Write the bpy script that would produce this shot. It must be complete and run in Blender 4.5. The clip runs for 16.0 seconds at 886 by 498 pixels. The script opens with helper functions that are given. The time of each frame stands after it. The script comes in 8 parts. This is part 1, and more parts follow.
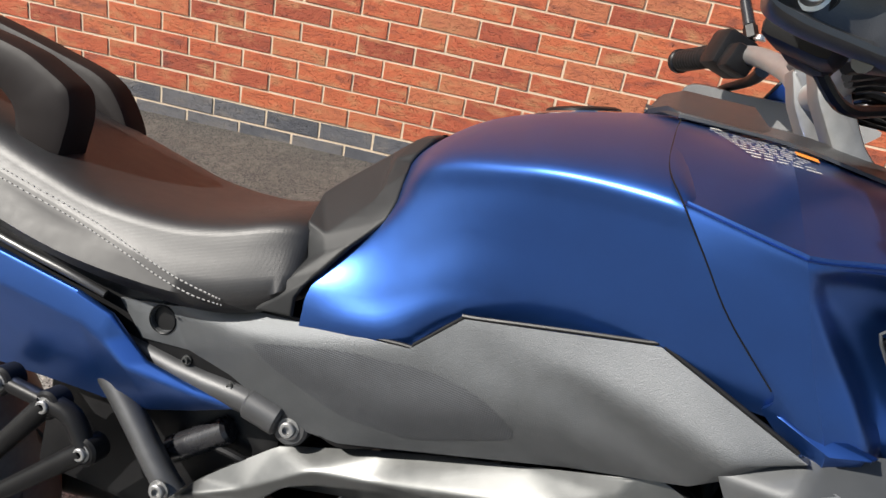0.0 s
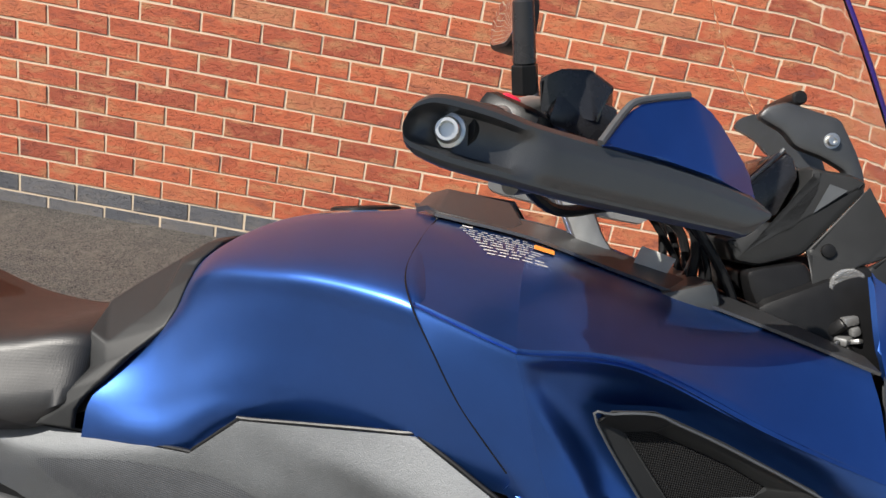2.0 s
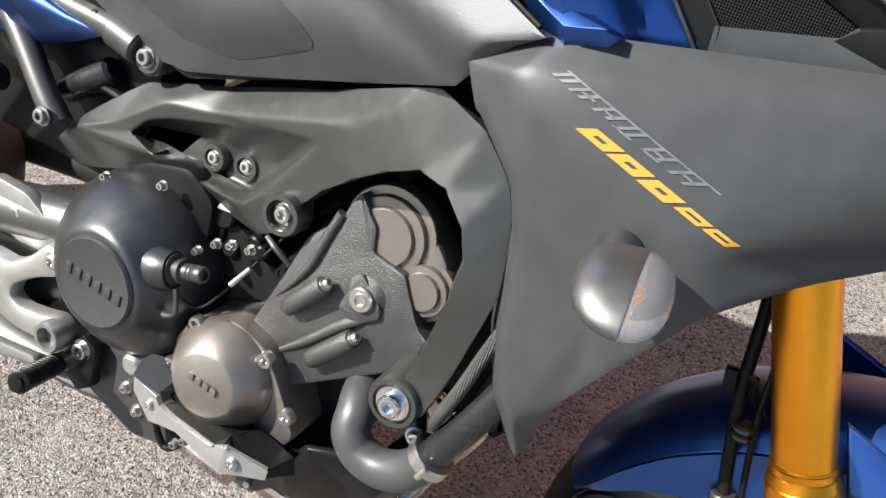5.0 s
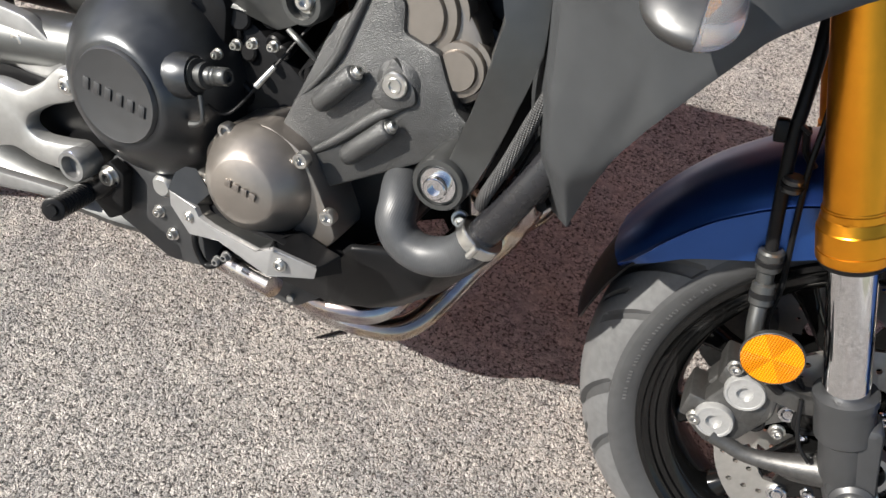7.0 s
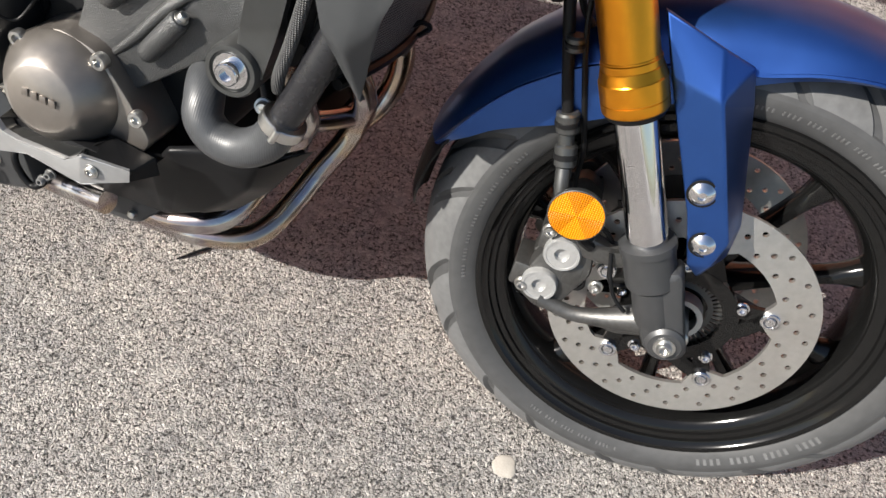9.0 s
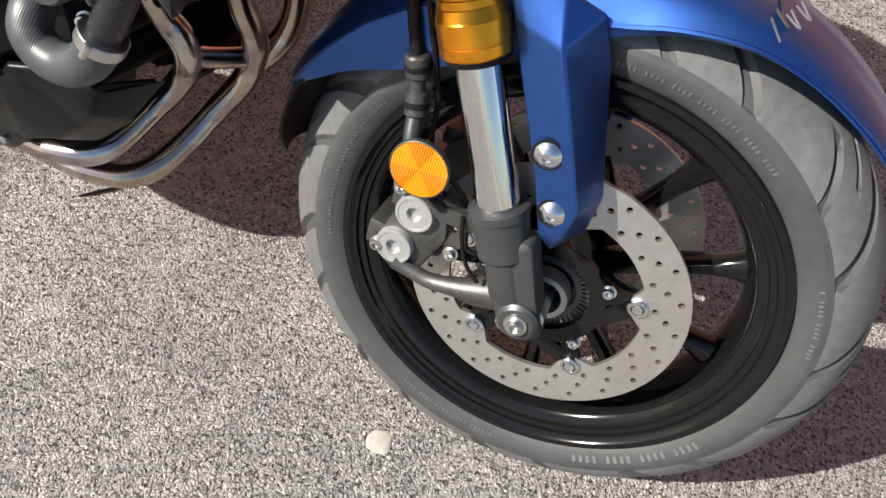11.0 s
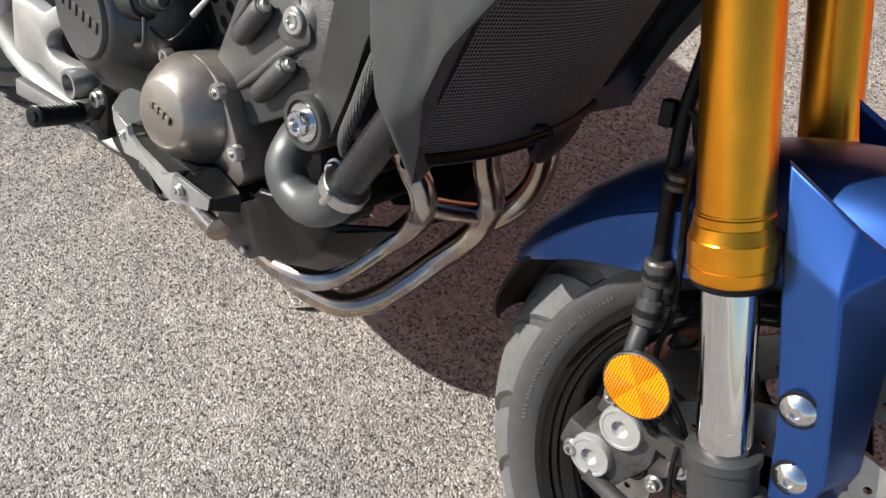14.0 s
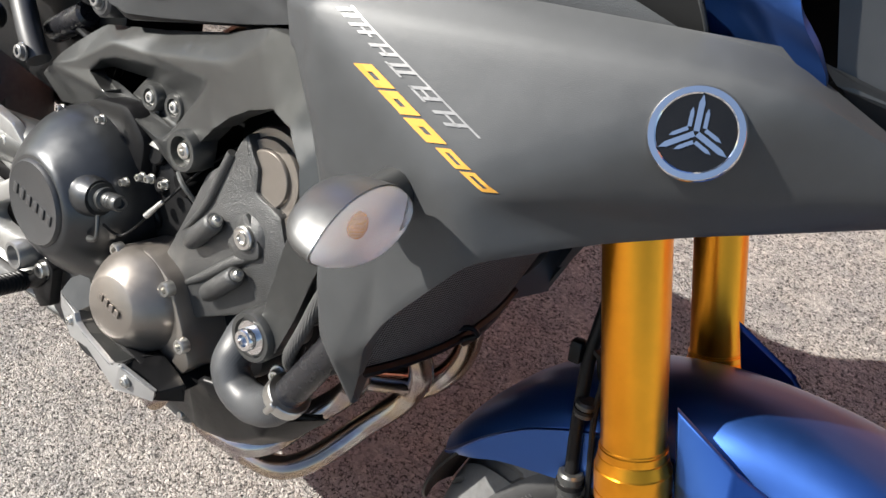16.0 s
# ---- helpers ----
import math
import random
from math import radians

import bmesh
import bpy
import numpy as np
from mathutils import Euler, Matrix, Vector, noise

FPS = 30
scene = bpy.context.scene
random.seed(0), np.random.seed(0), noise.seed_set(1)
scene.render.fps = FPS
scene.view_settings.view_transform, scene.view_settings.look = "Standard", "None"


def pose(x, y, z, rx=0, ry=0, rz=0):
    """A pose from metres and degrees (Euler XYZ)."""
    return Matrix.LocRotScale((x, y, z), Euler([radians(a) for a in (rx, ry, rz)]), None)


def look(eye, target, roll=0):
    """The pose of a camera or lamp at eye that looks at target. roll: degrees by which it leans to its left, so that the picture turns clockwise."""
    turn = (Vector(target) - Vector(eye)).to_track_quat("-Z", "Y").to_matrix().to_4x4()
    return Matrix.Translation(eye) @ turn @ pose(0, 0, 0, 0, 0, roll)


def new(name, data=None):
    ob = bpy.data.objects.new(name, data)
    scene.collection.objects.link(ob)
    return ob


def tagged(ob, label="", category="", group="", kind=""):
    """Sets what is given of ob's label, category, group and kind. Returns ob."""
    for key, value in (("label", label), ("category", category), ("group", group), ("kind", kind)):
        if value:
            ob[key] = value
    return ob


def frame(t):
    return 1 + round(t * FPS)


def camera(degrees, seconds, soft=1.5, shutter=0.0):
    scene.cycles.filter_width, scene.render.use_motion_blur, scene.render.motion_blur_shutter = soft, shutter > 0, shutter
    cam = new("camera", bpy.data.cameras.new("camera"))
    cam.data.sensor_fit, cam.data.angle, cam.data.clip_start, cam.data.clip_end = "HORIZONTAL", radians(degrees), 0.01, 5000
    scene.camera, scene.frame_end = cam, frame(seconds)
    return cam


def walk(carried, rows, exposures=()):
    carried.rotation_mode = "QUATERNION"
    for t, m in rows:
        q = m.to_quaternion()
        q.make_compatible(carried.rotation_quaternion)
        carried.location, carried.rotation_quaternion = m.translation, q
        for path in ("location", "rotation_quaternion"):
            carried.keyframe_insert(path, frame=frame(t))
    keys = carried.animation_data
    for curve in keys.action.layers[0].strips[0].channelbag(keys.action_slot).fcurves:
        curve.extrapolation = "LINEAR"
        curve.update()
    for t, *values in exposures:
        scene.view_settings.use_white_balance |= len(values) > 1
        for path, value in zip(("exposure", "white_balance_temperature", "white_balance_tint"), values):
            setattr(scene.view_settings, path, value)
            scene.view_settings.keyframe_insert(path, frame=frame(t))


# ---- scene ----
cam = camera(60.0, 16.0)
PATH = [
    (0, (1.458, -2.906, 1.218), (1.341, -1.125, 0.316), 11.5),
    (0.5, (1.474, -2.908, 1.25), (1.398, -1.078, 0.447), 11.1),
    (1, (1.494, -2.907, 1.282), (1.473, -1.043, 0.557), 10.8),
    (1.5, (1.519, -2.905, 1.29), (1.562, -1.029, 0.596), 10.9),
    (2, (1.573, -2.917, 1.282), (1.661, -1.048, 0.576), 11.0),
    (2.5, (1.641, -2.954, 1.265), (1.722, -1.103, 0.511), 11.6),
    (3, (1.724, -3.006, 1.242), (1.759, -1.197, 0.389), 12.4),
    (3.5, (1.768, -2.990, 1.183), (1.694, -1.239, 0.220), 13.3),
    (4, (1.783, -2.909, 1.125), (1.628, -1.242, 0.03), 14.2),
    (4.5, (1.784, -2.903, 1.102), (1.51, -1.327, -0.098), 13.6),
    (4.7, (1.782, -2.908, 1.095), (1.466, -1.363, -0.135), 13.2),
    (6.8, (1.753, -2.952, 1.028), (1.518, -1.68, -0.497), 9.9),
    (7, (1.762, -2.962, 1.02), (1.564, -1.689, -0.51), 10.4),
    (7.5, (1.797, -2.97, 1.014), (1.668, -1.734, -0.553), 10.7),
    (8, (1.825, -2.976, 1.013), (1.761, -1.763, -0.576), 11.4),
    (8.5, (1.849, -2.979, 1.011), (1.832, -1.779, -0.589), 11.9),
    (9, (1.883, -2.987, 1.014), (1.9, -1.797, -0.594), 12.6),
    (9.5, (1.932, -3.0, 1.015), (1.963, -1.817, -0.597), 13.4),
    (9.7, (1.959, -3.005, 1.013), (1.986, -1.824, -0.601), 13.6),
    (11.8, (2.113, -2.905, 0.946), (1.922, -1.787, -0.701), 13.0),
    (12, (2.12, -2.905, 0.941), (1.888, -1.793, -0.705), 12.2),
    (12.5, (2.114, -2.901, 0.932), (1.766, -1.8, -0.701), 9.6),
    (13, (2.086, -2.888, 0.936), (1.614, -1.779, -0.66), 7.1),
    (13.5, (2.053, -2.878, 0.95), (1.469, -1.746, -0.592), 5.8),
    (14, (2.037, -2.867, 0.957), (1.364, -1.707, -0.528), 5.6),
    (14.5, (2.03, -2.859, 0.963), (1.312, -1.66, -0.468), 6.5),
    (15, (2.027, -2.859, 0.987), (1.316, -1.602, -0.396), 8.2),
    (15.5, (2.024, -2.847, 1.035), (1.356, -1.535, -0.319), 9.8),
    (16, (2.0, -2.845, 1.093), (1.401, -1.477, -0.237), 10.8),
]
walk(cam, [(t, look(eye, target, roll)) for t, eye, target, roll in PATH], [(0.0, 0.97), (3.0, 0.93), (3.5, 1.05), (4.0, 1.28), (4.5, 1.34), (7.0, 1.10), (9.5, 1.09), (12.0, 1.10), (14.0, 1.10), (15.0, 1.17), (16.0, 1.30)])

# ---- light ----
SUN_ELEV, SUN_AZ = 39.2, 209.7      # azimuth of the sun, degrees from +x, counter-clockwise
world = bpy.data.worlds.new("sky")
scene.world = world
world.use_nodes = True
wt = world.node_tree
sky = wt.nodes.new("ShaderNodeTexSky")
sky.sky_type = "NISHITA"
sky.sun_disc = False
sky.sun_elevation = radians(SUN_ELEV)
sky.sun_rotation = radians(90.0 - SUN_AZ)
wt.links.new(sky.outputs[0], wt.nodes["Background"].inputs[0])
wt.nodes["Background"].inputs[1].default_value = 0.065
sun_data = bpy.data.lights.new("sun", "SUN")
sun_data.energy, sun_data.angle, sun_data.color = 5.0, radians(0.5), (1.0, 0.95, 0.87)
sun = new("sun", sun_data)
az, el = radians(SUN_AZ), radians(SUN_ELEV)
sun.matrix_world = look((8 * math.cos(az) * math.cos(el), 8 * math.sin(az) * math.cos(el), 8 * math.sin(el)), (0, 0, 0))

# ---- materials ----
def material(name, color=(0.5, 0.5, 0.5), rough=0.5, metal=0.0, spec=0.5, coat=0.0):
    m = bpy.data.materials.new(name)
    m.use_nodes = True
    b = m.node_tree.nodes["Principled BSDF"]
    b.inputs["Base Color"].default_value = (*color, 1)
    b.inputs["Roughness"].default_value = rough
    b.inputs["Metallic"].default_value = metal
    b.inputs["Specular IOR Level"].default_value = spec
    b.inputs["Coat Weight"].default_value = coat
    return m


def node(m, kind, **values):
    n = m.node_tree.nodes.new(kind)
    for key, v in values.items():
        n.inputs[key].default_value = v
    return n


def link(m, a, b):
    m.node_tree.links.new(a, b)


def bsdf(m):
    return m.node_tree.nodes["Principled BSDF"]


def coords(m, scale=1.0):
    c = m.node_tree.nodes.new("ShaderNodeTexCoord")
    p = m.node_tree.nodes.new("ShaderNodeMapping")
    p.inputs["Scale"].default_value = (scale, scale, scale) if not isinstance(scale, tuple) else scale
    link(m, c.outputs["Object"], p.inputs[0])
    return p.outputs[0]


def ramp(m, fac, stops):
    r = m.node_tree.nodes.new("ShaderNodeValToRGB")
    while len(r.color_ramp.elements) < len(stops):
        r.color_ramp.elements.new(0.5)
    for e, (pos, col) in zip(r.color_ramp.elements, stops):
        e.position, e.color = pos, (*col, 1)
    link(m, fac, r.inputs[0])
    return r.outputs[0]


def noise_tex(m, vec, scale, detail=4.0, rough=0.55):
    n = node(m, "ShaderNodeTexNoise", Scale=scale, Detail=detail, Roughness=rough)
    link(m, vec, n.inputs["Vector"])
    return n.outputs[0]


def bump(m, height, strength=0.3, distance=0.001):
    n = node(m, "ShaderNodeBump", Strength=strength, Distance=distance)
    link(m, height, n.inputs["Height"])
    old = bsdf(m).inputs["Normal"].links
    if old:
        link(m, old[0].from_socket, n.inputs["Normal"])
    link(m, n.outputs[0], bsdf(m).inputs["Normal"])


def vary(m, color, amount=0.15, scale=6.0, rough=None, rough_var=0.08, grain=0.0, grain_scale=400.0, grain_dist=0.0006):
    """Colour and gloss that wander at two scales, and a fine relief."""
    v = coords(m)
    a, b = noise_tex(m, v, scale), noise_tex(m, v, scale * 9)
    mixn = node(m, "ShaderNodeMath")
    mixn.operation = "ADD"
    half = node(m, "ShaderNodeMath")
    half.operation = "MULTIPLY"
    half.inputs[1].default_value = 0.5
    link(m, a, mixn.inputs[0]), link(m, b, mixn.inputs[1]), link(m, mixn.outputs[0], half.inputs[0])
    lo = tuple(c * (1 - amount) for c in color)
    hi = tuple(min(1, c * (1 + amount)) for c in color)
    link(m, ramp(m, half.outputs[0], [(0.3, lo), (0.7, hi)]), bsdf(m).inputs["Base Color"])
    if rough is not None:
        r = node(m, "ShaderNodeMapRange")
        r.inputs["From Min"].default_value, r.inputs["From Max"].default_value = 0.3, 0.7
        r.inputs["To Min"].default_value, r.inputs["To Max"].default_value = rough - rough_var, rough + rough_var
        link(m, half.outputs[0], r.inputs[0])
        link(m, r.outputs[0], bsdf(m).inputs["Roughness"])
    if grain:
        bump(m, noise_tex(m, v, grain_scale, 2.0), grain, grain_dist)
    return m


BLUE = vary(material("satin_blue_paint"), (0.026, 0.095, 0.350), 0.06, 5, 0.34, 0.02, 0.05, 1500, 0.0002)
bsdf(BLUE).inputs["Metallic"].default_value = 0.92
bsdf(BLUE).inputs["Coat Weight"].default_value = 0.45
bsdf(BLUE).inputs["Coat Roughness"].default_value = 0.30
BLACK = vary(material("black_plastic"), (0.008, 0.008, 0.0085), 0.2, 8, 0.36, 0.06, 0.20, 900, 0.0004)
bsdf(BLACK).inputs["Specular IOR Level"].default_value = 0.16
GREY = vary(material("matt_grey_metallic"), (0.092, 0.097, 0.102), 0.12, 6, 0.54, 0.04, 0.6, 1100, 0.0005)
bsdf(GREY).inputs["Metallic"].default_value = 0.6
# darker copy of the matt grey; the shroud's shade is in its colour
SHROUDM = vary(material("shaded_matt_grey_metallic"), (0.055, 0.058, 0.061), 0.12, 6, 0.50, 0.04, 0.35, 1800, 0.0003)
bsdf(SHROUDM).inputs["Metallic"].default_value = 0.35
DGREY = vary(material("dark_satin_plastic"), (0.022, 0.0225, 0.0235), 0.15, 7, 0.36, 0.05, 0.35, 1100, 0.0004)
bsdf(DGREY).inputs["Specular IOR Level"].default_value = 0.9
GUN = vary(material("satin_dark_metal"), (0.086, 0.088, 0.087), 0.10, 8, 0.38, 0.04, 0.12, 1200, 0.0003)
bsdf(GUN).inputs["Metallic"].default_value = 0.75
CAST = vary(material("dark_cast_engine_cover"), (0.040, 0.041, 0.043), 0.15, 8, 0.44, 0.05, 0.2, 900, 0.0004)
bsdf(CAST).inputs["Metallic"].default_value = 0.3
bsdf(CAST).inputs["Specular IOR Level"].default_value = 0.8
GOLD = vary(material("gold_anodised_metal"), (0.95, 0.37, 0.028), 0.06, 8, 0.31, 0.03)
bsdf(GOLD).inputs["Metallic"].default_value = 1.0
CHROME = material("chrome", (0.75, 0.75, 0.76), 0.07, 1.0)
STEEL = vary(material("brushed_steel"), (0.60, 0.59, 0.565), 0.1, 20, 0.33, 0.06)
bsdf(STEEL).inputs["Metallic"].default_value = 1.0
DISC = vary(material("scuffed_disc_steel"), (0.47, 0.455, 0.43), 0.12, 14, 0.36, 0.05)
bsdf(DISC).inputs["Metallic"].default_value = 0.85
turned_rings = node(DISC, "ShaderNodeTexWave", Scale=420.0, Distortion=1.5)
turned_rings.wave_type, turned_rings.rings_direction = "RINGS", "Y"
at_axle = DISC.node_tree.nodes.new("ShaderNodeMapping")
at_axle.inputs["Location"].default_value = (0, 0, -0.325)
link(DISC, coords(DISC), at_axle.inputs[0])
link(DISC, at_axle.outputs[0], turned_rings.inputs["Vector"])
bump(DISC, turned_rings.outputs[0], 0.25, 0.0004)
ALU = vary(material("cast_aluminium"), (0.44, 0.44, 0.43), 0.1, 15, 0.48, 0.06, 0.1, 900, 0.0003)
bsdf(ALU).inputs["Metallic"].default_value = 0.9
RUBBER = vary(material("tyre_rubber"), (0.046, 0.0463, 0.047), 0.22, 10, 0.58, 0.06, 0.15, 600, 0.0004)
bsdf(RUBBER).inputs["Specular IOR Level"].default_value = 0.5
TREAD = vary(material("worn_tread_rubber"), (0.105, 0.1053, 0.106), 0.25, 12, 0.48, 0.06, 0.2, 600, 0.0005)
bsdf(TREAD).inputs["Specular IOR Level"].default_value = 0.6
SILVER = vary(material("silver_painted_metal"), (0.42, 0.42, 0.415), 0.12, 30, 0.36, 0.06)
bsdf(SILVER).inputs["Metallic"].default_value = 0.6
GLOSS = vary(material("gloss_black_paint"), (0.005, 0.005, 0.005), 0.2, 10, 0.14, 0.03)
bsdf(GLOSS).inputs["Specular IOR Level"].default_value = 0.35
AMBER = material("amber_plastic", (0.66, 0.225, 0.001), 0.32, 0.0, 0.15)
SLIDERM = vary(material("pale_anodised_plate"), (0.36, 0.36, 0.36), 0.08, 12, 0.42, 0.05, 0.1, 1200, 0.0002)
bsdf(SLIDERM).inputs["Metallic"].default_value = 0.7
MAGN = vary(material("bronze_magnesium_cover"), (0.235, 0.212, 0.190), 0.08, 10, 0.36, 0.05, 0.15, 1200, 0.0003)
bsdf(MAGN).inputs["Metallic"].default_value = 0.75
SEAT = vary(material("black_seat_vinyl"), (0.013, 0.0128, 0.0135), 0.15, 8, 0.46, 0.04)


def math_node(m, op, a, b):
    n = node(m, "ShaderNodeMath")
    n.operation = op
    for k, v in enumerate((a, b)):
        if isinstance(v, (int, float)):
            n.inputs[k].default_value = v
        else:
            link(m, v, n.inputs[k])
    return n.outputs[0]


def mix_color(m, fac, a, b, blend="MIX"):
    n = m.node_tree.nodes.new("ShaderNodeMix")
    n.data_type, n.blend_type = "RGBA", blend
    for k, v in ((0, fac), (6, a), (7, b)):
        if isinstance(v, (int, float)):
            n.inputs[k].default_value = v
        elif isinstance(v, tuple):
            n.inputs[k].default_value = (*v, 1)
        else:
            link(m, v, n.inputs[k])
    return n.outputs[2]


# asphalt: pale chips of 5 to 8 mm pressed into dark binder, with stains and rubbed patches
ASPHALT = material("asphalt", (0.2, 0.19, 0.18), 0.85)
av = coords(ASPHALT)
warp = node(ASPHALT, "ShaderNodeTexNoise", Scale=90.0, Detail=2.0)
link(ASPHALT, av, warp.inputs["Vector"])
wadd = ASPHALT.node_tree.nodes.new("ShaderNodeVectorMath")
wadd.operation = "MULTIPLY_ADD"
wadd.inputs[1].default_value = (0.006, 0.006, 0.006)
link(ASPHALT, warp.outputs["Color"], wadd.inputs[0])
link(ASPHALT, av, wadd.inputs[2])
chip = node(ASPHALT, "ShaderNodeTexVoronoi", Scale=172.0)
gap = node(ASPHALT, "ShaderNodeTexVoronoi", Scale=172.0)
gap.feature = "DISTANCE_TO_EDGE"
small = node(ASPHALT, "ShaderNodeTexVoronoi", Scale=420.0)
for n in (chip, gap, small):
    link(ASPHALT, wadd.outputs[0], n.inputs["Vector"])
sep = ASPHALT.node_tree.nodes.new("ShaderNodeSeparateColor")
link(ASPHALT, chip.outputs["Color"], sep.inputs[0])
stone = ramp(ASPHALT, sep.outputs[0], [(0.0, (0.36, 0.350, 0.340)), (0.25, (0.47, 0.453, 0.435)), (0.65, (0.545, 0.522, 0.498)), (0.9, (0.62, 0.596, 0.57)), (1.0, (0.72, 0.697, 0.67))])
stain = noise_tex(ASPHALT, av, 3.2, 6.0, 0.62)
dirt = noise_tex(ASPHALT, av, 21.0, 4.0, 0.6)
tone = ramp(ASPHALT, math_node(ASPHALT, "ADD", math_node(ASPHALT, "MULTIPLY", stain, 0.6), math_node(ASPHALT, "MULTIPLY", dirt, 0.4)), [(0.36, (0.70, 0.70, 0.72)), (0.5, (0.92, 0.90, 0.88)), (0.64, (1.10, 1.06, 1.02))])
base = mix_color(ASPHALT, 1.0, stone, tone, "MULTIPLY")
# a darker stretch of the yard beside the wall
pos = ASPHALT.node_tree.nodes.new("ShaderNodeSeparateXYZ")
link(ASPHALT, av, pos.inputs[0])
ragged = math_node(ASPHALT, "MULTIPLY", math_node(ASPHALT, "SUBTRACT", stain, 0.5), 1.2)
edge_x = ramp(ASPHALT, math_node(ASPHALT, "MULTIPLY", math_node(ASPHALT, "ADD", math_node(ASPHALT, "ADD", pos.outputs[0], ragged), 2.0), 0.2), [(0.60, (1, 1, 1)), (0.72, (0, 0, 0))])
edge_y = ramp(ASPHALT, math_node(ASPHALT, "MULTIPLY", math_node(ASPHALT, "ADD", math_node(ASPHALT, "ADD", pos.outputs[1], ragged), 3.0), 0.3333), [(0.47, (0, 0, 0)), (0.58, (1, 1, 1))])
dark_stretch = math_node(ASPHALT, "MULTIPLY", math_node(ASPHALT, "MULTIPLY", edge_x, edge_y), 0.9)
base = mix_color(ASPHALT, dark_stretch, base, mix_color(ASPHALT, 1.0, base, (0.24, 0.22, 0.195), "MULTIPLY"))
# dark specks stand for the shade in small pits of the surface
pit_shade = ramp(ASPHALT, noise_tex(ASPHALT, av, 165.0, 2.0, 0.6), [(0.36, (0.12, 0.115, 0.113)), (0.42, (0.60, 0.59, 0.58)), (0.46, (1, 1, 1))])
# rubbed patches where fines fill the gaps between the chips
filled = ramp(ASPHALT, math_node(ASPHALT, "ADD", math_node(ASPHALT, "MULTIPLY", noise_tex(ASPHALT, av, 17.0, 3.0, 0.5), 0.75), math_node(ASPHALT, "MULTIPLY", noise_tex(ASPHALT, av, 1.7, 2.0, 0.5), 0.25)), [(0.56, (1, 1, 1)), (0.63, (0.12, 0.12, 0.12))])
base = mix_color(ASPHALT, filled, base, mix_color(ASPHALT, 1.0, base, pit_shade, "MULTIPLY"))
binder = ramp(ASPHALT, gap.outputs["Distance"], [(0.0, (1, 1, 1)), (0.13, (0, 0, 0))])
holes = ramp(ASPHALT, noise_tex(ASPHALT, av, 75.0, 3.0, 0.6), [(0.40, (1, 1, 1)), (0.52, (0.1, 0.1, 0.1))])
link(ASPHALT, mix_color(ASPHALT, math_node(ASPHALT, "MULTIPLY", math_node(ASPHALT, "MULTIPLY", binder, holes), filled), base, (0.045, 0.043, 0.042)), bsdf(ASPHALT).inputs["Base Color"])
high = math_node(ASPHALT, "ADD", ramp(ASPHALT, gap.outputs["Distance"], [(0.0, (0.25, 0.25, 0.25)), (0.22, (0.8, 0.8, 0.8)), (0.5, (1, 1, 1))]), math_node(ASPHALT, "MULTIPLY", sep.outputs[1], 0.9))
high = math_node(ASPHALT, "ADD", high, math_node(ASPHALT, "MULTIPLY", noise_tex(ASPHALT, av, 330.0, 3.0, 0.6), 2.2))
bump(ASPHALT, high, 1.0, 0.0066)
bump(ASPHALT, small.outputs["Distance"], 0.5, 0.0012)


def brick_material(name, stops, patches, rough):
    """Fired clay: each brick has its own tone and clouds, with dragged creases across its face."""
    m = material(name, (0.4, 0.15, 0.08), rough)
    info = m.node_tree.nodes.new("ShaderNodeObjectInfo")
    geo = m.node_tree.nodes.new("ShaderNodeNewGeometry")
    pick = math_node(m, "FRACT", math_node(m, "ADD", info.outputs["Random"], math_node(m, "MULTIPLY", geo.outputs["Random Per Island"], 7.31)), 0.0)
    v = coords(m)
    shift = m.node_tree.nodes.new("ShaderNodeVectorMath")
    shift.operation = "MULTIPLY_ADD"
    shift.inputs[1].default_value = (31.0, 57.0, 83.0)
    link(m, pick, shift.inputs[0])
    link(m, v, shift.inputs[2])
    p = shift.outputs[0]
    wide = m.node_tree.nodes.new("ShaderNodeMapping")
    wide.inputs["Scale"].default_value = (9, 9, 22)
    link(m, p, wide.inputs[0])
    cloud = noise_tex(m, wide.outputs[0], 1.0, 4.0, 0.6)
    fine = noise_tex(m, p, 260.0, 3.0, 0.6)
    col = ramp(m, pick, stops)
    col = mix_color(m, ramp(m, cloud, [(0.50, (0, 0, 0)), (0.68, (1, 1, 1))]), col, patches[0])
    col = mix_color(m, math_node(m, "MULTIPLY", ramp(m, cloud, [(0.30, (1, 1, 1)), (0.44, (0, 0, 0))]), 0.75), col, patches[1])
    col = mix_color(m, 1.0, col, ramp(m, fine, [(0.3, (0.78, 0.76, 0.75)), (0.65, (1.1, 1.1, 1.1))]), "MULTIPLY")
    link(m, col, bsdf(m).inputs["Base Color"])
    drag = m.node_tree.nodes.new("ShaderNodeMapping")
    drag.inputs["Scale"].default_value = (34, 34, 120)
    link(m, p, drag.inputs[0])
    crease = node(m, "ShaderNodeTexNoise", Scale=1.0, Detail=4.0, Roughness=0.6, Distortion=2.2)
    link(m, drag.outputs[0], crease.inputs["Vector"])
    cut = ramp(m, crease.outputs[0], [(0.34, (0, 0, 0)), (0.44, (0.8, 0.8, 0.8)), (0.62, (1, 1, 1))])
    bump(m, cut, 1.0, 0.0028)
    bump(m, fine, 0.5, 0.0010)
    return m


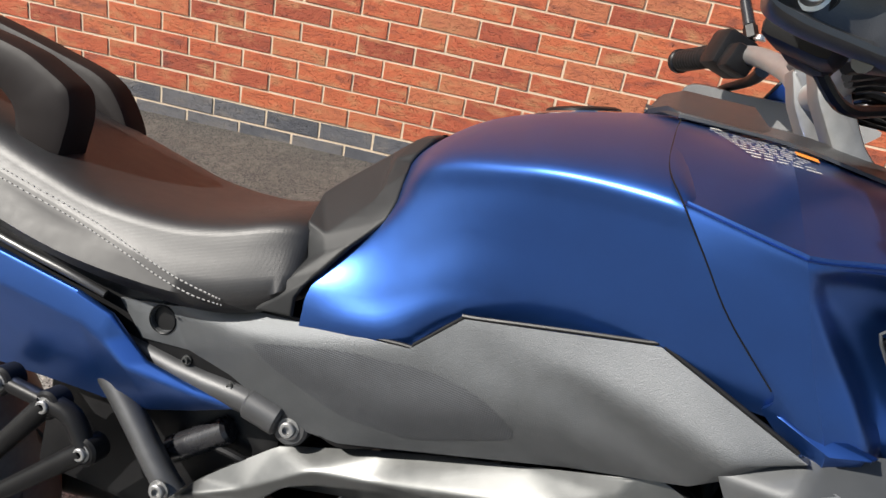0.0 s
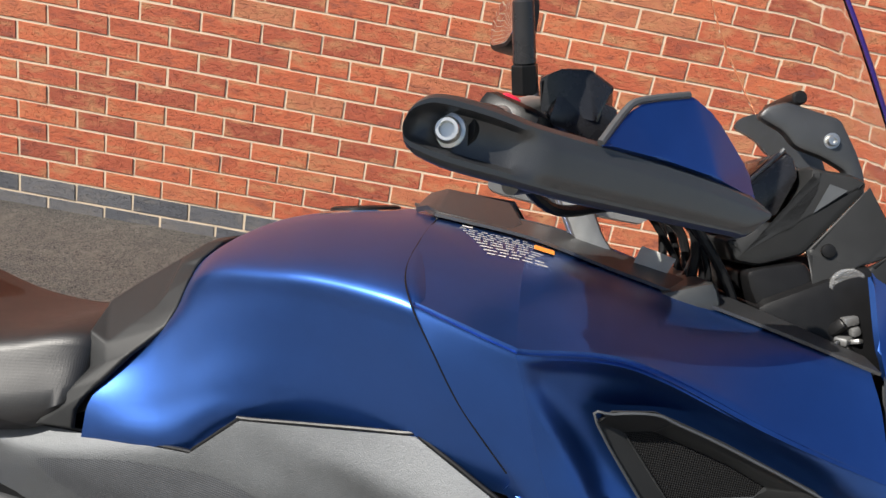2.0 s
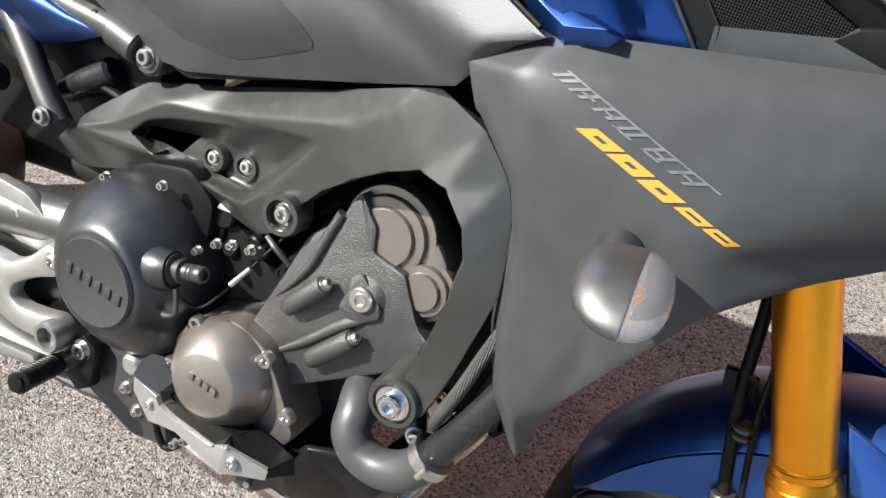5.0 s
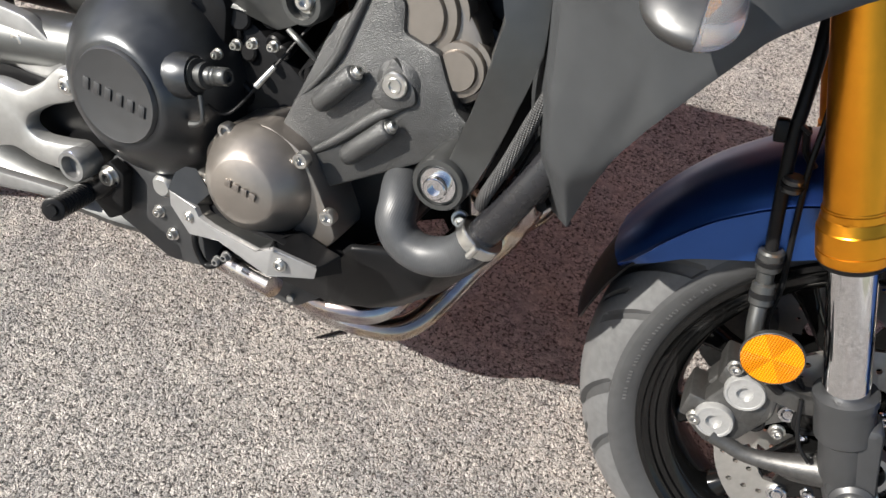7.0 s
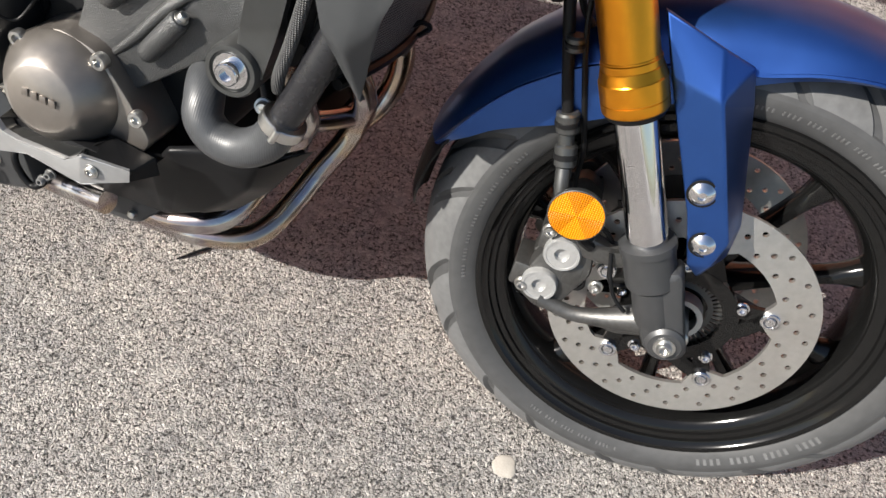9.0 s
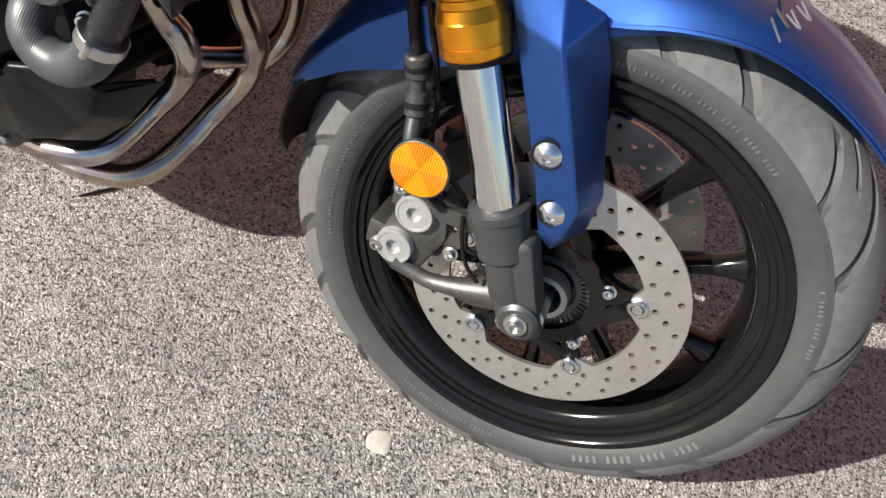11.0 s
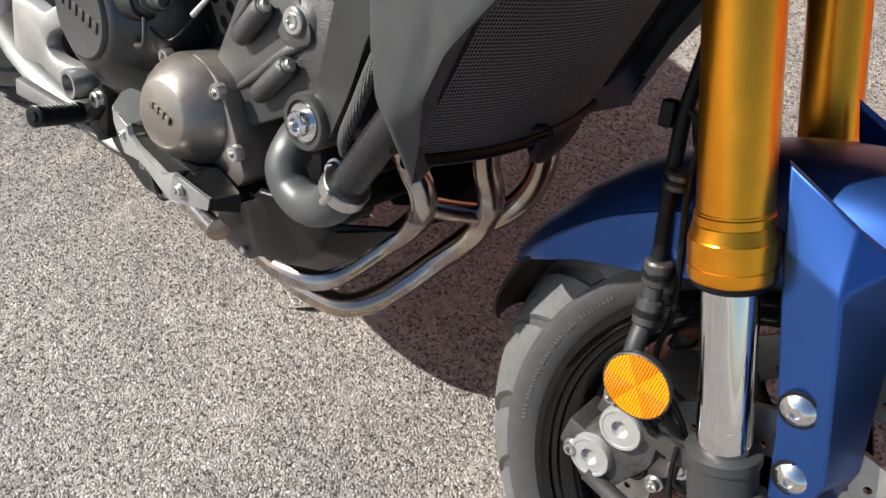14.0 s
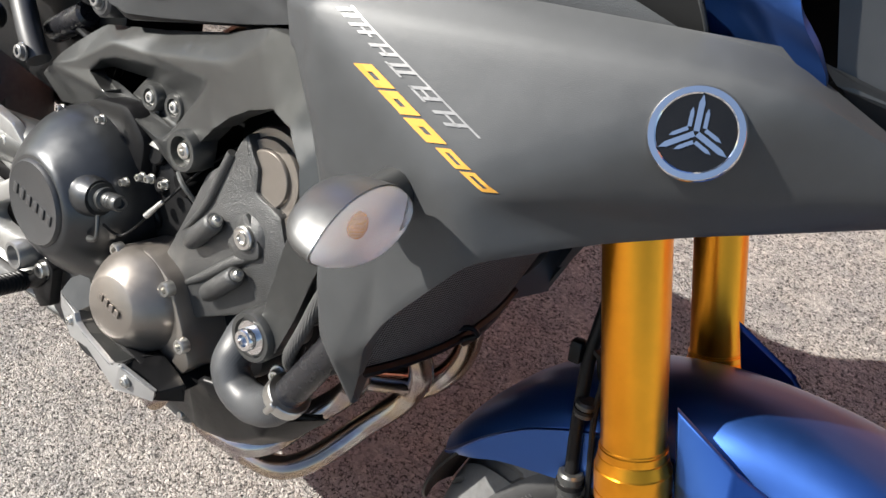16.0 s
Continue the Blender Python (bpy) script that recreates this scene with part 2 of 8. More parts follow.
BRICK = brick_material("red_brick", [(0.0, (0.300, 0.066, 0.034)), (0.2, (0.375, 0.084, 0.040)), (0.55, (0.440, 0.104, 0.045)), (0.82, (0.485, 0.126, 0.052)), (1.0, (0.400, 0.142, 0.070))], ((0.422, 0.189, 0.088), (0.176, 0.056, 0.040)), 0.85)
BLUEBRICK = brick_material("blue_brick", [(0.0, (0.070, 0.073, 0.086)), (0.5, (0.095, 0.098, 0.112)), (1.0, (0.130, 0.125, 0.130))], ((0.15, 0.137, 0.13), (0.065, 0.067, 0.078)), 0.6)
MORTAR = vary(material("mortar"), (0.57, 0.455, 0.33), 0.12, 12, 0.92, 0.03, 0.6, 300, 0.002)

WHITE = material("white_print", (0.5, 0.5, 0.48), 0.5)
ORANGE = material("orange_print", (0.8, 0.25, 0.03), 0.5)
GOLDPAINT = material("gold_print", (0.62, 0.32, 0.055), 0.35, 0.3)
LENS = material("clear_lens", (1.0, 1.0, 1.0), 0.03)
bsdf(LENS).inputs["Transmission Weight"].default_value = 0.90
bsdf(LENS).inputs["IOR"].default_value = 1.28


def dotted(m, scale, strength, dist, axes=(1, 0, 1)):
    """A fine net of dimples."""
    v = node(m, "ShaderNodeTexVoronoi", Scale=scale, Randomness=0.0)
    link(m, coords(m, axes), v.inputs["Vector"])
    bump(m, v.outputs["Distance"], strength, dist)
    return v


bsdf(TREAD).inputs["Specular IOR Level"].default_value = 0.4
# same amber, darkened for sectors whose prisms turn the light away
AMBER_SHADE = material("shaded_amber_plastic", (0.50, 0.155, 0.001), 0.32, 0.0, 0.15)
dotted(AMBER_SHADE, 430.0, 0.8, 0.002)
dotted(AMBER, 430.0, 0.8, 0.002)
DOTS = vary(material("dimpled_grey_plastic"), (0.074, 0.078, 0.085), 0.12, 6, 0.50, 0.04)
bsdf(DOTS).inputs["Metallic"].default_value = 0.6
dotted(DOTS, 470.0, 0.45, 0.0010)
MESHMAT = material("black_mesh", (0.012, 0.012, 0.0125), 0.5, 0.0, 0.2)
net_holes = dotted(MESHMAT, 300.0, 1.0, 0.002, (0, 1, 1))
link(MESHMAT, ramp(MESHMAT, net_holes.outputs["Distance"], [(0.38, (0.003, 0.003, 0.004)), (0.47, (0.18, 0.18, 0.185))]), bsdf(MESHMAT).inputs["Base Color"])
MESHFINE = material("fine_black_mesh", (0.02, 0.02, 0.02), 0.7, 0.0, 0.15)
fine_holes = dotted(MESHFINE, 520.0, 0.8, 0.0015)
link(MESHFINE, ramp(MESHFINE, fine_holes.outputs["Distance"], [(0.34, (0.002, 0.002, 0.002)), (0.50, (0.012, 0.012, 0.0125))]), bsdf(MESHFINE).inputs["Base Color"])
CALIPER = vary(material("grey_caliper_metal"), (0.105, 0.103, 0.100), 0.25, 25, 0.46, 0.08, 0.3, 500, 0.0006)
bsdf(CALIPER).inputs["Metallic"].default_value = 0.8
THREAD = vary(material("pale_thread"), (0.26, 0.255, 0.25), 0.1, 40, 0.8, 0.05)
# woven cloth above the stitched seam of the saddle, smooth vinyl below it
seat_xyz = node(SEAT, "ShaderNodeSeparateXYZ")
link(SEAT, coords(SEAT), seat_xyz.inputs[0])
over_seam = math_node(SEAT, "GREATER_THAN", math_node(SEAT, "ADD", seat_xyz.outputs[2], math_node(SEAT, "MULTIPLY", seat_xyz.outputs[0], 0.182)), 0.6180)
weft = math_node(SEAT, "SINE", math_node(SEAT, "ADD", math_node(SEAT, "MULTIPLY", seat_xyz.outputs[0], 4600.0), math_node(SEAT, "MULTIPLY", seat_xyz.outputs[2], 2600.0)), 0.0)
warp = math_node(SEAT, "SINE", math_node(SEAT, "SUBTRACT", math_node(SEAT, "MULTIPLY", seat_xyz.outputs[2], 4600.0), math_node(SEAT, "MULTIPLY", seat_xyz.outputs[0], 1200.0)), 0.0)
bump(SEAT, math_node(SEAT, "MULTIPLY", math_node(SEAT, "ADD", weft, math_node(SEAT, "MULTIPLY", warp, 0.5)), over_seam), 0.12, 0.0004)
link(SEAT, math_node(SEAT, "ADD", math_node(SEAT, "MULTIPLY", over_seam, 0.30), 0.22), bsdf(SEAT).inputs["Specular IOR Level"])
BLACKG = vary(material("semi_gloss_black"), (0.015, 0.015, 0.017), 0.2, 10, 0.27, 0.04)
REDPL = material("red_plastic", (0.6, 0.02, 0.05), 0.35)
MIRROR = material("mirror_glass", (0.85, 0.86, 0.87), 0.02, 1.0)
CHALK = vary(material("pale_stone"), (0.36, 0.33, 0.29), 0.15, 60, 0.9, 0.03, 0.5, 500, 0.0008)
# orange light caught by the screen's edge, put into its colour
EDGELIT = material("orange_lit_edge", (0.30, 0.11, 0.05), 0.3)
TINT = material("blue_tinted_edge", (0.02, 0.01, 0.10), 0.15)
GLASS = material("clear_acrylic", (1.0, 1.0, 1.0), 0.02)
bsdf(GLASS).inputs["Transmission Weight"].default_value = 1.0
bsdf(GLASS).inputs["IOR"].default_value = 1.12
CASTR = vary(material("rough_cast_cover"), (0.085, 0.086, 0.086), 0.15, 10, 0.40, 0.06, 0.8, 900, 0.0010)
bsdf(CASTR).inputs["Metallic"].default_value = 0.6
RAILM = vary(material("dark_moulded_plastic"), (0.011, 0.0090, 0.0090), 0.12, 8, 0.50, 0.04, 0.1, 900, 0.0002)
bsdf(RAILM).inputs["Specular IOR Level"].default_value = 0.10
TRIMP = vary(material("dark_trim_plastic"), (0.017, 0.0175, 0.018), 0.12, 8, 0.48, 0.04, 0.3, 1200, 0.0003)
bsdf(TRIMP).inputs["Specular IOR Level"].default_value = 0.20
SIGNAL = vary(material("silver_grey_plastic"), (0.125, 0.126, 0.126), 0.1, 12, 0.40, 0.04)
bsdf(SIGNAL).inputs["Metallic"].default_value = 0.8
BOWL = material("bright_lamp_reflector", (0.82, 0.83, 0.86), 0.30, 0.65)
SATIN = vary(material("satin_black_cover"), (0.074, 0.077, 0.081), 0.12, 7, 0.33, 0.05, 0.12, 900, 0.0003)
bsdf(SATIN).inputs["Metallic"].default_value = 0.8
ALUD = vary(material("grey_anodised_metal"), (0.25, 0.25, 0.248), 0.12, 12, 0.42, 0.06)
bsdf(ALUD).inputs["Metallic"].default_value = 0.7
HOSE = vary(material("ribbed_rubber"), (0.045, 0.047, 0.050), 0.15, 20, 0.42, 0.05)
BRAID = vary(material("braided_sleeve"), (0.05, 0.05, 0.05), 0.3, 60, 0.5, 0.05)
dotted(BRAID, 500.0, 1.0, 0.002)
PIPE = material("heat_tinted_steel", (0.55, 0.52, 0.48), 0.20, 1.0)
link(PIPE, ramp(PIPE, noise_tex(PIPE, coords(PIPE, (9, 9, 13)), 1.0, 3.0), [(0.32, (0.52, 0.50, 0.48)), (0.44, (0.46, 0.37, 0.28)), (0.53, (0.34, 0.29, 0.30)), (0.63, (0.55, 0.53, 0.51))]), bsdf(PIPE).inputs["Base Color"])
wv = node(HOSE, "ShaderNodeTexWave", Scale=230.0, Distortion=0.5)
link(HOSE, coords(HOSE, (0.6, 1.0, 1.0)), wv.inputs["Vector"])
bump(HOSE, wv.outputs[0], 0.12, 0.0010)
# ---- building helpers ----
from mathutils.bvhtree import BVHTree


def obj(name, bm, mat, parent=None, label="", smooth=40.0):
    me = bpy.data.meshes.new(name)
    bmesh.ops.recalc_face_normals(bm, faces=bm.faces)
    bm.to_mesh(me)
    bm.free()
    me.materials.append(mat)
    if smooth:
        me.shade_smooth()
        me.set_sharp_from_angle(angle=radians(smooth))
    ob = new(name, me)
    if parent:
        ob.parent = parent
    if label:
        ob["label"] = label
    return ob


def part(name, bm, mat, parent, label="", smooth=40.0):
    return obj(name, bm, mat, parent, label, smooth)


def frame_of(a, b):
    a, b = Vector(a), Vector(b)
    q = (b - a).to_track_quat("Z", "Y").to_matrix().to_4x4()
    return Matrix.Translation(a) @ q, (b - a).length


def revolve(bm, a, b, prof, seg=32, full=True):
    """Turns a profile of (distance along a-b in metres, radius) round the axis from a to b."""
    m, _ = frame_of(a, b)
    rings = []
    for d, r in prof:
        if r < 1e-6:
            rings.append([bm.verts.new(m @ Vector((0, 0, d)))])
        else:
            rings.append([bm.verts.new(m @ Vector((r * math.cos(2 * math.pi * i / seg), r * math.sin(2 * math.pi * i / seg), d))) for i in range(seg)])
    for p, q in zip(rings, rings[1:]):
        for i in range(seg):
            j = (i + 1) % seg
            if len(p) == 1 and len(q) == 1:
                continue
            if len(p) == 1:
                bm.faces.new((p[0], q[j], q[i]))
            elif len(q) == 1:
                bm.faces.new((p[i], p[j], q[0]))
            else:
                bm.faces.new((p[i], p[j], q[j], q[i]))
    return bm


def cyl(bm, a, b, r0, r1=None, seg=24, bev=0.0):
    r1 = r0 if r1 is None else r1
    n = (Vector(b) - Vector(a)).length
    bev = min(bev, n / 3, r0 / 2, r1 / 2)
    prof = [(0, 0), (0, r0 - bev), (bev, r0), (n - bev, r1), (n, r1 - bev), (n, 0)] if bev else [(0, 0), (0, r0), (n, r1), (n, 0)]
    return revolve(bm, a, b, prof, seg)


def spline(pts, n):
    """Catmull-Rom through the points, n steps a span."""
    p = [Vector(q) for q in pts]
    out = []
    for i in range(len(p) - 1):
        a, b, c, d = p[max(i - 1, 0)], p[i], p[i + 1], p[min(i + 2, len(p) - 1)]
        for k in range(n):
            t = k / n
            out.append(0.5 * ((2 * b) + (c - a) * t + (2 * a - 5 * b + 4 * c - d) * t * t + (3 * b - 3 * c + d - a) * t ** 3))
    out.append(p[-1])
    return out


def tube(bm, pts, r, seg=14, n=8, caps=True):
    """A round bar along a smooth line; r may be a list, one for each point."""
    line = spline(pts, n) if n > 1 else [Vector(p) for p in pts]
    rs = [r] * len(line) if not isinstance(r, (list, tuple)) else [v[0] for v in spline([(q, 0, 0) for q in r], n)]
    prev, rings = Vector((0.0123, 1, 0.02)).normalized(), []
    for i, p in enumerate(line):
        t = (line[min(i + 1, len(line) - 1)] - line[max(i - 1, 0)]).normalized()
        u = (prev - t * prev.dot(t)).normalized()
        v = t.cross(u)
        prev = u
        rings.append([bm.verts.new(p + rs[i] * (u * math.cos(2 * math.pi * k / seg) + v * math.sin(2 * math.pi * k / seg))) for k in range(seg)])
    for a, b in zip(rings, rings[1:]):
        for k in range(seg):
            bm.faces.new((a[k], a[(k + 1) % seg], b[(k + 1) % seg], b[k]))
    if caps:
        bm.faces.new(rings[0]), bm.faces.new(rings[-1])
    return bm


def rounded(outline, r, n=3):
    """An outline with its corners rounded; a point may carry its own radius as a third number."""
    out = []
    k = len(outline)
    for i in range(k):
        p = Vector(outline[i][:2])
        a, b = Vector(outline[i - 1][:2]), Vector(outline[(i + 1) % k][:2])
        rr = outline[i][2] if len(outline[i]) > 2 else r
        da, db = (a - p), (b - p)
        cut = min(rr, da.length * 0.45, db.length * 0.45)
        if cut < 1e-5:
            out.append(p)
            continue
        s, e = p + da.normalized() * cut, p + db.normalized() * cut
        for j in range(n + 1):
            t = j / n
            out.append(s * (1 - t) ** 2 + p * 2 * t * (1 - t) + e * t * t)
    return out


def plate(bm, outline, y0, y1, r=0.004, bev=0.003, slope=None, place=None):
    """A plate with a rounded outline in x and z, from y0 (outer face) to y1 (inner face), its outer edge bevelled. slope(x, z) moves it sideways."""
    line = rounded(outline, r)
    area = sum(a.x * b.y - b.x * a.y for a, b in zip(line, line[1:] + line[:1]))
    if area < 0:
        line.reverse()
    k = len(line)
    inner = []
    for i in range(k):
        a, p, b = line[i - 1], line[i], line[(i + 1) % k]
        d = (b - a)
        nrm = Vector((-d.y, d.x)).normalized() if d.length > 1e-9 else Vector((0, 0))
        inner.append(p + nrm * bev)
    sg = 1 if y1 > y0 else -1
    def at(p, y):
        q = Vector((p.x, y + (slope(p.x, p.y) if slope else 0), p.y))
        return bm.verts.new(place @ q if place else q)
    rings = [[at(p, y0) for p in inner], [at(p, y0 + sg * bev * 0.3) for p in [a.lerp(b, 0.7) for a, b in zip(inner, line)]], [at(p, y0 + sg * bev) for p in line], [at(p, y1) for p in line]]
    for a, b in zip(rings, rings[1:]):
        for i in range(k):
            bm.faces.new((a[i], a[(i + 1) % k], b[(i + 1) % k], b[i]))
    for ring in (rings[0], rings[-1]):
        f = bm.faces.new(ring)
        f.normal_update()
        bmesh.ops.triangulate(bm, faces=[f])
    return bm


def patch(bm, rows, nu=5, nv=5, thick=0.004, mirror=False, side=1, press=None):
    """A skin through a net of points, smooth both ways, with a thickness towards the inside. side: 1 or -1 picks which way the inside lies. press(x, z) pushes the skin inwards."""
    cols = [spline(r, nv) for r in rows]
    net = [spline([c[j] for c in cols], nu) for j in range(len(cols[0]))]
    a, b = len(net), len(net[0])
    g = np.array([[list(p) for p in line] for line in net])
    if press:
        for i in range(a):
            for j in range(b):
                g[i, j, 1] += press(g[i, j, 0], g[i, j, 2])
    du, dv = np.gradient(g, axis=0), np.gradient(g, axis=1)
    nr = np.cross(du, dv)
    nr /= np.maximum(np.linalg.norm(nr, axis=2, keepdims=True), 1e-9)
    back = g + nr * thick * side
    if mirror:
        g, back = g * (1, -1, 1), back * (1, -1, 1)
    f = [[bm.verts.new(g[i, j]) for j in range(b)] for i in range(a)]
    k = [[bm.verts.new(back[i, j]) for j in range(b)] for i in range(a)]
    for i in range(a - 1):
        for j in range(b - 1):
            bm.faces.new((f[i][j], f[i + 1][j], f[i + 1][j + 1], f[i][j + 1]))
            bm.faces.new((k[i][j], k[i][j + 1], k[i + 1][j + 1], k[i + 1][j]))
    for i in range(a - 1):
        for j in (0, b - 1):
            bm.faces.new((f[i][j], f[i + 1][j], k[i + 1][j], k[i][j]))
    for j in range(b - 1):
        for i in (0, a - 1):
            bm.faces.new((f[i][j], f[i][j + 1], k[i][j + 1], k[i][j]))
    return bm


def loft(bm, sections, n=4, caps=True, m=1):
    """A closed body through rings of equal count, smooth along its length and, for m > 1, round each ring."""
    rings3 = []
    for s in sections:
        if m > 1:
            ext = [s[-1]] + list(s) + [s[0], s[1]]
            line = spline(ext, m)[m:-m - 1]
            rings3.append(line)
        else:
            rings3.append([Vector(p) for p in s])
    k = len(rings3[0])
    lines = [spline([r[i] for r in rings3], n) for i in range(k)]
    rings = [[bm.verts.new(lines[i][j]) for i in range(k)] for j in range(len(lines[0]))]
    for a, b in zip(rings, rings[1:]):
        for i in range(k):
            bm.faces.new((a[i], a[(i + 1) % k], b[(i + 1) % k], b[i]))
    if caps:
        for r in (rings[0], rings[-1]):
            f = bm.faces.new(r)
            f.normal_update()
            bmesh.ops.triangulate(bm, faces=[f])
    return bm


def block(bm, c, size, rot=None, bev=0.003):
    m = Matrix.Translation(c) @ (rot or Matrix.Identity(4)) @ Matrix.Diagonal((*size, 1))
    g = bmesh.ops.create_cube(bm, size=1, matrix=m)
    if bev:
        es = list({e for v in g["verts"] for e in v.link_edges})
        bmesh.ops.bevel(bm, geom=es, offset=bev, segments=2, affect="EDGES", profile=0.5)
    return bm


def bolt(bm, p, r=0.008, h=0.006, d=(0, -1, 0)):
    """A socket-head bolt that stands out along d from p."""
    p, d = Vector(p), Vector(d).normalized()
    prof = [(0, 0), (0, r * 1.35), (h * 0.25, r * 1.35), (h * 0.25, r), (h * 0.85, r), (h, r * 0.85), (h, r * 0.52), (h * 0.45, r * 0.5), (h * 0.45, 0)]
    return revolve(bm, p, p + d, prof, 18)


def B():
    return bmesh.new()


def facets(verts, faces, thick=0.004, bev=0.004, seg=2, mirror=False, soft=0):
    """A panel of flat facets with softened creases and a thickness; soft: how far the creases melt. verts: name -> place; faces: lists of names."""
    bm = B()
    s = -1 if mirror else 1
    v = {k: bm.verts.new((p[0], s * p[1], p[2])) for k, p in verts.items()}
    for f in faces:
        bm.faces.new([v[k] for k in (f.split() if isinstance(f, str) else f)])
    for q in [q for q in bm.verts if not q.link_faces]:
        bm.verts.remove(q)
    bmesh.ops.recalc_face_normals(bm, faces=bm.faces)
    mean = Vector((0, 0, 0))
    for f in bm.faces:
        mean += f.normal * f.calc_area()
    if mean.y * s > 0:
        bmesh.ops.reverse_faces(bm, faces=bm.faces)
    if soft:
        bmesh.ops.triangulate(bm, faces=bm.faces)
        bmesh.ops.subdivide_edges(bm, edges=bm.edges, cuts=7, use_grid_fill=True)
        for _ in range(soft):
            bmesh.ops.smooth_vert(bm, verts=[q for q in bm.verts if not q.is_boundary], factor=0.5, use_axis_x=True, use_axis_y=True, use_axis_z=True)
    inner = bmesh.ops.duplicate(bm, geom=list(bm.verts) + list(bm.edges) + list(bm.faces))
    bm.normal_update()
    vm = inner["vert_map"]
    nv = [q for q in inner["geom"] if isinstance(q, bmesh.types.BMVert)]
    nf = [q for q in inner["geom"] if isinstance(q, bmesh.types.BMFace)]
    old = set(bm.faces) - set(nf)
    shift = {q: q.normal * thick for q in nv}
    for q, d in shift.items():
        q.co -= d
    bmesh.ops.reverse_faces(bm, faces=nf)
    rim = [e for e in bm.edges if len(e.link_faces) == 1 and e.link_faces[0] in old]
    for e in rim:
        a, b = e.verts
        try:
            bm.faces.new((b, a, vm[a], vm[b]))
        except (ValueError, KeyError):
            pass
    if bev:
        es = [e for e in bm.edges if len(e.link_faces) == 2 and e.calc_face_angle(0) > radians(4) and any(f in old for f in e.link_faces) and not (soft and all(f in old for f in e.link_faces))]
        bmesh.ops.bevel(bm, geom=es, offset=bev, segments=seg, affect="EDGES", profile=0.6, clamp_overlap=True)
    return bm


def both(name, maker, mat, parent, label="", smooth=40.0):
    """The same part on the right and the left side; maker(sign) returns its mesh."""
    return [part(name, maker(s), mat, parent, label, smooth) for s in (1, -1)]


def holed_disc(bm, c, r_in, r_out, y0, y1, rows, seg, hole, edge=None):
    """A flat ring round the axle with rows of round holes. rows: (radius, offset) of each row; edge(angle): the inner radius."""
    n = 8
    k = seg
    radii = [(a + b) / 2 for a, b in zip([2 * r_in - rows[0][0]] + [r for r, _ in rows], [r for r, _ in rows] + [2 * r_out - rows[-1][0]])]
    radii[0], radii[-1] = r_in, r_out
    def pt(r, a, y):
        return bm.verts.new((c.x + r * math.cos(a), c.y + y, c.z + r * math.sin(a)))
    levels = []
    for y in (y0, y1):
        grid = [[pt(edge(2 * math.pi * i / k) if (edge and j == 0) else radii[j], 2 * math.pi * i / k, y) for i in range(k)] for j in range(len(radii))]
        holes = {}
        for j in range(len(rows)):
            for i in range(k):
                q = [grid[j][i], grid[j][(i + 1) % k], grid[j + 1][(i + 1) % k], grid[j + 1][i]]
                if (i + rows[j][1]) % 3 == 0:
                    am = 2 * math.pi * (i + 0.5) / k
                    rm = rows[j][0]
                    rad, tan = Vector((math.cos(am), 0, math.sin(am))), Vector((-math.sin(am), 0, math.cos(am)))
                    mid = Vector((c.x, c.y + y, c.z)) + rad * rm
                    hs = [bm.verts.new(mid + hole * (tan * math.cos(b) + rad * math.sin(b))) for b in [math.radians(-157.5 + 45 * s) for s in range(n)]]
                    for s in range(4):
                        a0, a1, a2 = hs[(2 * s) % n], hs[(2 * s + 1) % n], hs[(2 * s + 2) % n]
                        bm.faces.new((q[s], a0, a1)) if False else None
                        bm.faces.new((q[s], q[(s + 1) % 4], a2, a1))
                        bm.faces.new((q[s], a1, a0))
                    holes[(j, i)] = hs
                else:
                    bm.faces.new(q)
        levels.append((grid, holes))
    (ga, ha), (gb, hb) = levels
    for i in range(k):
        for j in (0, len(radii) - 1):
            bm.faces.new((ga[j][i], ga[j][(i + 1) % k], gb[j][(i + 1) % k], gb[j][i]))
    for key, hs in ha.items():
        h2 = hb[key]
        for s in range(n):
            bm.faces.new((hs[s], hs[(s + 1) % n], h2[(s + 1) % n], h2[s]))
    return bm
# ---- setting: ground and wall ----
def ground_height(y):
    t = min(1.0, max(0.0, (y + 1.9) / 1.9))
    return 0.012 + 0.045 * t * t * (3 - 2 * t)


bm = B()
xs = [-400, -60, -12, -5] + [-4 + 0.5 * i for i in range(25)] + [10, 20, 60, 400]
ys = [-400, -60, -15, -6] + [-4.5 + 0.25 * i for i in range(19)] + [0.2, 5, 60, 400]
net = [[bm.verts.new((x, y, ground_height(y))) for y in ys] for x in xs]
for i in range(len(xs) - 1):
    for j in range(len(ys) - 1):
        bm.faces.new((net[i][j], net[i + 1][j], net[i + 1][j + 1], net[i][j + 1]))
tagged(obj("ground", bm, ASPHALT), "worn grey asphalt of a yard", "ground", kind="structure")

COURSE, LENGTH, BASE = 0.075, 0.225, 0.03     # brick course, brick spacing, foot of the lower blue course
wall = B()
block(wall, (1.5, 0.1280, 2.9), (16.0, 0.25, 6.0), None, 0)
wall_ob = tagged(obj("wall_north", wall, MORTAR, None, "", 0), "red brick wall with two blue brick courses at its foot", "wall", kind="structure")


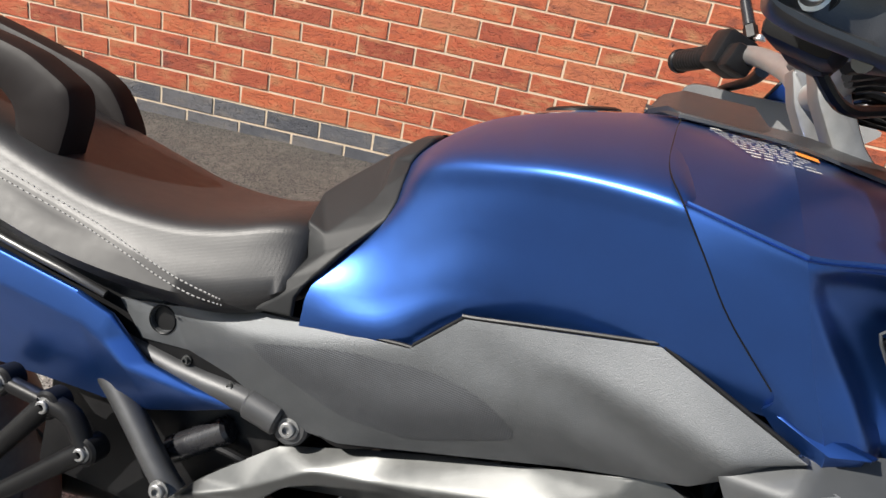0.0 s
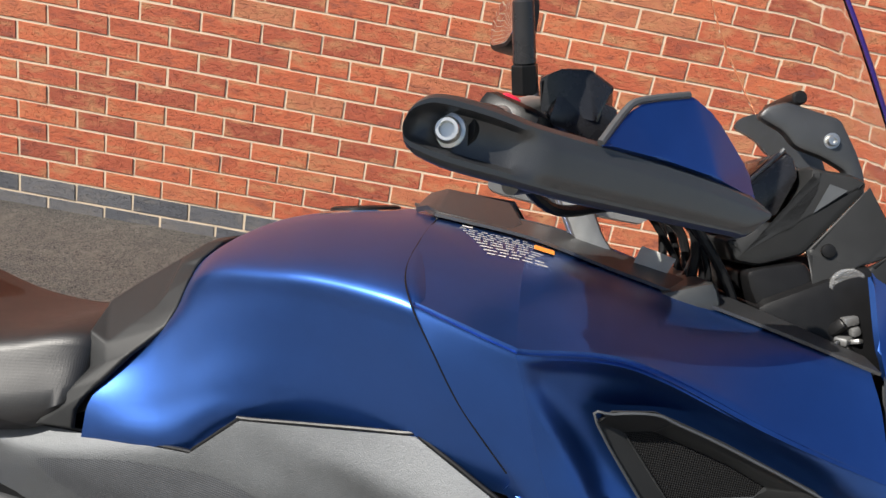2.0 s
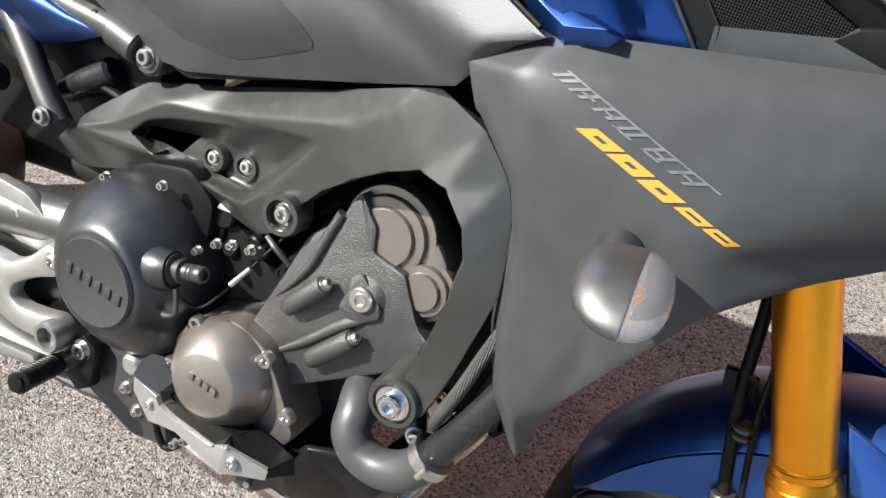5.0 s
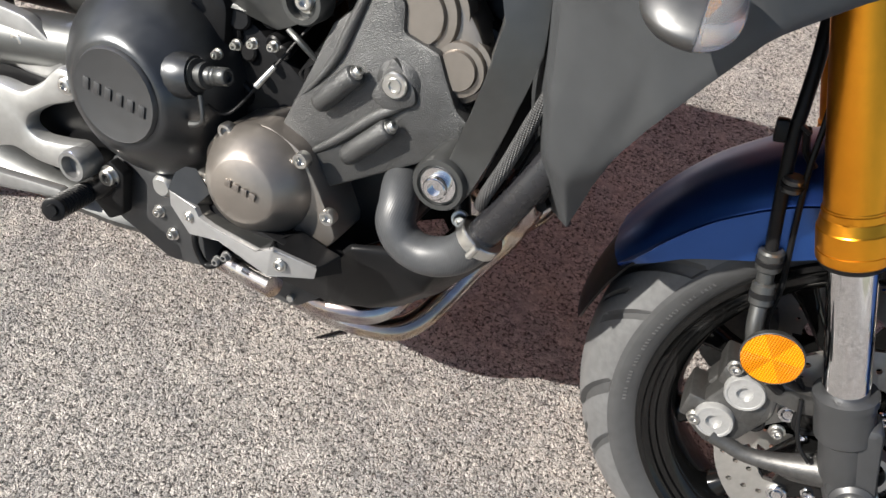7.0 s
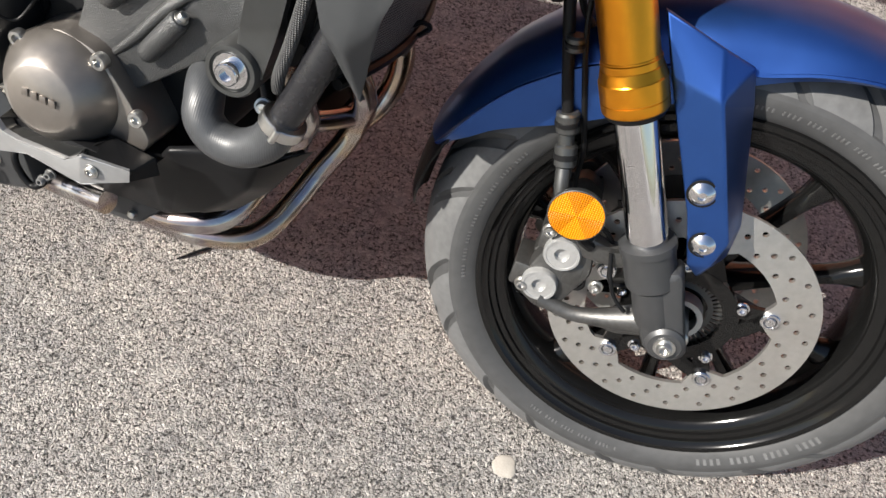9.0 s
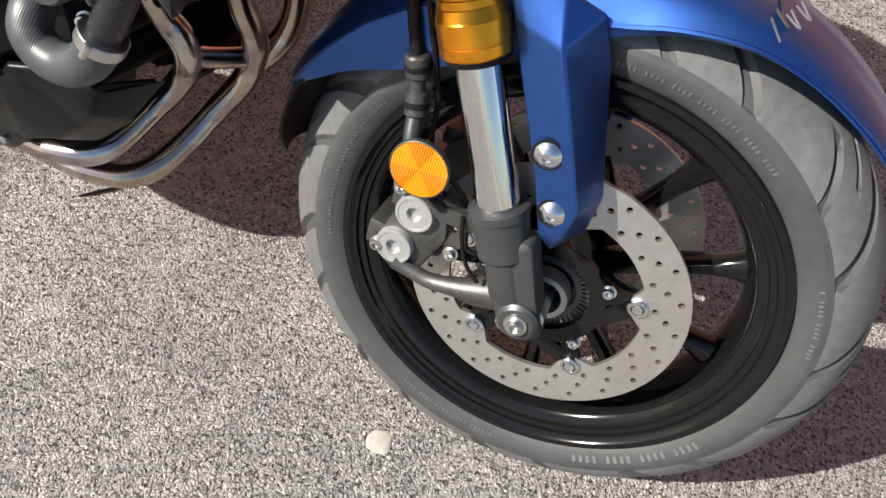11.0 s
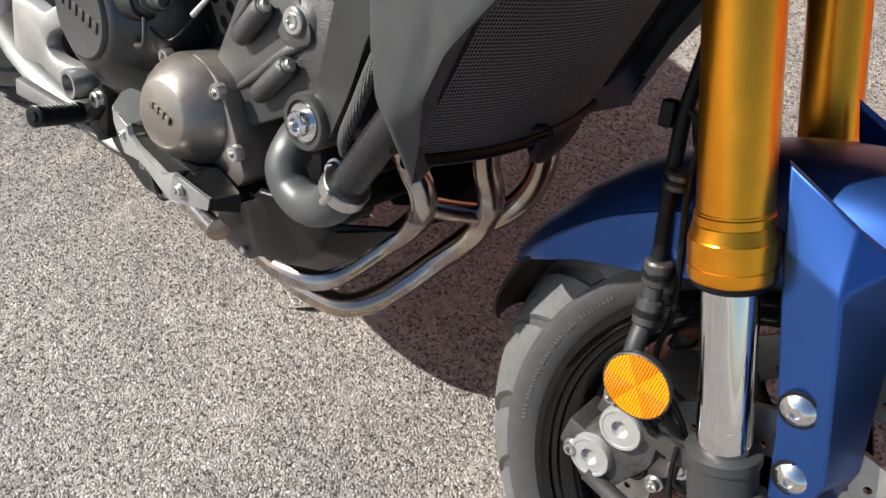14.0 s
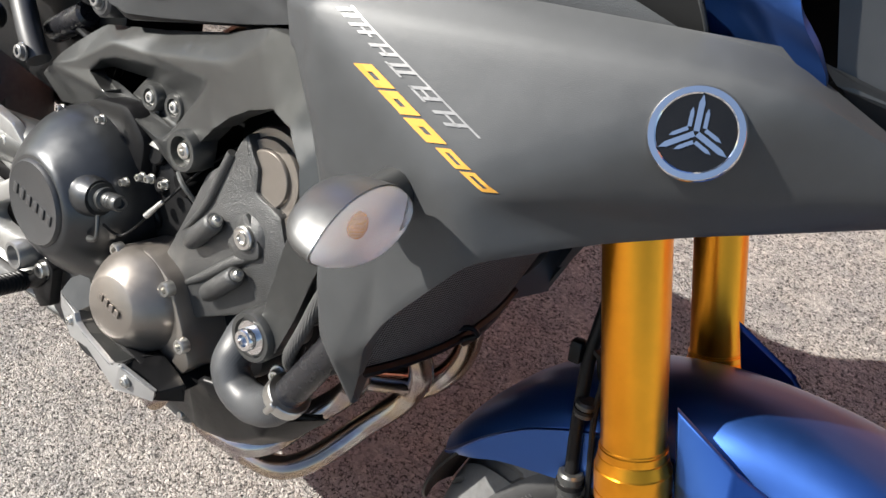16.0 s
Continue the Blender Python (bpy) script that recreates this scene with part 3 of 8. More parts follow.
def brick_mesh(name, length, mat, seed):
    rnd = random.Random(seed)
    b = B()
    w, h, d = length / 2, 0.0330, 0.012
    ring = []
    for s in (0, 1):
        c = 0.0012 if s == 0 else 0.0
        y = 0.0 if s == 0 else 0.0012
        ring.append([b.verts.new((x + rnd.uniform(-0.0014, 0.0014), y, z + rnd.uniform(-0.0014, 0.0014))) for x, z in ((-w + c, -h + c), (w - c, -h + c), (w - c, h - c), (-w + c, h - c))])
    ring.append([b.verts.new((x, d, z)) for x, z in ((-w, -h), (w, -h), (w, h), (-w, h))])
    b.faces.new(ring[0])
    for p, q in zip(ring, ring[1:]):
        for i in range(4):
            b.faces.new((p[i], q[i], q[(i + 1) % 4], p[(i + 1) % 4]))
    bmesh.ops.recalc_face_normals(b, faces=b.faces)
    me = bpy.data.meshes.new(name)
    b.to_mesh(me)
    b.free()
    me.materials.append(mat)
    return me


RED_MESHES = [brick_mesh("brick", 0.215, BRICK, s) for s in range(6)]
BLUE_MESHES = [brick_mesh("blue_brick", 0.215, BLUEBRICK, s) for s in range(3)]


def lay_bricks():
    rnd = random.Random(5)
    near, far = 0, {0: [], 1: []}
    for c in range(0, 77):
        z = BASE + COURSE * (c + 0.5) - 0.0
        k0 = -28
        for k in range(k0, 42):
            u = k + (0.5 if c % 2 == 0 else 0.0)      # joints of even courses are half a brick off
            x = LENGTH * (u + 0.5)
            blue = c < 2
            me = rnd.choice(BLUE_MESHES if blue else RED_MESHES)
            y = rnd.uniform(-0.0010, 0.0012)
            if -0.35 < x < 3.9 and c < 16 and near < 300 and not (x < 0.9 and c > 13):
                ob = new("blue_brick" if blue else "brick", me)
                ob.parent = wall_ob
                ob.location = (x, y, z)
                ob.rotation_euler = (rnd.uniform(-0.004, 0.004), rnd.uniform(-0.004, 0.004), rnd.uniform(-0.006, 0.006))
                near += 1
            else:
                far[blue].append((x, y, z, me))
    for blue, lst in far.items():
        vs, fs = [], []
        for x, y, z, me in lst:
            n = len(vs)
            vs += [(v.co.x + x, v.co.y + y, v.co.z + z) for v in me.vertices]
            fs += [[n + i for i in p.vertices] for p in me.polygons]
        m2 = bpy.data.meshes.new("bricks")
        m2.from_pydata(vs, [], fs)
        m2.materials.append(BLUEBRICK if blue else BRICK)
        ob = new("blue_bricks" if blue else "bricks", m2)
        ob.parent = wall_ob
        ob["kind"] = "stuff"
# ---- the motorcycle: x forward from the front axle, y to its left, z up its own leaning plane ----
bike = new("motorcycle")
bike.matrix_world = Matrix.Translation((2.152, -2.528, 0.0)) @ Euler((0, 0, radians(-9))).to_matrix().to_4x4() @ Euler((radians(-16.5), 0, 0)).to_matrix().to_4x4()
tagged(bike, "blue and grey adventure touring motorcycle leaning on its side stand", "motorcycle")


def group(name, parent=None):
    e = new(name)
    e.parent = parent or bike
    return e


def wheel_point(c, r, a, y):
    return Vector((c.x + r * math.cos(a), c.y + y, c.z + r * math.sin(a)))


def ring_profile(bm, c, prof, seg=96):
    """Turns a closed profile of (side, radius) round the wheel's axle."""
    rings = []
    for i in range(seg):
        a = 2 * math.pi * i / seg
        rings.append([bm.verts.new(wheel_point(c, r, a, y)) for y, r in prof])
    k = len(prof)
    for i in range(seg):
        p, q = rings[i], rings[(i + 1) % seg]
        for j in range(k):
            bm.faces.new((p[j], q[j], q[(j + 1) % k], p[(j + 1) % k]))
    return bm


# -- wheels --
def tyre_bm(c, R, half, rim, seg=900):
    """A road tyre with slanting grooves cut into its tread."""
    side = []
    for i in range(-22, 23):
        s = i / 22
        y = half * math.sin(s * 1.35) / math.sin(1.35)
        side.append((s, y, R - 0.056 * (1 - math.sqrt(1 - 0.985 * (y / half) ** 2))))
    bm = B()
    rings = []
    for k in range(seg):
        a0 = 2 * math.pi * k / seg

        def turned(u):
            """Each row of the net is turned, so that the grooves sweep back towards the shoulders."""
            return a0 - (0.75 * u - 0.20 * u * u) * 2 * math.pi / 9

        bead = turned(1.0)
        ring = [wheel_point(c, rim + 0.003, bead, -half * 0.76), wheel_point(c, rim + 0.012, bead, -half * 0.90), wheel_point(c, rim + 0.024, bead, -half * 0.985), wheel_point(c, rim + 0.0335, bead, -half * 1.004)]
        for s, y, r in side:
            u = abs(s)
            ph = (k * 9 / seg + (0.5 if s > 0 else 0.0)) % 1.0
            cut = 0.0
            if 0.10 < u < 0.96 and abs(ph - 0.30) < 0.05:
                cut = 0.007 * min(1.0, (u - 0.10) * 8, (0.96 - u) * 10)
            if 0.40 < u < 0.97 and abs(ph - 0.72) < 0.035:
                cut = 0.006 * min(1.0, (u - 0.40) * 8, (0.97 - u) * 12)
            if 0.15 < u < 0.55 and abs(ph - 0.52) < 0.022:
                cut = 0.005 * min(1.0, (u - 0.15) * 8, (0.55 - u) * 8)
            ring.append(wheel_point(c, r - cut, turned(u), y))
        ring += [wheel_point(c, rim + 0.0335, bead, half * 1.004), wheel_point(c, rim + 0.024, bead, half * 0.985), wheel_point(c, rim + 0.012, bead, half * 0.90), wheel_point(c, rim + 0.003, bead, half * 0.76)]
        rings.append([bm.verts.new(p) for p in ring])
    n = len(rings[0])
    for k in range(seg):
        p, q = rings[k], rings[(k + 1) % seg]
        for j in range(n - 1):
            bm.faces.new((p[j], q[j], q[j + 1], p[j + 1]))
    return bm


def wheel(name, c, R, half, spokes):
    rimk = 0.2225 / 0.220
    w = group(name)
    tyre = part("tyre", tyre_bm(c, R, half, 0.2225), RUBBER, w, "black road tyre with slanting grooves", 25)
    tyre.data.materials.append(TREAD)
    for f in tyre.data.polygons:
        q = f.center
        fall = 0.056 * (1 - math.sqrt(max(0.0, 1 - 0.985 * min(1.0, (q.y / half) ** 2))))
        worn = math.hypot(q.x - c.x, q.z - c.z) > R - fall - 0.0015
        if abs(q.y) < half * 0.985 and worn:
            f.material_index = 1
    k = half / 0.060
    rp = [(-0.047, 0.2235), (-0.0520, 0.2290), (-0.0560, 0.2275), (-0.0555, 0.2215), (-0.0515, 0.2185), (-0.0505, 0.2145), (-0.0470, 0.2130), (-0.0460, 0.2075), (-0.0430, 0.2060), (-0.042, 0.199), (-0.036, 0.193), (-0.02, 0.187), (0, 0.185)]
    rp = [(y * k, r * rimk) for y, r in rp]
    rp = rp + [(-y, r) for y, r in rp[-2::-1]] + [(0.036 * k, 0.199 * rimk), (-0.036 * k, 0.199 * rimk)]
    part("rim", ring_profile(B(), c, rp, 120), GLOSS, w, "gloss black cast rim")
    bm = B()
    for i in range(spokes):
        a = 2 * math.pi * (i - 0.28) / spokes
        rad, tan = Vector((math.cos(a), 0, math.sin(a))), Vector((-math.sin(a), 0, math.cos(a)))
        sec = []
        for r, w2, h2 in ((0.030, 0.017, 0.026), (0.065, 0.011, 0.021), (0.12, 0.0085, 0.015), (0.165, 0.0105, 0.013), (0.192, 0.019, 0.016)):
            o = c + rad * r * rimk
            sec.append([o + tan * x * w2 + Vector((0, y * h2, 0)) for x, y in ((-1, -0.55), (-0.5, -1), (0.5, -1), (1, -0.55), (1, 0.55), (0.5, 1), (-0.5, 1), (-1, 0.55))])
        sp = B()
        loft(sp, sec, 3)
        part("spoke", sp, GLOSS, w, "", 50)
    part("hub", revolve(B(), c - Vector((0, 0.056, 0)), c + Vector((0, 1, 0)), [(0, 0.012), (0, 0.030), (0.012, 0.034), (0.03, 0.040), (0.055, 0.044), (0.08, 0.040), (0.10, 0.034), (0.112, 0.030), (0.112, 0.012)], 40), GLOSS, w)
    return w


WC = Vector((0.0, 0.0, 0.325))       # front wheel centre
front_wheel = wheel("front_wheel", WC, 0.306, 0.060, 10)
LUGS = [radians(20 + 72 * i) for i in range(5)]


def inner_edge(a):
    d = min(abs((a - l + math.pi) % (2 * math.pi) - math.pi) for l in LUGS)
    return 0.1005 - 0.016 * max(0.0, 1 - (d / 0.22) ** 2) ** 0.7 if d < 0.22 else 0.1005


for sgn in (-1, 1):
    disc = part("brake_disc", holed_disc(B(), WC + Vector((0, sgn * 0.068, 0)), 0.1005, 0.1435, -0.0025, 0.0025, [(0.1095, 0), (0.1215, 1), (0.1335, 2)], 66, 0.0033, inner_edge), DISC, front_wheel, "drilled steel brake disc with scuffed rings", 30)
    y0 = sgn * 0.066
    o = WC + Vector((0, y0, 0))
    carrier = part("disc_carrier", ring_profile(B(), o, [(-0.004, 0.046), (-0.004, 0.063), (0.004, 0.063), (0.004, 0.046)], 60), GLOSS, front_wheel, "black disc carrier", 30)
    for i, l in enumerate(LUGS):
        rad = Vector((math.cos(l), 0, math.sin(l)))
        b1 = l + radians(11)
        r1 = Vector((math.cos(b1), 0, math.sin(b1)))
        for p, q in ((o + rad * 0.093, o + r1 * 0.055), (o + rad * 0.093 , o + Vector((math.cos(l - 0.42), 0, math.sin(l - 0.42))) * 0.060)):
            d = (q - p).normalized()
            sd = d.cross(Vector((0, 1, 0)))
            bm = B()
            vs = [bm.verts.new(p + sd * s * 0.010 + Vector((0, y, 0))) for y in (-0.003, 0.003) for s in (-1, 1)] + [bm.verts.new(q + sd * s * 0.008 + Vector((0, y, 0))) for y in (-0.003, 0.003) for s in (-1, 1)]
            for f in ((0, 1, 5, 4), (2, 6, 7, 3), (0, 4, 6, 2), (1, 3, 7, 5), (0, 2, 3, 1), (4, 5, 7, 6)):
                bm.faces.new([vs[j] for j in f])
            part("carrier_arm", bm, GLOSS, carrier, "", 30)
    for l in LUGS:
        p = WC + Vector((0.0935 * math.cos(l), sgn * 0.0655, 0.0935 * math.sin(l)))
        part("disc_button", revolve(B(), p, p + Vector((0, sgn, 0)), [(0, 0.0105), (0.0075, 0.0105), (0.0085, 0.0095), (0.0085, 0.007), (0.006, 0.0065), (0.0095, 0.005), (0.0095, 0)], 20), CHROME, disc, "bright steel disc button")
        m = l + radians(11)
        p = WC + Vector((0.066 * math.cos(m), sgn * 0.068, 0.066 * math.sin(m)))
        part("disc_bolt", bolt(B(), p, 0.0058, 0.007, (0, sgn, 0)), CHROME, disc)
bm = B()
for i in range(48):
    a = 2 * math.pi * i / 48
    p = [wheel_point(WC, r, a + da, y) for y in (-0.0595, -0.0575) for r, da in ((0.036, -0.035), (0.048, -0.035), (0.048, 0.035), (0.036, 0.035))]
    v = [bm.verts.new(q) for q in p]
    for f in ((0, 1, 2, 3), (4, 7, 6, 5), (0, 4, 5, 1), (1, 5, 6, 2), (2, 6, 7, 3), (3, 7, 4, 0)):
        bm.faces.new([v[j] for j in f])
ring_profile(bm, WC, [(-0.0597, 0.047), (-0.0597, 0.050), (-0.0573, 0.050), (-0.0573, 0.047)], 60)
ring_profile(bm, WC, [(-0.0597, 0.031), (-0.0597, 0.037), (-0.0573, 0.037), (-0.0573, 0.031)], 60)
part("sensor_ring", bm, GUN, front_wheel, "slotted wheel speed sensor ring", 30)
bm = B()
ring_profile(bm, WC, [(-0.078, 0.020), (-0.078, 0.026), (-0.06, 0.0265), (-0.06, 0.02)], 40)
part("axle_spacer", bm, ALU, front_wheel, "bright axle spacer")
cyl(bm := B(), (0, -0.115, 0.325), (0, 0.115, 0.325), 0.0115, None, 24, 0.002)
part("axle", bm, STEEL, front_wheel)

rear_wheel = wheel("rear_wheel", Vector((-1.53, 0.0, 0.325)), 0.306, 0.088, 10)
# sidewall marks of the tyre, plain raised bars
bm = B()
for a0, n, r, h in ((58, 40, 0.243, 0.0045), (-62, 20, 0.241, 0.008), (12, 16, 0.250, 0.004), (150, 40, 0.243, 0.0035), (-115, 26, 0.243, 0.004)):
    for i in range(n):
        if i % 5 == 4:
            continue
        a = radians(a0 + i * (1.9 if h > 0.006 else 1.15))
        da = 0.008 if h > 0.006 else 0.0035
        q = [wheel_point(WC, rr, a + d, -float(np.interp(rr, [0.2345, 0.2465, 0.256], [0.0540, 0.0591, 0.0602])) - 0.0006 - k) for k in (0.0, 0.0) for rr, d in ((r, -da), (r, da), (r + h, da), (r + h, -da))]
        v = [bm.verts.new(p + Vector((0, 0.003 if j < 4 else -0.0002, 0))) for j, p in enumerate(q)]
        for f in ((0, 1, 2, 3), (4, 7, 6, 5), (0, 4, 5, 1), (1, 5, 6, 2), (2, 6, 7, 3), (3, 7, 4, 0)):
            bm.faces.new([v[j] for j in f])
part("sidewall_marking", bm, TREAD, front_wheel, "raised bars moulded on the tyre wall", 0)["kind"] = "stuff"

# -- fork --
FK = Vector((-0.112, 0, 0.236)).normalized()     # along the fork, upward


def fork_leg(sgn):
    leg = group("fork_leg")
    out = 0.104 if sgn < 0 else 0.122
    o = Vector((-0.131, sgn * out, 0.551))
    prof = [(0.0, 0.022), (0.0, 0.0290), (0.0015, 0.0302), (0.0035, 0.0306), (0.0105, 0.0306), (0.0110, 0.0299), (0.0122, 0.0299), (0.0127, 0.0306), (0.0300, 0.0306), (0.0312, 0.0298), (0.0400, 0.0278), (0.0408, 0.0271), (0.0470, 0.0271), (0.0478, 0.0262), (0.0490, 0.0262), (0.0498, 0.0256), (0.46, 0.0256), (0.46, 0)]
    part("outer_tube", revolve(B(), o, o + FK, prof, 48), GOLD, leg, "gold anodised outer fork tube", 14)
    part("dust_seal", revolve(B(), o - FK * 0.006, o, [(0, 0.0205), (0, 0.0255), (0.003, 0.028), (0.007, 0.0285), (0.007, 0.02)], 40), BLACK, leg, "black rubber dust seal")
    part("stanchion", cyl(B(), o - FK * 0.155, o, 0.0205, None, 48), CHROME, leg, "polished chrome inner fork tube")
    b = o - FK * 0.145
    bm = B()
    revolve(bm, b, b - FK, [(-0.006, 0.0), (-0.006, 0.0250), (-0.004, 0.0285), (0.004, 0.0285), (0.005, 0.0268), (0.045, 0.0262), (0.050, 0.0215), (0.09, 0.0215), (0.10, 0.019), (0.125, 0.016), (0.135, 0.01), (0.135, 0)], 40)
    ax = Vector((-0.012, sgn * out, 0.322))
    cyl(bm, ax + Vector((0, -0.024 * 1, 0)), ax + Vector((0, 0.024, 0)), 0.021, None, 32, 0.004)
    part("fork_foot", bm, CAST, leg, "dark cast fork foot")
    p = Vector((-0.012, sgn * 0.127, 0.322))
    part("pinch_bolt", revolve(B(), p, p + Vector((0, sgn, 0)), [(0, 0), (0, 0.0115), (0.003, 0.0115), (0.003, 0.008), (0.008, 0.0078), (0.009, 0.007), (0.009, 0.0045), (0.005, 0.0045), (0.005, 0)], 24), STEEL, leg)
    # caliper and its two arms
    cal = part("brake_caliper", facets_caliper(sgn), CALIPER, leg, "grey cast brake caliper")
    for x, z in ((-0.139, 0.369), (-0.150, 0.322)):
        q = Vector((x - 0.004, sgn * 0.100, z + 0.003))
        part("piston_cap", revolve(B(), q - Vector((0, sgn * 0.01, 0)), q + Vector((0, sgn, 0)), [(0, 0), (0, 0.0200), (0.012, 0.0200), (0.014, 0.0188), (0.014, 0.0165), (0.0132, 0.0160), (0.0132, 0.0080), (0.0080, 0.0074), (0.0080, 0)], 28), SILVER, cal, "silver caliper piston cap")
    for p0 in ((-0.163, 0.395), (-0.098, 0.345), (-0.172, 0.318), (-0.045, 0.330)):
        part("caliper_bolt", bolt(B(), (p0[0], sgn * 0.098, p0[1]), 0.006, 0.008, (0, sgn, 0)), STEEL, cal)
    y = sgn * 0.098
    bm = B()
    tube(bm, [(-0.150, y, 0.306), (-0.133, y, 0.303), (-0.112, y, 0.300), (-0.092, y, 0.304), (-0.068, y, 0.312), (-0.040, y, 0.324)], [0.0095, 0.0085, 0.0085, 0.0095, 0.0125, 0.017], 12, 5)
    plate(bm, [(-0.100, 0.300), (-0.068, 0.322), (-0.044, 0.338), (-0.030, 0.330), (-0.030, 0.306), (-0.060, 0.296)], sgn * 0.104, sgn * 0.090, 0.005, 0.004)
    plate(bm, [(-0.150, 0.392), (-0.128, 0.404), (-0.098, 0.398), (-0.070, 0.410), (-0.062, 0.386), (-0.090, 0.376), (-0.122, 0.376)], sgn * 0.102, sgn * 0.086, 0.006, 0.004)
    part("caliper_arm", bm, CALIPER, leg, "cast arms that hold the caliper")
    bm = B()
    plate(bm, [(-0.064, 0.392), (-0.028, 0.412), (-0.002, 0.350), (0.016, 0.312), (0.004, 0.298), (-0.022, 0.298), (-0.038, 0.318)], sgn * 0.122, sgn * 0.094, 0.010, 0.007)
    part("foot_web", bm, CAST, leg, "dark cast web round the axle clamp")
    for x, z, r in ((-0.118, 0.338, 0.0105), (-0.122, 0.356, 0.006)):
        part("pad_spring", revolve(B(), (x, sgn * 0.088, z), (x, sgn * 1.088, z), [(0, 0), (0, r), (0.006, r), (0.007, r * 0.8), (0.004, r * 0.7), (0.004, 0)], 18), BLACK, leg)
    part("sensor_lead", tube(B(), [(-0.098, sgn * 0.104, 0.395), (-0.090, sgn * 0.110, 0.372), (-0.078, sgn * 0.112, 0.350), (-0.062, sgn * 0.112, 0.336)], 0.0022, 8, 5), BLACK, leg)
    return leg


def facets_caliper(sgn):
    bm = B()
    out = [(-0.178, 0.306), (-0.171, 0.342), (-0.158, 0.380), (-0.137, 0.396), (-0.113, 0.384), (-0.106, 0.352), (-0.118, 0.322), (-0.128, 0.296), (-0.150, 0.288)]
    plate(bm, out, sgn * 0.096, sgn * 0.074, 0.008, 0.005)
    plate(bm, [(p[0] * 0.97 - 0.006, p[1] * 0.99) for p in out], sgn * 0.064, sgn * 0.038, 0.008, 0.004)
    block(bm, (-0.176, sgn * 0.07, 0.325), (0.022, 0.05, 0.030), None, 0.003)
    block(bm, (-0.160, sgn * 0.07, 0.378), (0.022, 0.05, 0.022), None, 0.003)
    block(bm, (-0.125, sgn * 0.086, 0.348), (0.020, 0.022, 0.030), None, 0.003)
    return bm


for leg_side in (-1, 1):
    fork_leg(leg_side)
for sgn in (-1, 1):
    refl = group("fork_reflector")
    c = Vector((-0.146, sgn * 0.116, 0.436))
    part("reflector_back", revolve(B(), c, c + Vector((0, sgn, 0)), [(0, 0), (0, 0.027), (0.004, 0.0285), (0.008, 0.0285), (0.0085, 0.0275), (0.007, 0.027), (0.007, 0)], 40), GUN, refl)
    bm = B()
    for k in range(6):
        a0, a1 = radians(60 * k + 8), radians(60 * k + 68)
        rim = [c + Vector((0.0272 * math.cos(a0 + (a1 - a0) * i / 8), sgn * (0.0078 + 0.0011 * (k % 2) * math.sin(math.pi * i / 8)), 0.0272 * math.sin(a0 + (a1 - a0) * i / 8))) for i in range(9)]
        top = bm.verts.new(c + Vector((0, sgn * (0.0090 - 0.0008 * (k % 2)), 0)))
        ring = [bm.verts.new(p) for p in rim]
        for p, q in zip(ring, ring[1:]):
            bm.faces.new((top, p, q))
    bmesh.ops.remove_doubles(bm, verts=bm.verts, dist=0.0012)
    lens = part("reflector_lens", bm, AMBER, refl, "amber reflector lens with six ribbed sectors", 0)
    lens.data.materials.append(AMBER_SHADE)
    for f in lens.data.polygons:
        f.material_index = int(((math.degrees(math.atan2(f.center.z - c.z, f.center.x - c.x)) - 8) % 360) // 60) % 2
    bm = B()
    tube(bm, [(-0.146, sgn * 0.112, 0.43), (-0.135, sgn * 0.106, 0.405), (-0.118, sgn * 0.1, 0.392)], 0.006, 8, 3)
    part("reflector_stay", bm, BLACK, refl)

# -- front fender, fork guards and flap --
def fender_low(th):
    """Radius of the fender's lower edge at an angle round the wheel."""
    return float(np.interp(th, [48, 62, 72, 80, 88, 97, 104, 118, 132, 140, 145, 151.5, 155, 158, 161], [0.322, 0.316, 0.310, 0.302, 0.288, 0.272, 0.258, 0.245, 0.246, 0.261, 0.2735, 0.2935, 0.302, 0.311, 0.318]))


def fender_crease(th):
    """Radius of the crease along the fender's flank."""
    return float(np.interp(th, [48, 62, 72, 80, 88, 97, 112, 126, 133, 138, 143.5, 149, 153, 158, 161], [0.3240, 0.3185, 0.3128, 0.3055, 0.2935, 0.2800, 0.2850, 0.3005, 0.3055, 0.309, 0.3125, 0.3155, 0.317, 0.3195, 0.322]))


fender = group("front_fender")
rows = []
ths = [161, 158.5, 155, 150, 144, 138, 128, 118, 108, 98, 88, 78, 68, 58, 50, 47]
for side_of, steps in ((-1, (0, 1, 2, 3, 4, 5, 6, 7)), (1, (6, 5, 4, 3, 2, 1, 0))):
    for k in steps:
        line = []
        for th in ths:
            low, rc = fender_low(th), fender_crease(th)
            crown = float(np.interp(th, [47, 112, 136, 161], [0.3345, 0.3345, 0.339, 0.338]))
            end = float(np.interp(th, [47, 51, 156, 161], [0.80, 1.0, 1.0, 0.86]))
            rr, yy = ((low, 0.0735), (low + (rc - low) * 0.93, 0.0778), (rc, 0.0785), (rc + (crown - rc) * 0.14, 0.0752), (rc + (crown - rc) * 0.52, 0.064), (rc + (crown - rc) * 0.84, 0.044), (crown - 0.0015, 0.020), (crown, 0.0))[k]
            line.append(wheel_point(WC, rr, radians(th), side_of * yy * end))
        rows.append(line)
from_fender = BVHTree.FromBMesh(patch(B(), rows, 3, 4, 0.003, side=-1))
part("fender_shell", patch(B(), rows, 3, 4, 0.003, side=-1), BLUE, fender, "satin blue front fender")
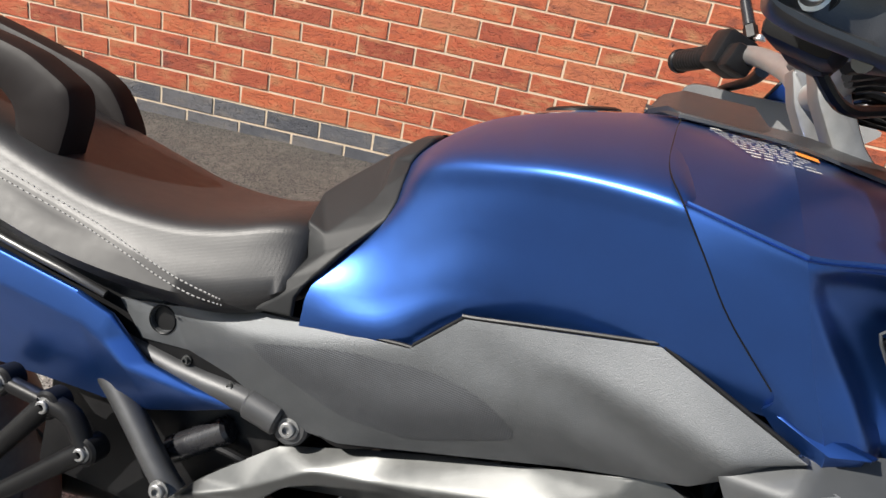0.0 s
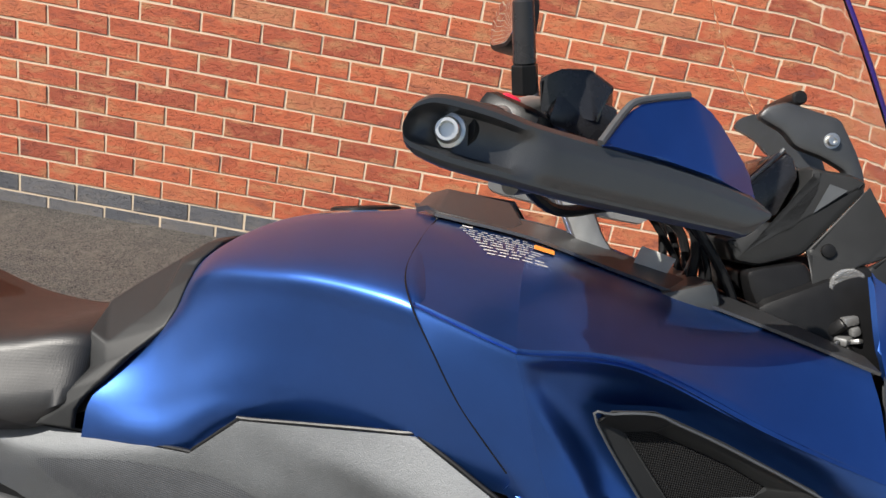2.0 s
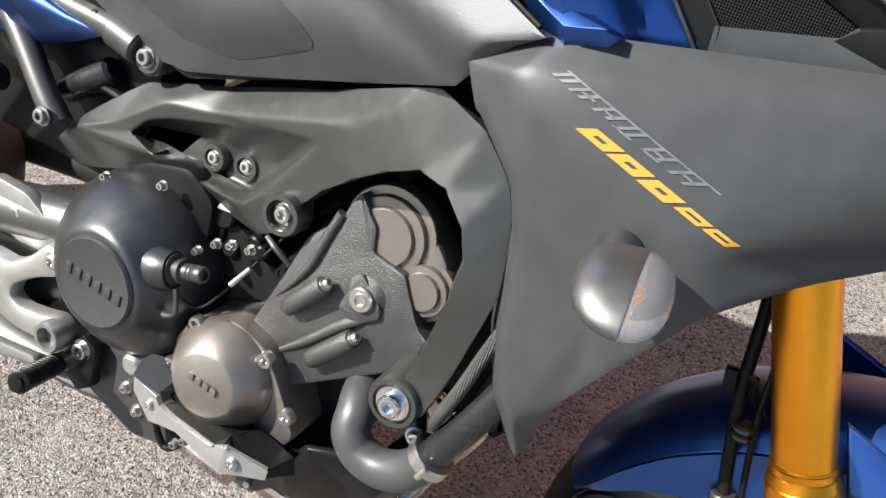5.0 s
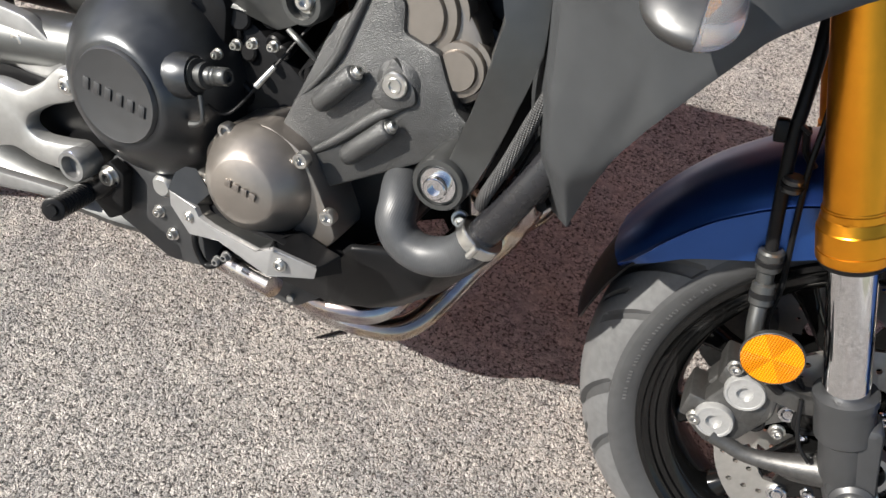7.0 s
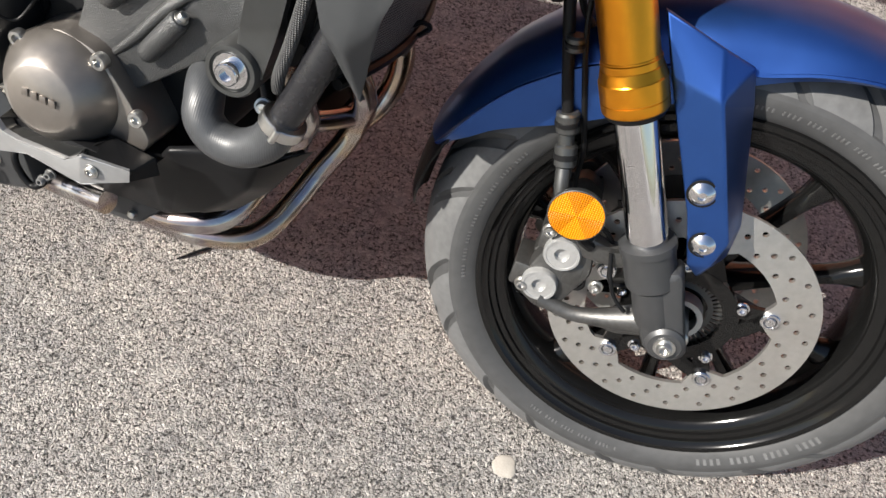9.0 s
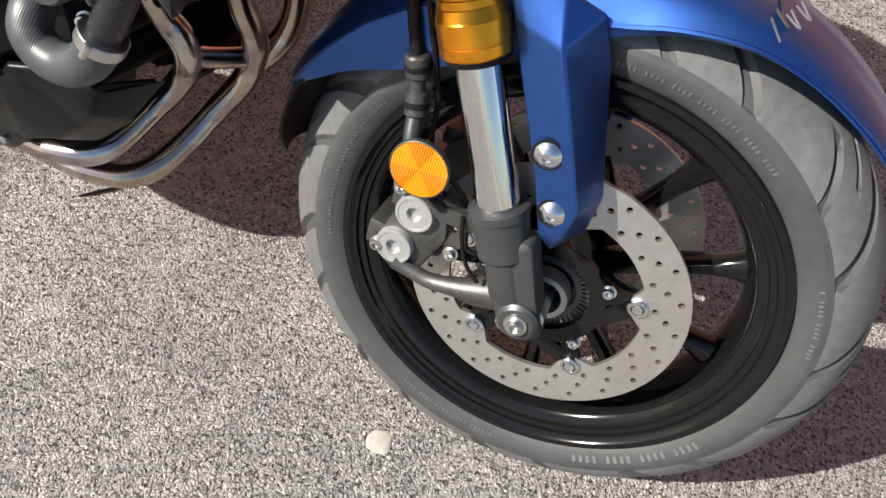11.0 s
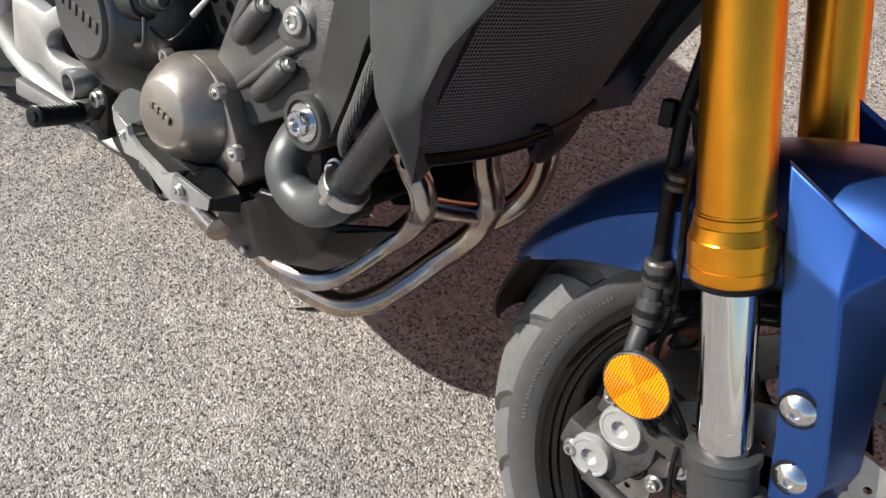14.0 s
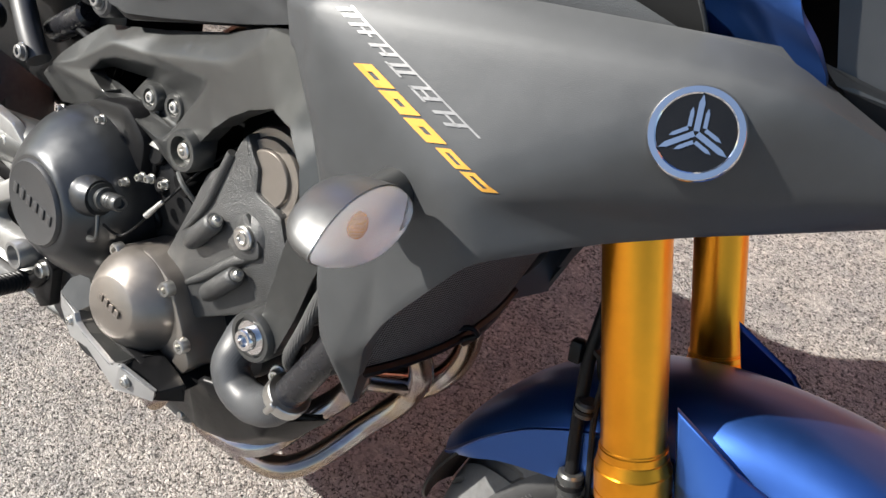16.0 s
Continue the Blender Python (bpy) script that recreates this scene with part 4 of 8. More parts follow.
for i in range(7):
    p = Vector((0.065 + 0.0017 * i, -0.2, 0.6447 + 0.0039 * i))
    q = p + Vector((0.0125, 0, -0.010 + 0.004 * (i % 2)))
    bm = B()
    side_way = Vector((0.0005, 0, 0.0006))
    v = []
    for k in (p - side_way, q - side_way, q + side_way, p + side_way):
        hit, nrm, _, _ = from_fender.ray_cast(k, Vector((0, 1, 0)))
        v.append(bm.verts.new((hit if hit else Vector((k.x, -0.075, k.z))) + Vector((0, -0.0006, 0.0003))))
    bm.faces.new(v)
    part("slanted_bar", bm, ALUD, fender, "thin silver slanted bars of a marking", 0)
rows = []
for y in (-0.05, -0.043, -0.03, 0.0, 0.03, 0.043, 0.05):
    line = []
    for th, r, s in ((156, 0.3275, 1.22), (160, 0.3295, 1.20), (166, 0.3300, 1.12), (172, 0.3290, 0.98), (177, 0.3270, 0.75), (180.5, 0.3240, 0.45)):
        line.append(wheel_point(WC, r - 0.26 * y * y / 0.05 * s, radians(th), y * s * 1.15))
    rows.append(line)
part("fender_flap", patch(B(), rows, 3, 3, 0.003, side=-1), BLACK, fender, "black plastic flap at the fender's tail")


def fork_guard(s):
    y = lambda v: v
    V = dict(a=(-0.139, -0.098, 0.640), b=(-0.080, -0.100, 0.624), c=(-0.046, -0.082, 0.611), d=(-0.030, -0.070, 0.575), e=(0.012, -0.072, 0.455), f=(0.011, -0.085, 0.424), g=(-0.012, -0.105, 0.401), h=(-0.028, -0.112, 0.416), i=(-0.050, -0.112, 0.469), j=(-0.112, -0.102, 0.585),
             k=(-0.066, -0.118, 0.585), l=(-0.003, -0.118, 0.455), m=(-0.008, -0.116, 0.424))
    F = ["a j k b", "j i l k", "i h m l", "h g m", "b k c", "c k d", "d k l e", "e l m f", "f m g"]
    return facets(V, F, 0.004, 0.0085, 4, s < 0)


guards = both("fork_guard", fork_guard, BLUE, fender, "faceted blue fork guard", 35)
for s in (-1, 1):
    for x, z in ((-0.046, 0.496), (-0.023, 0.445)):
        p = Vector((x, s * 0.114, z))
        # black ring paints the shade in the hollow round the bolt
        part("bolt_dimple", revolve(B(), p, p + Vector((0, s, 0)), [(0.0002, 0.0145), (0.0010, 0.0140), (0.0006, 0.0118)], 28), BLACK, guards[0 if s < 0 else 1])
        part("guard_bolt", revolve(B(), p, p + Vector((0, s, 0)), [(0, 0), (0, 0.0118), (0.0015, 0.012), (0.0035, 0.0098), (0.0055, 0.0065), (0.0062, 0.0042), (0.004, 0.004), (0.004, 0)], 28), CHROME, guards[0 if s < 0 else 1], "silver button-head bolt")

# -- brake hose beside the fork --
hose = group("brake_hose")
part("hose_line", tube(B(), [(-0.120, -0.100, 0.402), (-0.150, -0.100, 0.412), (-0.167, -0.095, 0.442), (-0.174, -0.082, 0.473), (-0.184, -0.079, 0.507), (-0.200, -0.081, 0.558), (-0.218, -0.080, 0.620), (-0.2235, -0.077, 0.650), (-0.233, -0.068, 0.70), (-0.25, -0.05, 0.76), (-0.30, -0.02, 0.86)], 0.0060, 12, 6), BLACK, hose, "black rubber brake hose")
part("sensor_cable", tube(B(), [(-0.05, -0.085, 0.36), (-0.085, -0.095, 0.355), (-0.10, -0.09, 0.40), (-0.150, -0.075, 0.43), (-0.160, -0.070, 0.48), (-0.178, -0.080, 0.54), (-0.195, -0.088, 0.6), (-0.215, -0.070, 0.69), (-0.29, -0.01, 0.86)], 0.0028, 8, 6), BLACK, hose)
part("banjo", cyl(B(), (-0.130, -0.103, 0.400), (-0.130, -0.083, 0.400), 0.009, None, 16, 0.002), STEEL, hose)
for p, q, r in (((-0.1805, -0.079, 0.496), (-0.1865, -0.080, 0.517), 0.0118), ((-0.1715, -0.085, 0.462), (-0.1775, -0.081, 0.484), 0.0112), ((-0.199, -0.086, 0.577), (-0.202, -0.087, 0.592), 0.0095)):
    part("hose_clip", cyl(B(), p, q, r, None, 14, 0.002), GUN, hose, "grey rubber hose clip")
    part("clip_strap", cyl(B(), Vector(p).lerp(Vector(q), 0.35), Vector(p).lerp(Vector(q), 0.6), r + 0.001, None, 16, 0.0004), BLACK, hose)
bm = B()
block(bm, (-0.2300, -0.082, 0.6235), (0.011, 0.012, 0.020), Euler((0, -0.25, 0)).to_matrix().to_4x4(), 0.002)
block(bm, (-0.2165, -0.079, 0.6320), (0.020, 0.010, 0.004), Euler((0, 0.35, 0)).to_matrix().to_4x4(), 0.001)
tube(bm, [(-0.212, -0.080, 0.632), (-0.203, -0.076, 0.612), (-0.190, -0.075, 0.600)], 0.0035, 8, 4)
part("hose_bracket", bm, BLACK, hose, "black hose bracket")
part("hose_sleeve", tube(B(), [(-0.156, -0.100, 0.420), (-0.167, -0.095, 0.442), (-0.174, -0.083, 0.470), (-0.181, -0.080, 0.495)], 0.0080, 12, 4), GUN, hose)
def cut_out(bm, poly):
    """Takes away the faces whose middle lies inside a polygon of x and z."""
    def inside(x, z):
        r = False
        for (x0, z0), (x1, z1) in zip(poly, poly[1:] + poly[:1]):
            if (z0 > z) != (z1 > z) and x < (x1 - x0) * (z - z0) / (z1 - z0) + x0:
                r = not r
        return r
    bmesh.ops.delete(bm, geom=[f for f in bm.faces if inside(f.calc_center_median().x, f.calc_center_median().z)], context="FACES")
    return bm


# -- fuel tank --
tank = group("fuel_tank")
TANK = [
    [(-0.846, 0, 0.960), (-0.79, 0, 1.016), (-0.715, 0, 1.048), (-0.655, 0, 1.064), (-0.597, 0, 1.074)],
    [(-0.846, -0.035, 0.960), (-0.79, -0.06, 1.008), (-0.715, -0.085, 1.040), (-0.655, -0.10, 1.055), (-0.597, -0.108, 1.064)],
    [(-0.838, -0.062, 0.956), (-0.79, -0.115, 0.994), (-0.715, -0.155, 1.018), (-0.655, -0.178, 1.030), (-0.598, -0.195, 1.036)],
    [(-0.832, -0.088, 0.940), (-0.788, -0.150, 0.976), (-0.712, -0.195, 0.996), (-0.655, -0.220, 1.004), (-0.585, -0.246, 1.007)],
    [(-0.832, -0.112, 0.912), (-0.795, -0.146, 0.945), (-0.715, -0.189, 0.972), (-0.65, -0.212, 0.981), (-0.568, -0.245, 0.984)],
    [(-0.858, -0.130, 0.870), (-0.808, -0.147, 0.888), (-0.728, -0.174, 0.925), (-0.645, -0.194, 0.938), (-0.536, -0.239, 0.944)],
    [(-0.876, -0.145, 0.830), (-0.812, -0.154, 0.842), (-0.742, -0.168, 0.880), (-0.648, -0.178, 0.900), (-0.506, -0.232, 0.912)],
    [(-0.878, -0.146, 0.800), (-0.795, -0.162, 0.815), (-0.738, -0.166, 0.857), (-0.650, -0.168, 0.879), (-0.484, -0.228, 0.890)],
    [(-0.880, -0.140, 0.775), (-0.772, -0.146, 0.790), (-0.730, -0.150, 0.832), (-0.650, -0.158, 0.855), (-0.478, -0.214, 0.868)],
]
# the skin runs on a little under the front cover
TANK = [r + [(r[-1][0] + 0.022, r[-1][1] * 0.965, r[-1][2] - 0.005)] for r in TANK]
both("tank_skin", lambda s: patch(B(), TANK, 5, 6, 0.004, s < 0, 1), BLUE, tank, "satin metallic blue tank side")
cap = group("filler_cap", tank)
c0 = Vector((-0.685, 0.0, 1.045))
cn = Vector((-0.25, 0, 1)).normalized()
part("cap_ring", revolve(B(), c0, c0 + cn, [(0, 0.050), (0.008, 0.050), (0.010, 0.048), (0.010, 0.041), (0.007, 0.040), (0.007, 0.0)], 40), CHROME, cap)
part("cap_lid", revolve(B(), c0 + cn * 0.006, c0 + cn, [(0.001, 0.039), (0.007, 0.038), (0.009, 0.034), (0.009, 0.0)], 40), BLACK, cap)
# front cover of the tank, between the tank and the nose
COWL = [
    [(-0.5985, 0.0, 1.078), (-0.507, 0.0, 1.082), (-0.428, -0.05, 1.075), (-0.296, -0.10, 1.05), (-0.21, -0.14, 1.034)],
    [(-0.5985, -0.112, 1.064), (-0.507, -0.116, 1.064), (-0.428, -0.124, 1.055), (-0.296, -0.143, 1.037), (-0.212, -0.162, 1.023)],
    [(-0.5985, -0.180, 1.042), (-0.508, -0.190, 1.042), (-0.425, -0.185, 1.040), (-0.296, -0.178, 1.012), (-0.204, -0.176, 0.998)],
    [(-0.583, -0.250, 1.005), (-0.500, -0.270, 0.992), (-0.413, -0.250, 1.000), (-0.298, -0.219, 0.968), (-0.190, -0.191, 0.945)],
    [(-0.558, -0.253, 0.973), (-0.490, -0.263, 0.970), (-0.412, -0.230, 0.975), (-0.290, -0.200, 0.945), (-0.178, -0.188, 0.926)],
    [(-0.528, -0.246, 0.935), (-0.468, -0.250, 0.920), (-0.395, -0.214, 0.930), (-0.270, -0.190, 0.922), (-0.165, -0.170, 0.912)],
    [(-0.484, -0.237, 0.893), (-0.436, -0.236, 0.857), (-0.358, -0.210, 0.872), (-0.228, -0.176, 0.900), (-0.156, -0.160, 0.899)],
    [(-0.484, -0.222, 0.874), (-0.442, -0.214, 0.838), (-0.362, -0.196, 0.856), (-0.232, -0.166, 0.884), (-0.160, -0.148, 0.884)],
]
HOLE = [(-0.422, 0.949), (-0.382, 0.957), (-0.303, 0.941), (-0.259, 0.923), (-0.252, 0.906), (-0.360, 0.881)]


def mixed(a, b, k):
    return [tuple(Vector(p).lerp(Vector(q), k)) for p, q in zip(a, b)]


def creased(net, k):
    """Doubles a column of the net, so that the skin bends sharply there."""
    out = []
    for r in net:
        a, p, b = Vector(r[k - 1]), Vector(r[k]), Vector(r[k + 1])
        out.append(r[:k] + [tuple(p.lerp(a, 0.10)), tuple(p.lerp(b, 0.10))] + r[k + 1:])
    return out


COWL = creased(COWL, 1)
# a sharp ridge along the upper wing of the cover
COWL = COWL[:3] + [mixed(COWL[3], COWL[2], 0.10), mixed(COWL[3], COWL[4], 0.10)] + COWL[4:]
# outline of the sunken field below the wing and behind the rear crease
FIELD = [(-0.496, 0.986), (-0.477, 0.995), (-0.451, 0.999), (-0.412, 1.002), (-0.374, 0.998), (-0.338, 0.988), (-0.307, 0.978), (-0.274, 0.965), (-0.241, 0.953), (-0.217, 0.938), (-0.196, 0.923), (-0.175, 0.905), (-0.165, 0.860), (-0.405, 0.820), (-0.409, 0.869), (-0.435, 0.906), (-0.453, 0.926), (-0.471, 0.945), (-0.488, 0.965)]


def sunk(x, z):
    """How far the cover lies inside its outer line at a place of its side."""
    inside, near = False, 1.0
    for (x0, z0), (x1, z1) in zip(FIELD, FIELD[1:] + FIELD[:1]):
        if (z0 > z) != (z1 > z) and x < (x1 - x0) * (z - z0) / (z1 - z0) + x0:
            inside = not inside
        dx, dz = x1 - x0, z1 - z0
        k = max(0.0, min(1.0, ((x - x0) * dx + (z - z0) * dz) / (dx * dx + dz * dz)))
        near = min(near, math.hypot(x - x0 - k * dx, z - z0 - k * dz))
    if not inside:
        return 0.0
    k = min(1.0, near / 0.016)
    low = np.interp(x, [q[0] for q in FIELD[:12]], [q[1] for q in FIELD[:12]]) - z
    return 0.008 * k * k * (3 - 2 * k) + 0.12 * min(0.1, max(0.0, low)) * k


both("front_cover", lambda s: cut_out(patch(B(), COWL, 10, 14, 0.004, s < 0, 1, sunk), HOLE), BLUE, tank, "satin metallic blue front cover", 30)
TOE = dict(a=(-0.4745, -0.2310, 0.876), b=(-0.4100, -0.2430, 0.8695), c=(-0.4365, -0.2430, 0.8630), e1=(-0.4530, -0.232, 0.8775), e2=(-0.4280, -0.230, 0.8750), e3=(-0.4000, -0.224, 0.8670))
both("cover_toe", lambda s: facets(TOE, ["a b c", "a e1 e2 b", "b e2 e3"], 0.002, 0.0008, 2, s < 0), BLUE, tank, "small bright facet at the foot of the cover")
SEAMLINE = [(-0.597, -0.10, 1.068), (-0.600, -0.16, 1.049), (-0.599, -0.215, 1.026), (-0.585, -0.249, 1.006), (-0.560, -0.252, 0.974), (-0.530, -0.245, 0.936), (-0.485, -0.236, 0.893)]
both("cover_seam", lambda s: tube(B(), [(x, y * s, z) for x, y, z in SEAMLINE], 0.0007, 6, 6), BLACK, tank)
# air intake in the front cover
VENT = dict(a=(-0.427, -0.229, 0.947), a1=(-0.417, -0.230, 0.957), b=(-0.385, -0.223, 0.963), b1=(-0.366, -0.219, 0.959), c=(-0.325, -0.209, 0.949), d=(-0.245, -0.195, 0.926), d1=(-0.231, -0.191, 0.916), e=(-0.223, -0.166, 0.894), f=(-0.351, -0.188, 0.861),
            a2=(-0.403, -0.207, 0.940), b2=(-0.378, -0.200, 0.944), c2=(-0.312, -0.184, 0.928), d2=(-0.276, -0.177, 0.916), e2=(-0.283, -0.179, 0.906), f2=(-0.354, -0.193, 0.889))
both("intake_frame", lambda s: facets(VENT, ["a a1 b b1 b2 a2", "b1 c c2 b2", "c d d2 c2", "d d1 e e2 d2", "f a a2 f2"], 0.003, 0.004, 3, s < 0), TRIMP, tank, "black plastic intake surround")
both("intake_sill", lambda s: facets(VENT, ["e f f2 e2"], 0.003, 0.0015, 2, s < 0), GREY, tank, "grey sill under the intake")
INTAKE_LINE = [VENT[k] for k in ("f", "a", "a1", "b", "b1", "c", "d", "d1", "e")]
both("intake_lip", lambda s: tube(B(), [(x, (y - 0.001) * s, z) for x, y, z in INTAKE_LINE], 0.0012, 6, 4), GREY, tank, "thin worn lip round the intake")
MESHP = dict(a=(-0.406, -0.205, 0.942), b=(-0.378, -0.197, 0.947), c=(-0.311, -0.181, 0.931), d=(-0.273, -0.174, 0.917), e=(-0.281, -0.176, 0.903), f=(-0.355, -0.190, 0.886))
both("intake_mesh", lambda s: facets(MESHP, ["a b c d e f"], 0.002, 0, 1, s < 0), MESHFINE, tank, "fine black intake mesh")
# black cover strip and clip in front of the filler cap, warning label
STRIP = [[(-0.63, -0.045, 1.076), (-0.60, -0.10, 1.072)], [(-0.507, -0.055, 1.083), (-0.508, -0.112, 1.071)], [(-0.428, -0.07, 1.074), (-0.429, -0.122, 1.060)], [(-0.296, -0.10, 1.053), (-0.297, -0.141, 1.043)], [(-0.21, -0.135, 1.036), (-0.205, -0.160, 1.028)]]
both("cover_edge", lambda s: patch(B(), [list(r) for r in zip(*STRIP)], 4, 4, 0.003, s < 0, 1), DGREY, tank, "dark edge strip of the tank cover")
CLIP = dict(a=(-0.628, -0.050, 1.072), b=(-0.612, -0.085, 1.078), c=(-0.600, -0.095, 1.074), d=(-0.600, -0.04, 1.098), e=(-0.618, -0.03, 1.090), f=(-0.535, -0.05, 1.098), g=(-0.518, -0.07, 1.080), h=(-0.528, -0.10, 1.074))
both("cover_clip", lambda s: facets(CLIP, ["a b c d e", "c h g f d"], 0.006, 0.003, 2, s < 0), DGREY, tank, "dark plastic clip")


from_cover = BVHTree.FromBMesh(patch(B(), COWL, 8, 8, 0.004, False, 1))


def cover_point(x, y):
    """A place just above the upper face of the front cover."""
    hit, nrm, _, _ = from_cover.ray_cast(Vector((x, y, 1.3)), Vector((0, 0, -1)))
    return (hit if hit else Vector((x, y, 1.05))) + Vector((0, 0, 0.0016))


def label_quad(bm, x0, x1, y0, y1):
    v = [bm.verts.new(cover_point(x, y)) for x, y in ((x0, y0), (x1, y0), (x1, y1), (x0, y1))]
    bm.faces.new(v)


bm = B()
rnd = random.Random(3)
for i in range(9):
    y = -0.117 - 0.0064 * i
    x = -0.573 + 0.0040 * i
    while x < -0.512 + 0.0022 * i:
        w = rnd.uniform(0.004, 0.012)
        label_quad(bm, x, x + w, y, y - 0.0016)
        x += w + 0.0026
label_quad(bm, -0.572, -0.562, -0.106, -0.111)
part("warning_label", bm, WHITE, tank, "white warning label with rows of small print bars", 0)["kind"] = "stuff"
bm = B()
label_quad(bm, -0.503, -0.484, -0.118, -0.132)
part("warning_label", bm, ORANGE, tank, "orange field of the warning label", 0)

# black knee trim between the seat and the tank
TRIM = dict(te0=(-0.820, -0.045, 0.992), te1=(-0.827, -0.070, 0.975), te2=(-0.829, -0.077, 0.964), te3=(-0.827, -0.092, 0.956), te4=(-0.822, -0.120, 0.929), te5=(-0.825, -0.130, 0.910), te6=(-0.850, -0.141, 0.879), te7=(-0.869, -0.147, 0.849), te8=(-0.880, -0.150, 0.834), te9=(-0.887, -0.151, 0.817), te10=(-0.886, -0.151, 0.798),
            lo0=(-0.925, -0.150, 0.793), lo1=(-0.898, -0.146, 0.835), lo2=(-0.873, -0.139, 0.865), cr0=(-0.879, -0.130, 0.881), cr1=(-0.862, -0.122, 0.902), cr2=(-0.847, -0.112, 0.920), cr3=(-0.843, -0.105, 0.933), cr4=(-0.846, -0.075, 0.963),
            up0=(-0.911, -0.080, 0.909), up1=(-0.894, -0.065, 0.929), up2=(-0.857, -0.050, 0.966), up3=(-0.839, -0.040, 0.985), ed1=(-0.903, -0.122, 0.886), ed2=(-0.892, -0.130, 0.853), m0=(-0.915, 0, 0.914), m1=(-0.896, 0, 0.935), m2=(-0.860, 0, 0.971), m3=(-0.841, 0, 0.989), m4=(-0.822, 0, 0.995))
TRIMF = ["te10 te9 te8 lo0", "te8 te7 lo1 lo0", "te7 te6 lo2 lo1", "te6 te5 cr0 lo2", "te5 cr1 cr0", "te5 te4 cr2 cr1", "te4 te3 cr3 cr2", "te3 te2 cr4 cr3", "te2 te1 cr4", "te1 te0 up3 cr4", "cr4 up3 up2", "cr0 cr1 up1 up0", "cr1 cr2 up1", "cr2 cr3 up2 up1", "cr3 cr4 up2", "cr0 up0 ed1", "cr0 ed1 ed2 lo2", "lo2 ed2 lo1", "up0 up1 m1 m0", "up1 up2 m2 m1", "up2 up3 m3 m2", "up3 te0 m4 m3"]
both("tank_trim", lambda s: facets(TRIM, TRIMF, 0.005, 0.003, 3, s < 0), TRIMP, tank, "dark grey faceted plastic trim between seat and tank", 35)

# -- grey side panel under the tank --
side = group("side_cover")
SIDE = dict(c1=(-1.088, -0.119, 0.746), t0=(-1.024, -0.122, 0.758), t1=(-0.938, -0.130, 0.784), t2=(-0.763, -0.167, 0.812), t3=(-0.722, -0.172, 0.855), t4=(-0.563, -0.203, 0.892), t5=(-0.446, -0.240, 0.851), r=(-0.466, -0.230, 0.838),
            b1=(-0.486, -0.224, 0.817), b2=(-0.510, -0.200, 0.790), b3=(-0.600, -0.160, 0.754), b4=(-0.745, -0.130, 0.702), b5=(-0.819, -0.120, 0.678), b6=(-0.868, -0.113, 0.674), c2=(-1.054, -0.119, 0.712), c3=(-1.000, -0.117, 0.716), c4=(-0.951, -0.117, 0.706), i1=(-0.630, -0.195, 0.846), i2=(-0.495, -0.240, 0.830), i0=(-0.919, -0.147, 0.759), i3=(-0.766, -0.158, 0.747), i4=(-0.647, -0.188, 0.798))
SIDEF = ["t0 t1 i0", "t0 i0 c3", "c3 i0 c4", "c4 i0 b6", "t1 t2 i0", "t2 i4 i3 i0", "i0 i3 b5 b6", "i3 b4 b5", "i3 i4 b3 b4", "t2 t3 i1 i4", "t3 t4 i1", "t4 t5 i2 i1", "i1 i2 b2 i4", "i4 b2 b3", "t5 r i2", "i2 r b1", "i2 b1 b2"]
# round hollow for a screw near the panel's rear tip
for k in range(12):
    SIDE["h%d" % k] = (-1.034 + 0.0140 * math.cos(k * math.pi / 6), -0.1205, 0.7395 + 0.0140 * math.sin(k * math.pi / 6))
around = ["t0", "t0", "t0", "t0", "c1", "c1", "c1", "c2", "c2", "c3", "c3", "c3"]
SIDEF += ["h%d h%d %s" % (k, (k + 1) % 12, around[k]) for k in range(12)]
SIDEF += ["h%d %s %s" % ((k + 1) % 12, around[(k + 1) % 12], around[k]) for k in range(12) if around[k] != around[(k + 1) % 12]]
both("side_panel", lambda s: facets(SIDE, SIDEF, 0.010, 0.003, 3, s < 0, 7), GREY, side, "textured grey plastic side panel", 30)
from_panel = BVHTree.FromBMesh(facets(SIDE, SIDEF, 0.010, 0.003, 3, False, 7))


def on_panel(x, z, lift=0.0006):
    """A place just proud of the side panel's outer face."""
    hit, nrm, _, _ = from_panel.ray_cast(Vector((x, -0.5, z)), Vector((0, 1, 0)))
    return hit - Vector((0, lift, 0)) if hit else Vector((x, -0.14, z))


PADLINE = [(-0.925, 0.757), (-0.83, 0.785), (-0.735, 0.800), (-0.685, 0.795), (-0.645, 0.768), (-0.745, 0.718), (-0.82, 0.714), (-0.90, 0.740)]


def pad_skin(s):
    bm = B()
    line = rounded(PADLINE, 0.02, 4)
    mid = Vector((-0.785, 0.758))
    rings = []
    for k in range(9):
        row = []
        for p in line:
            q = mid.lerp(p, k / 8) if k else mid.lerp(p, 0.02)
            h = on_panel(q.x, q.y)
            row.append(bm.verts.new((h.x, h.y * s, h.z)))
        rings.append(row)
    n = len(line)
    for a, b in zip(rings, rings[1:]):
        for i in range(n):
            bm.faces.new((a[i], a[(i + 1) % n], b[(i + 1) % n], b[i]))
    bm.faces.new(rings[0])
    return bm


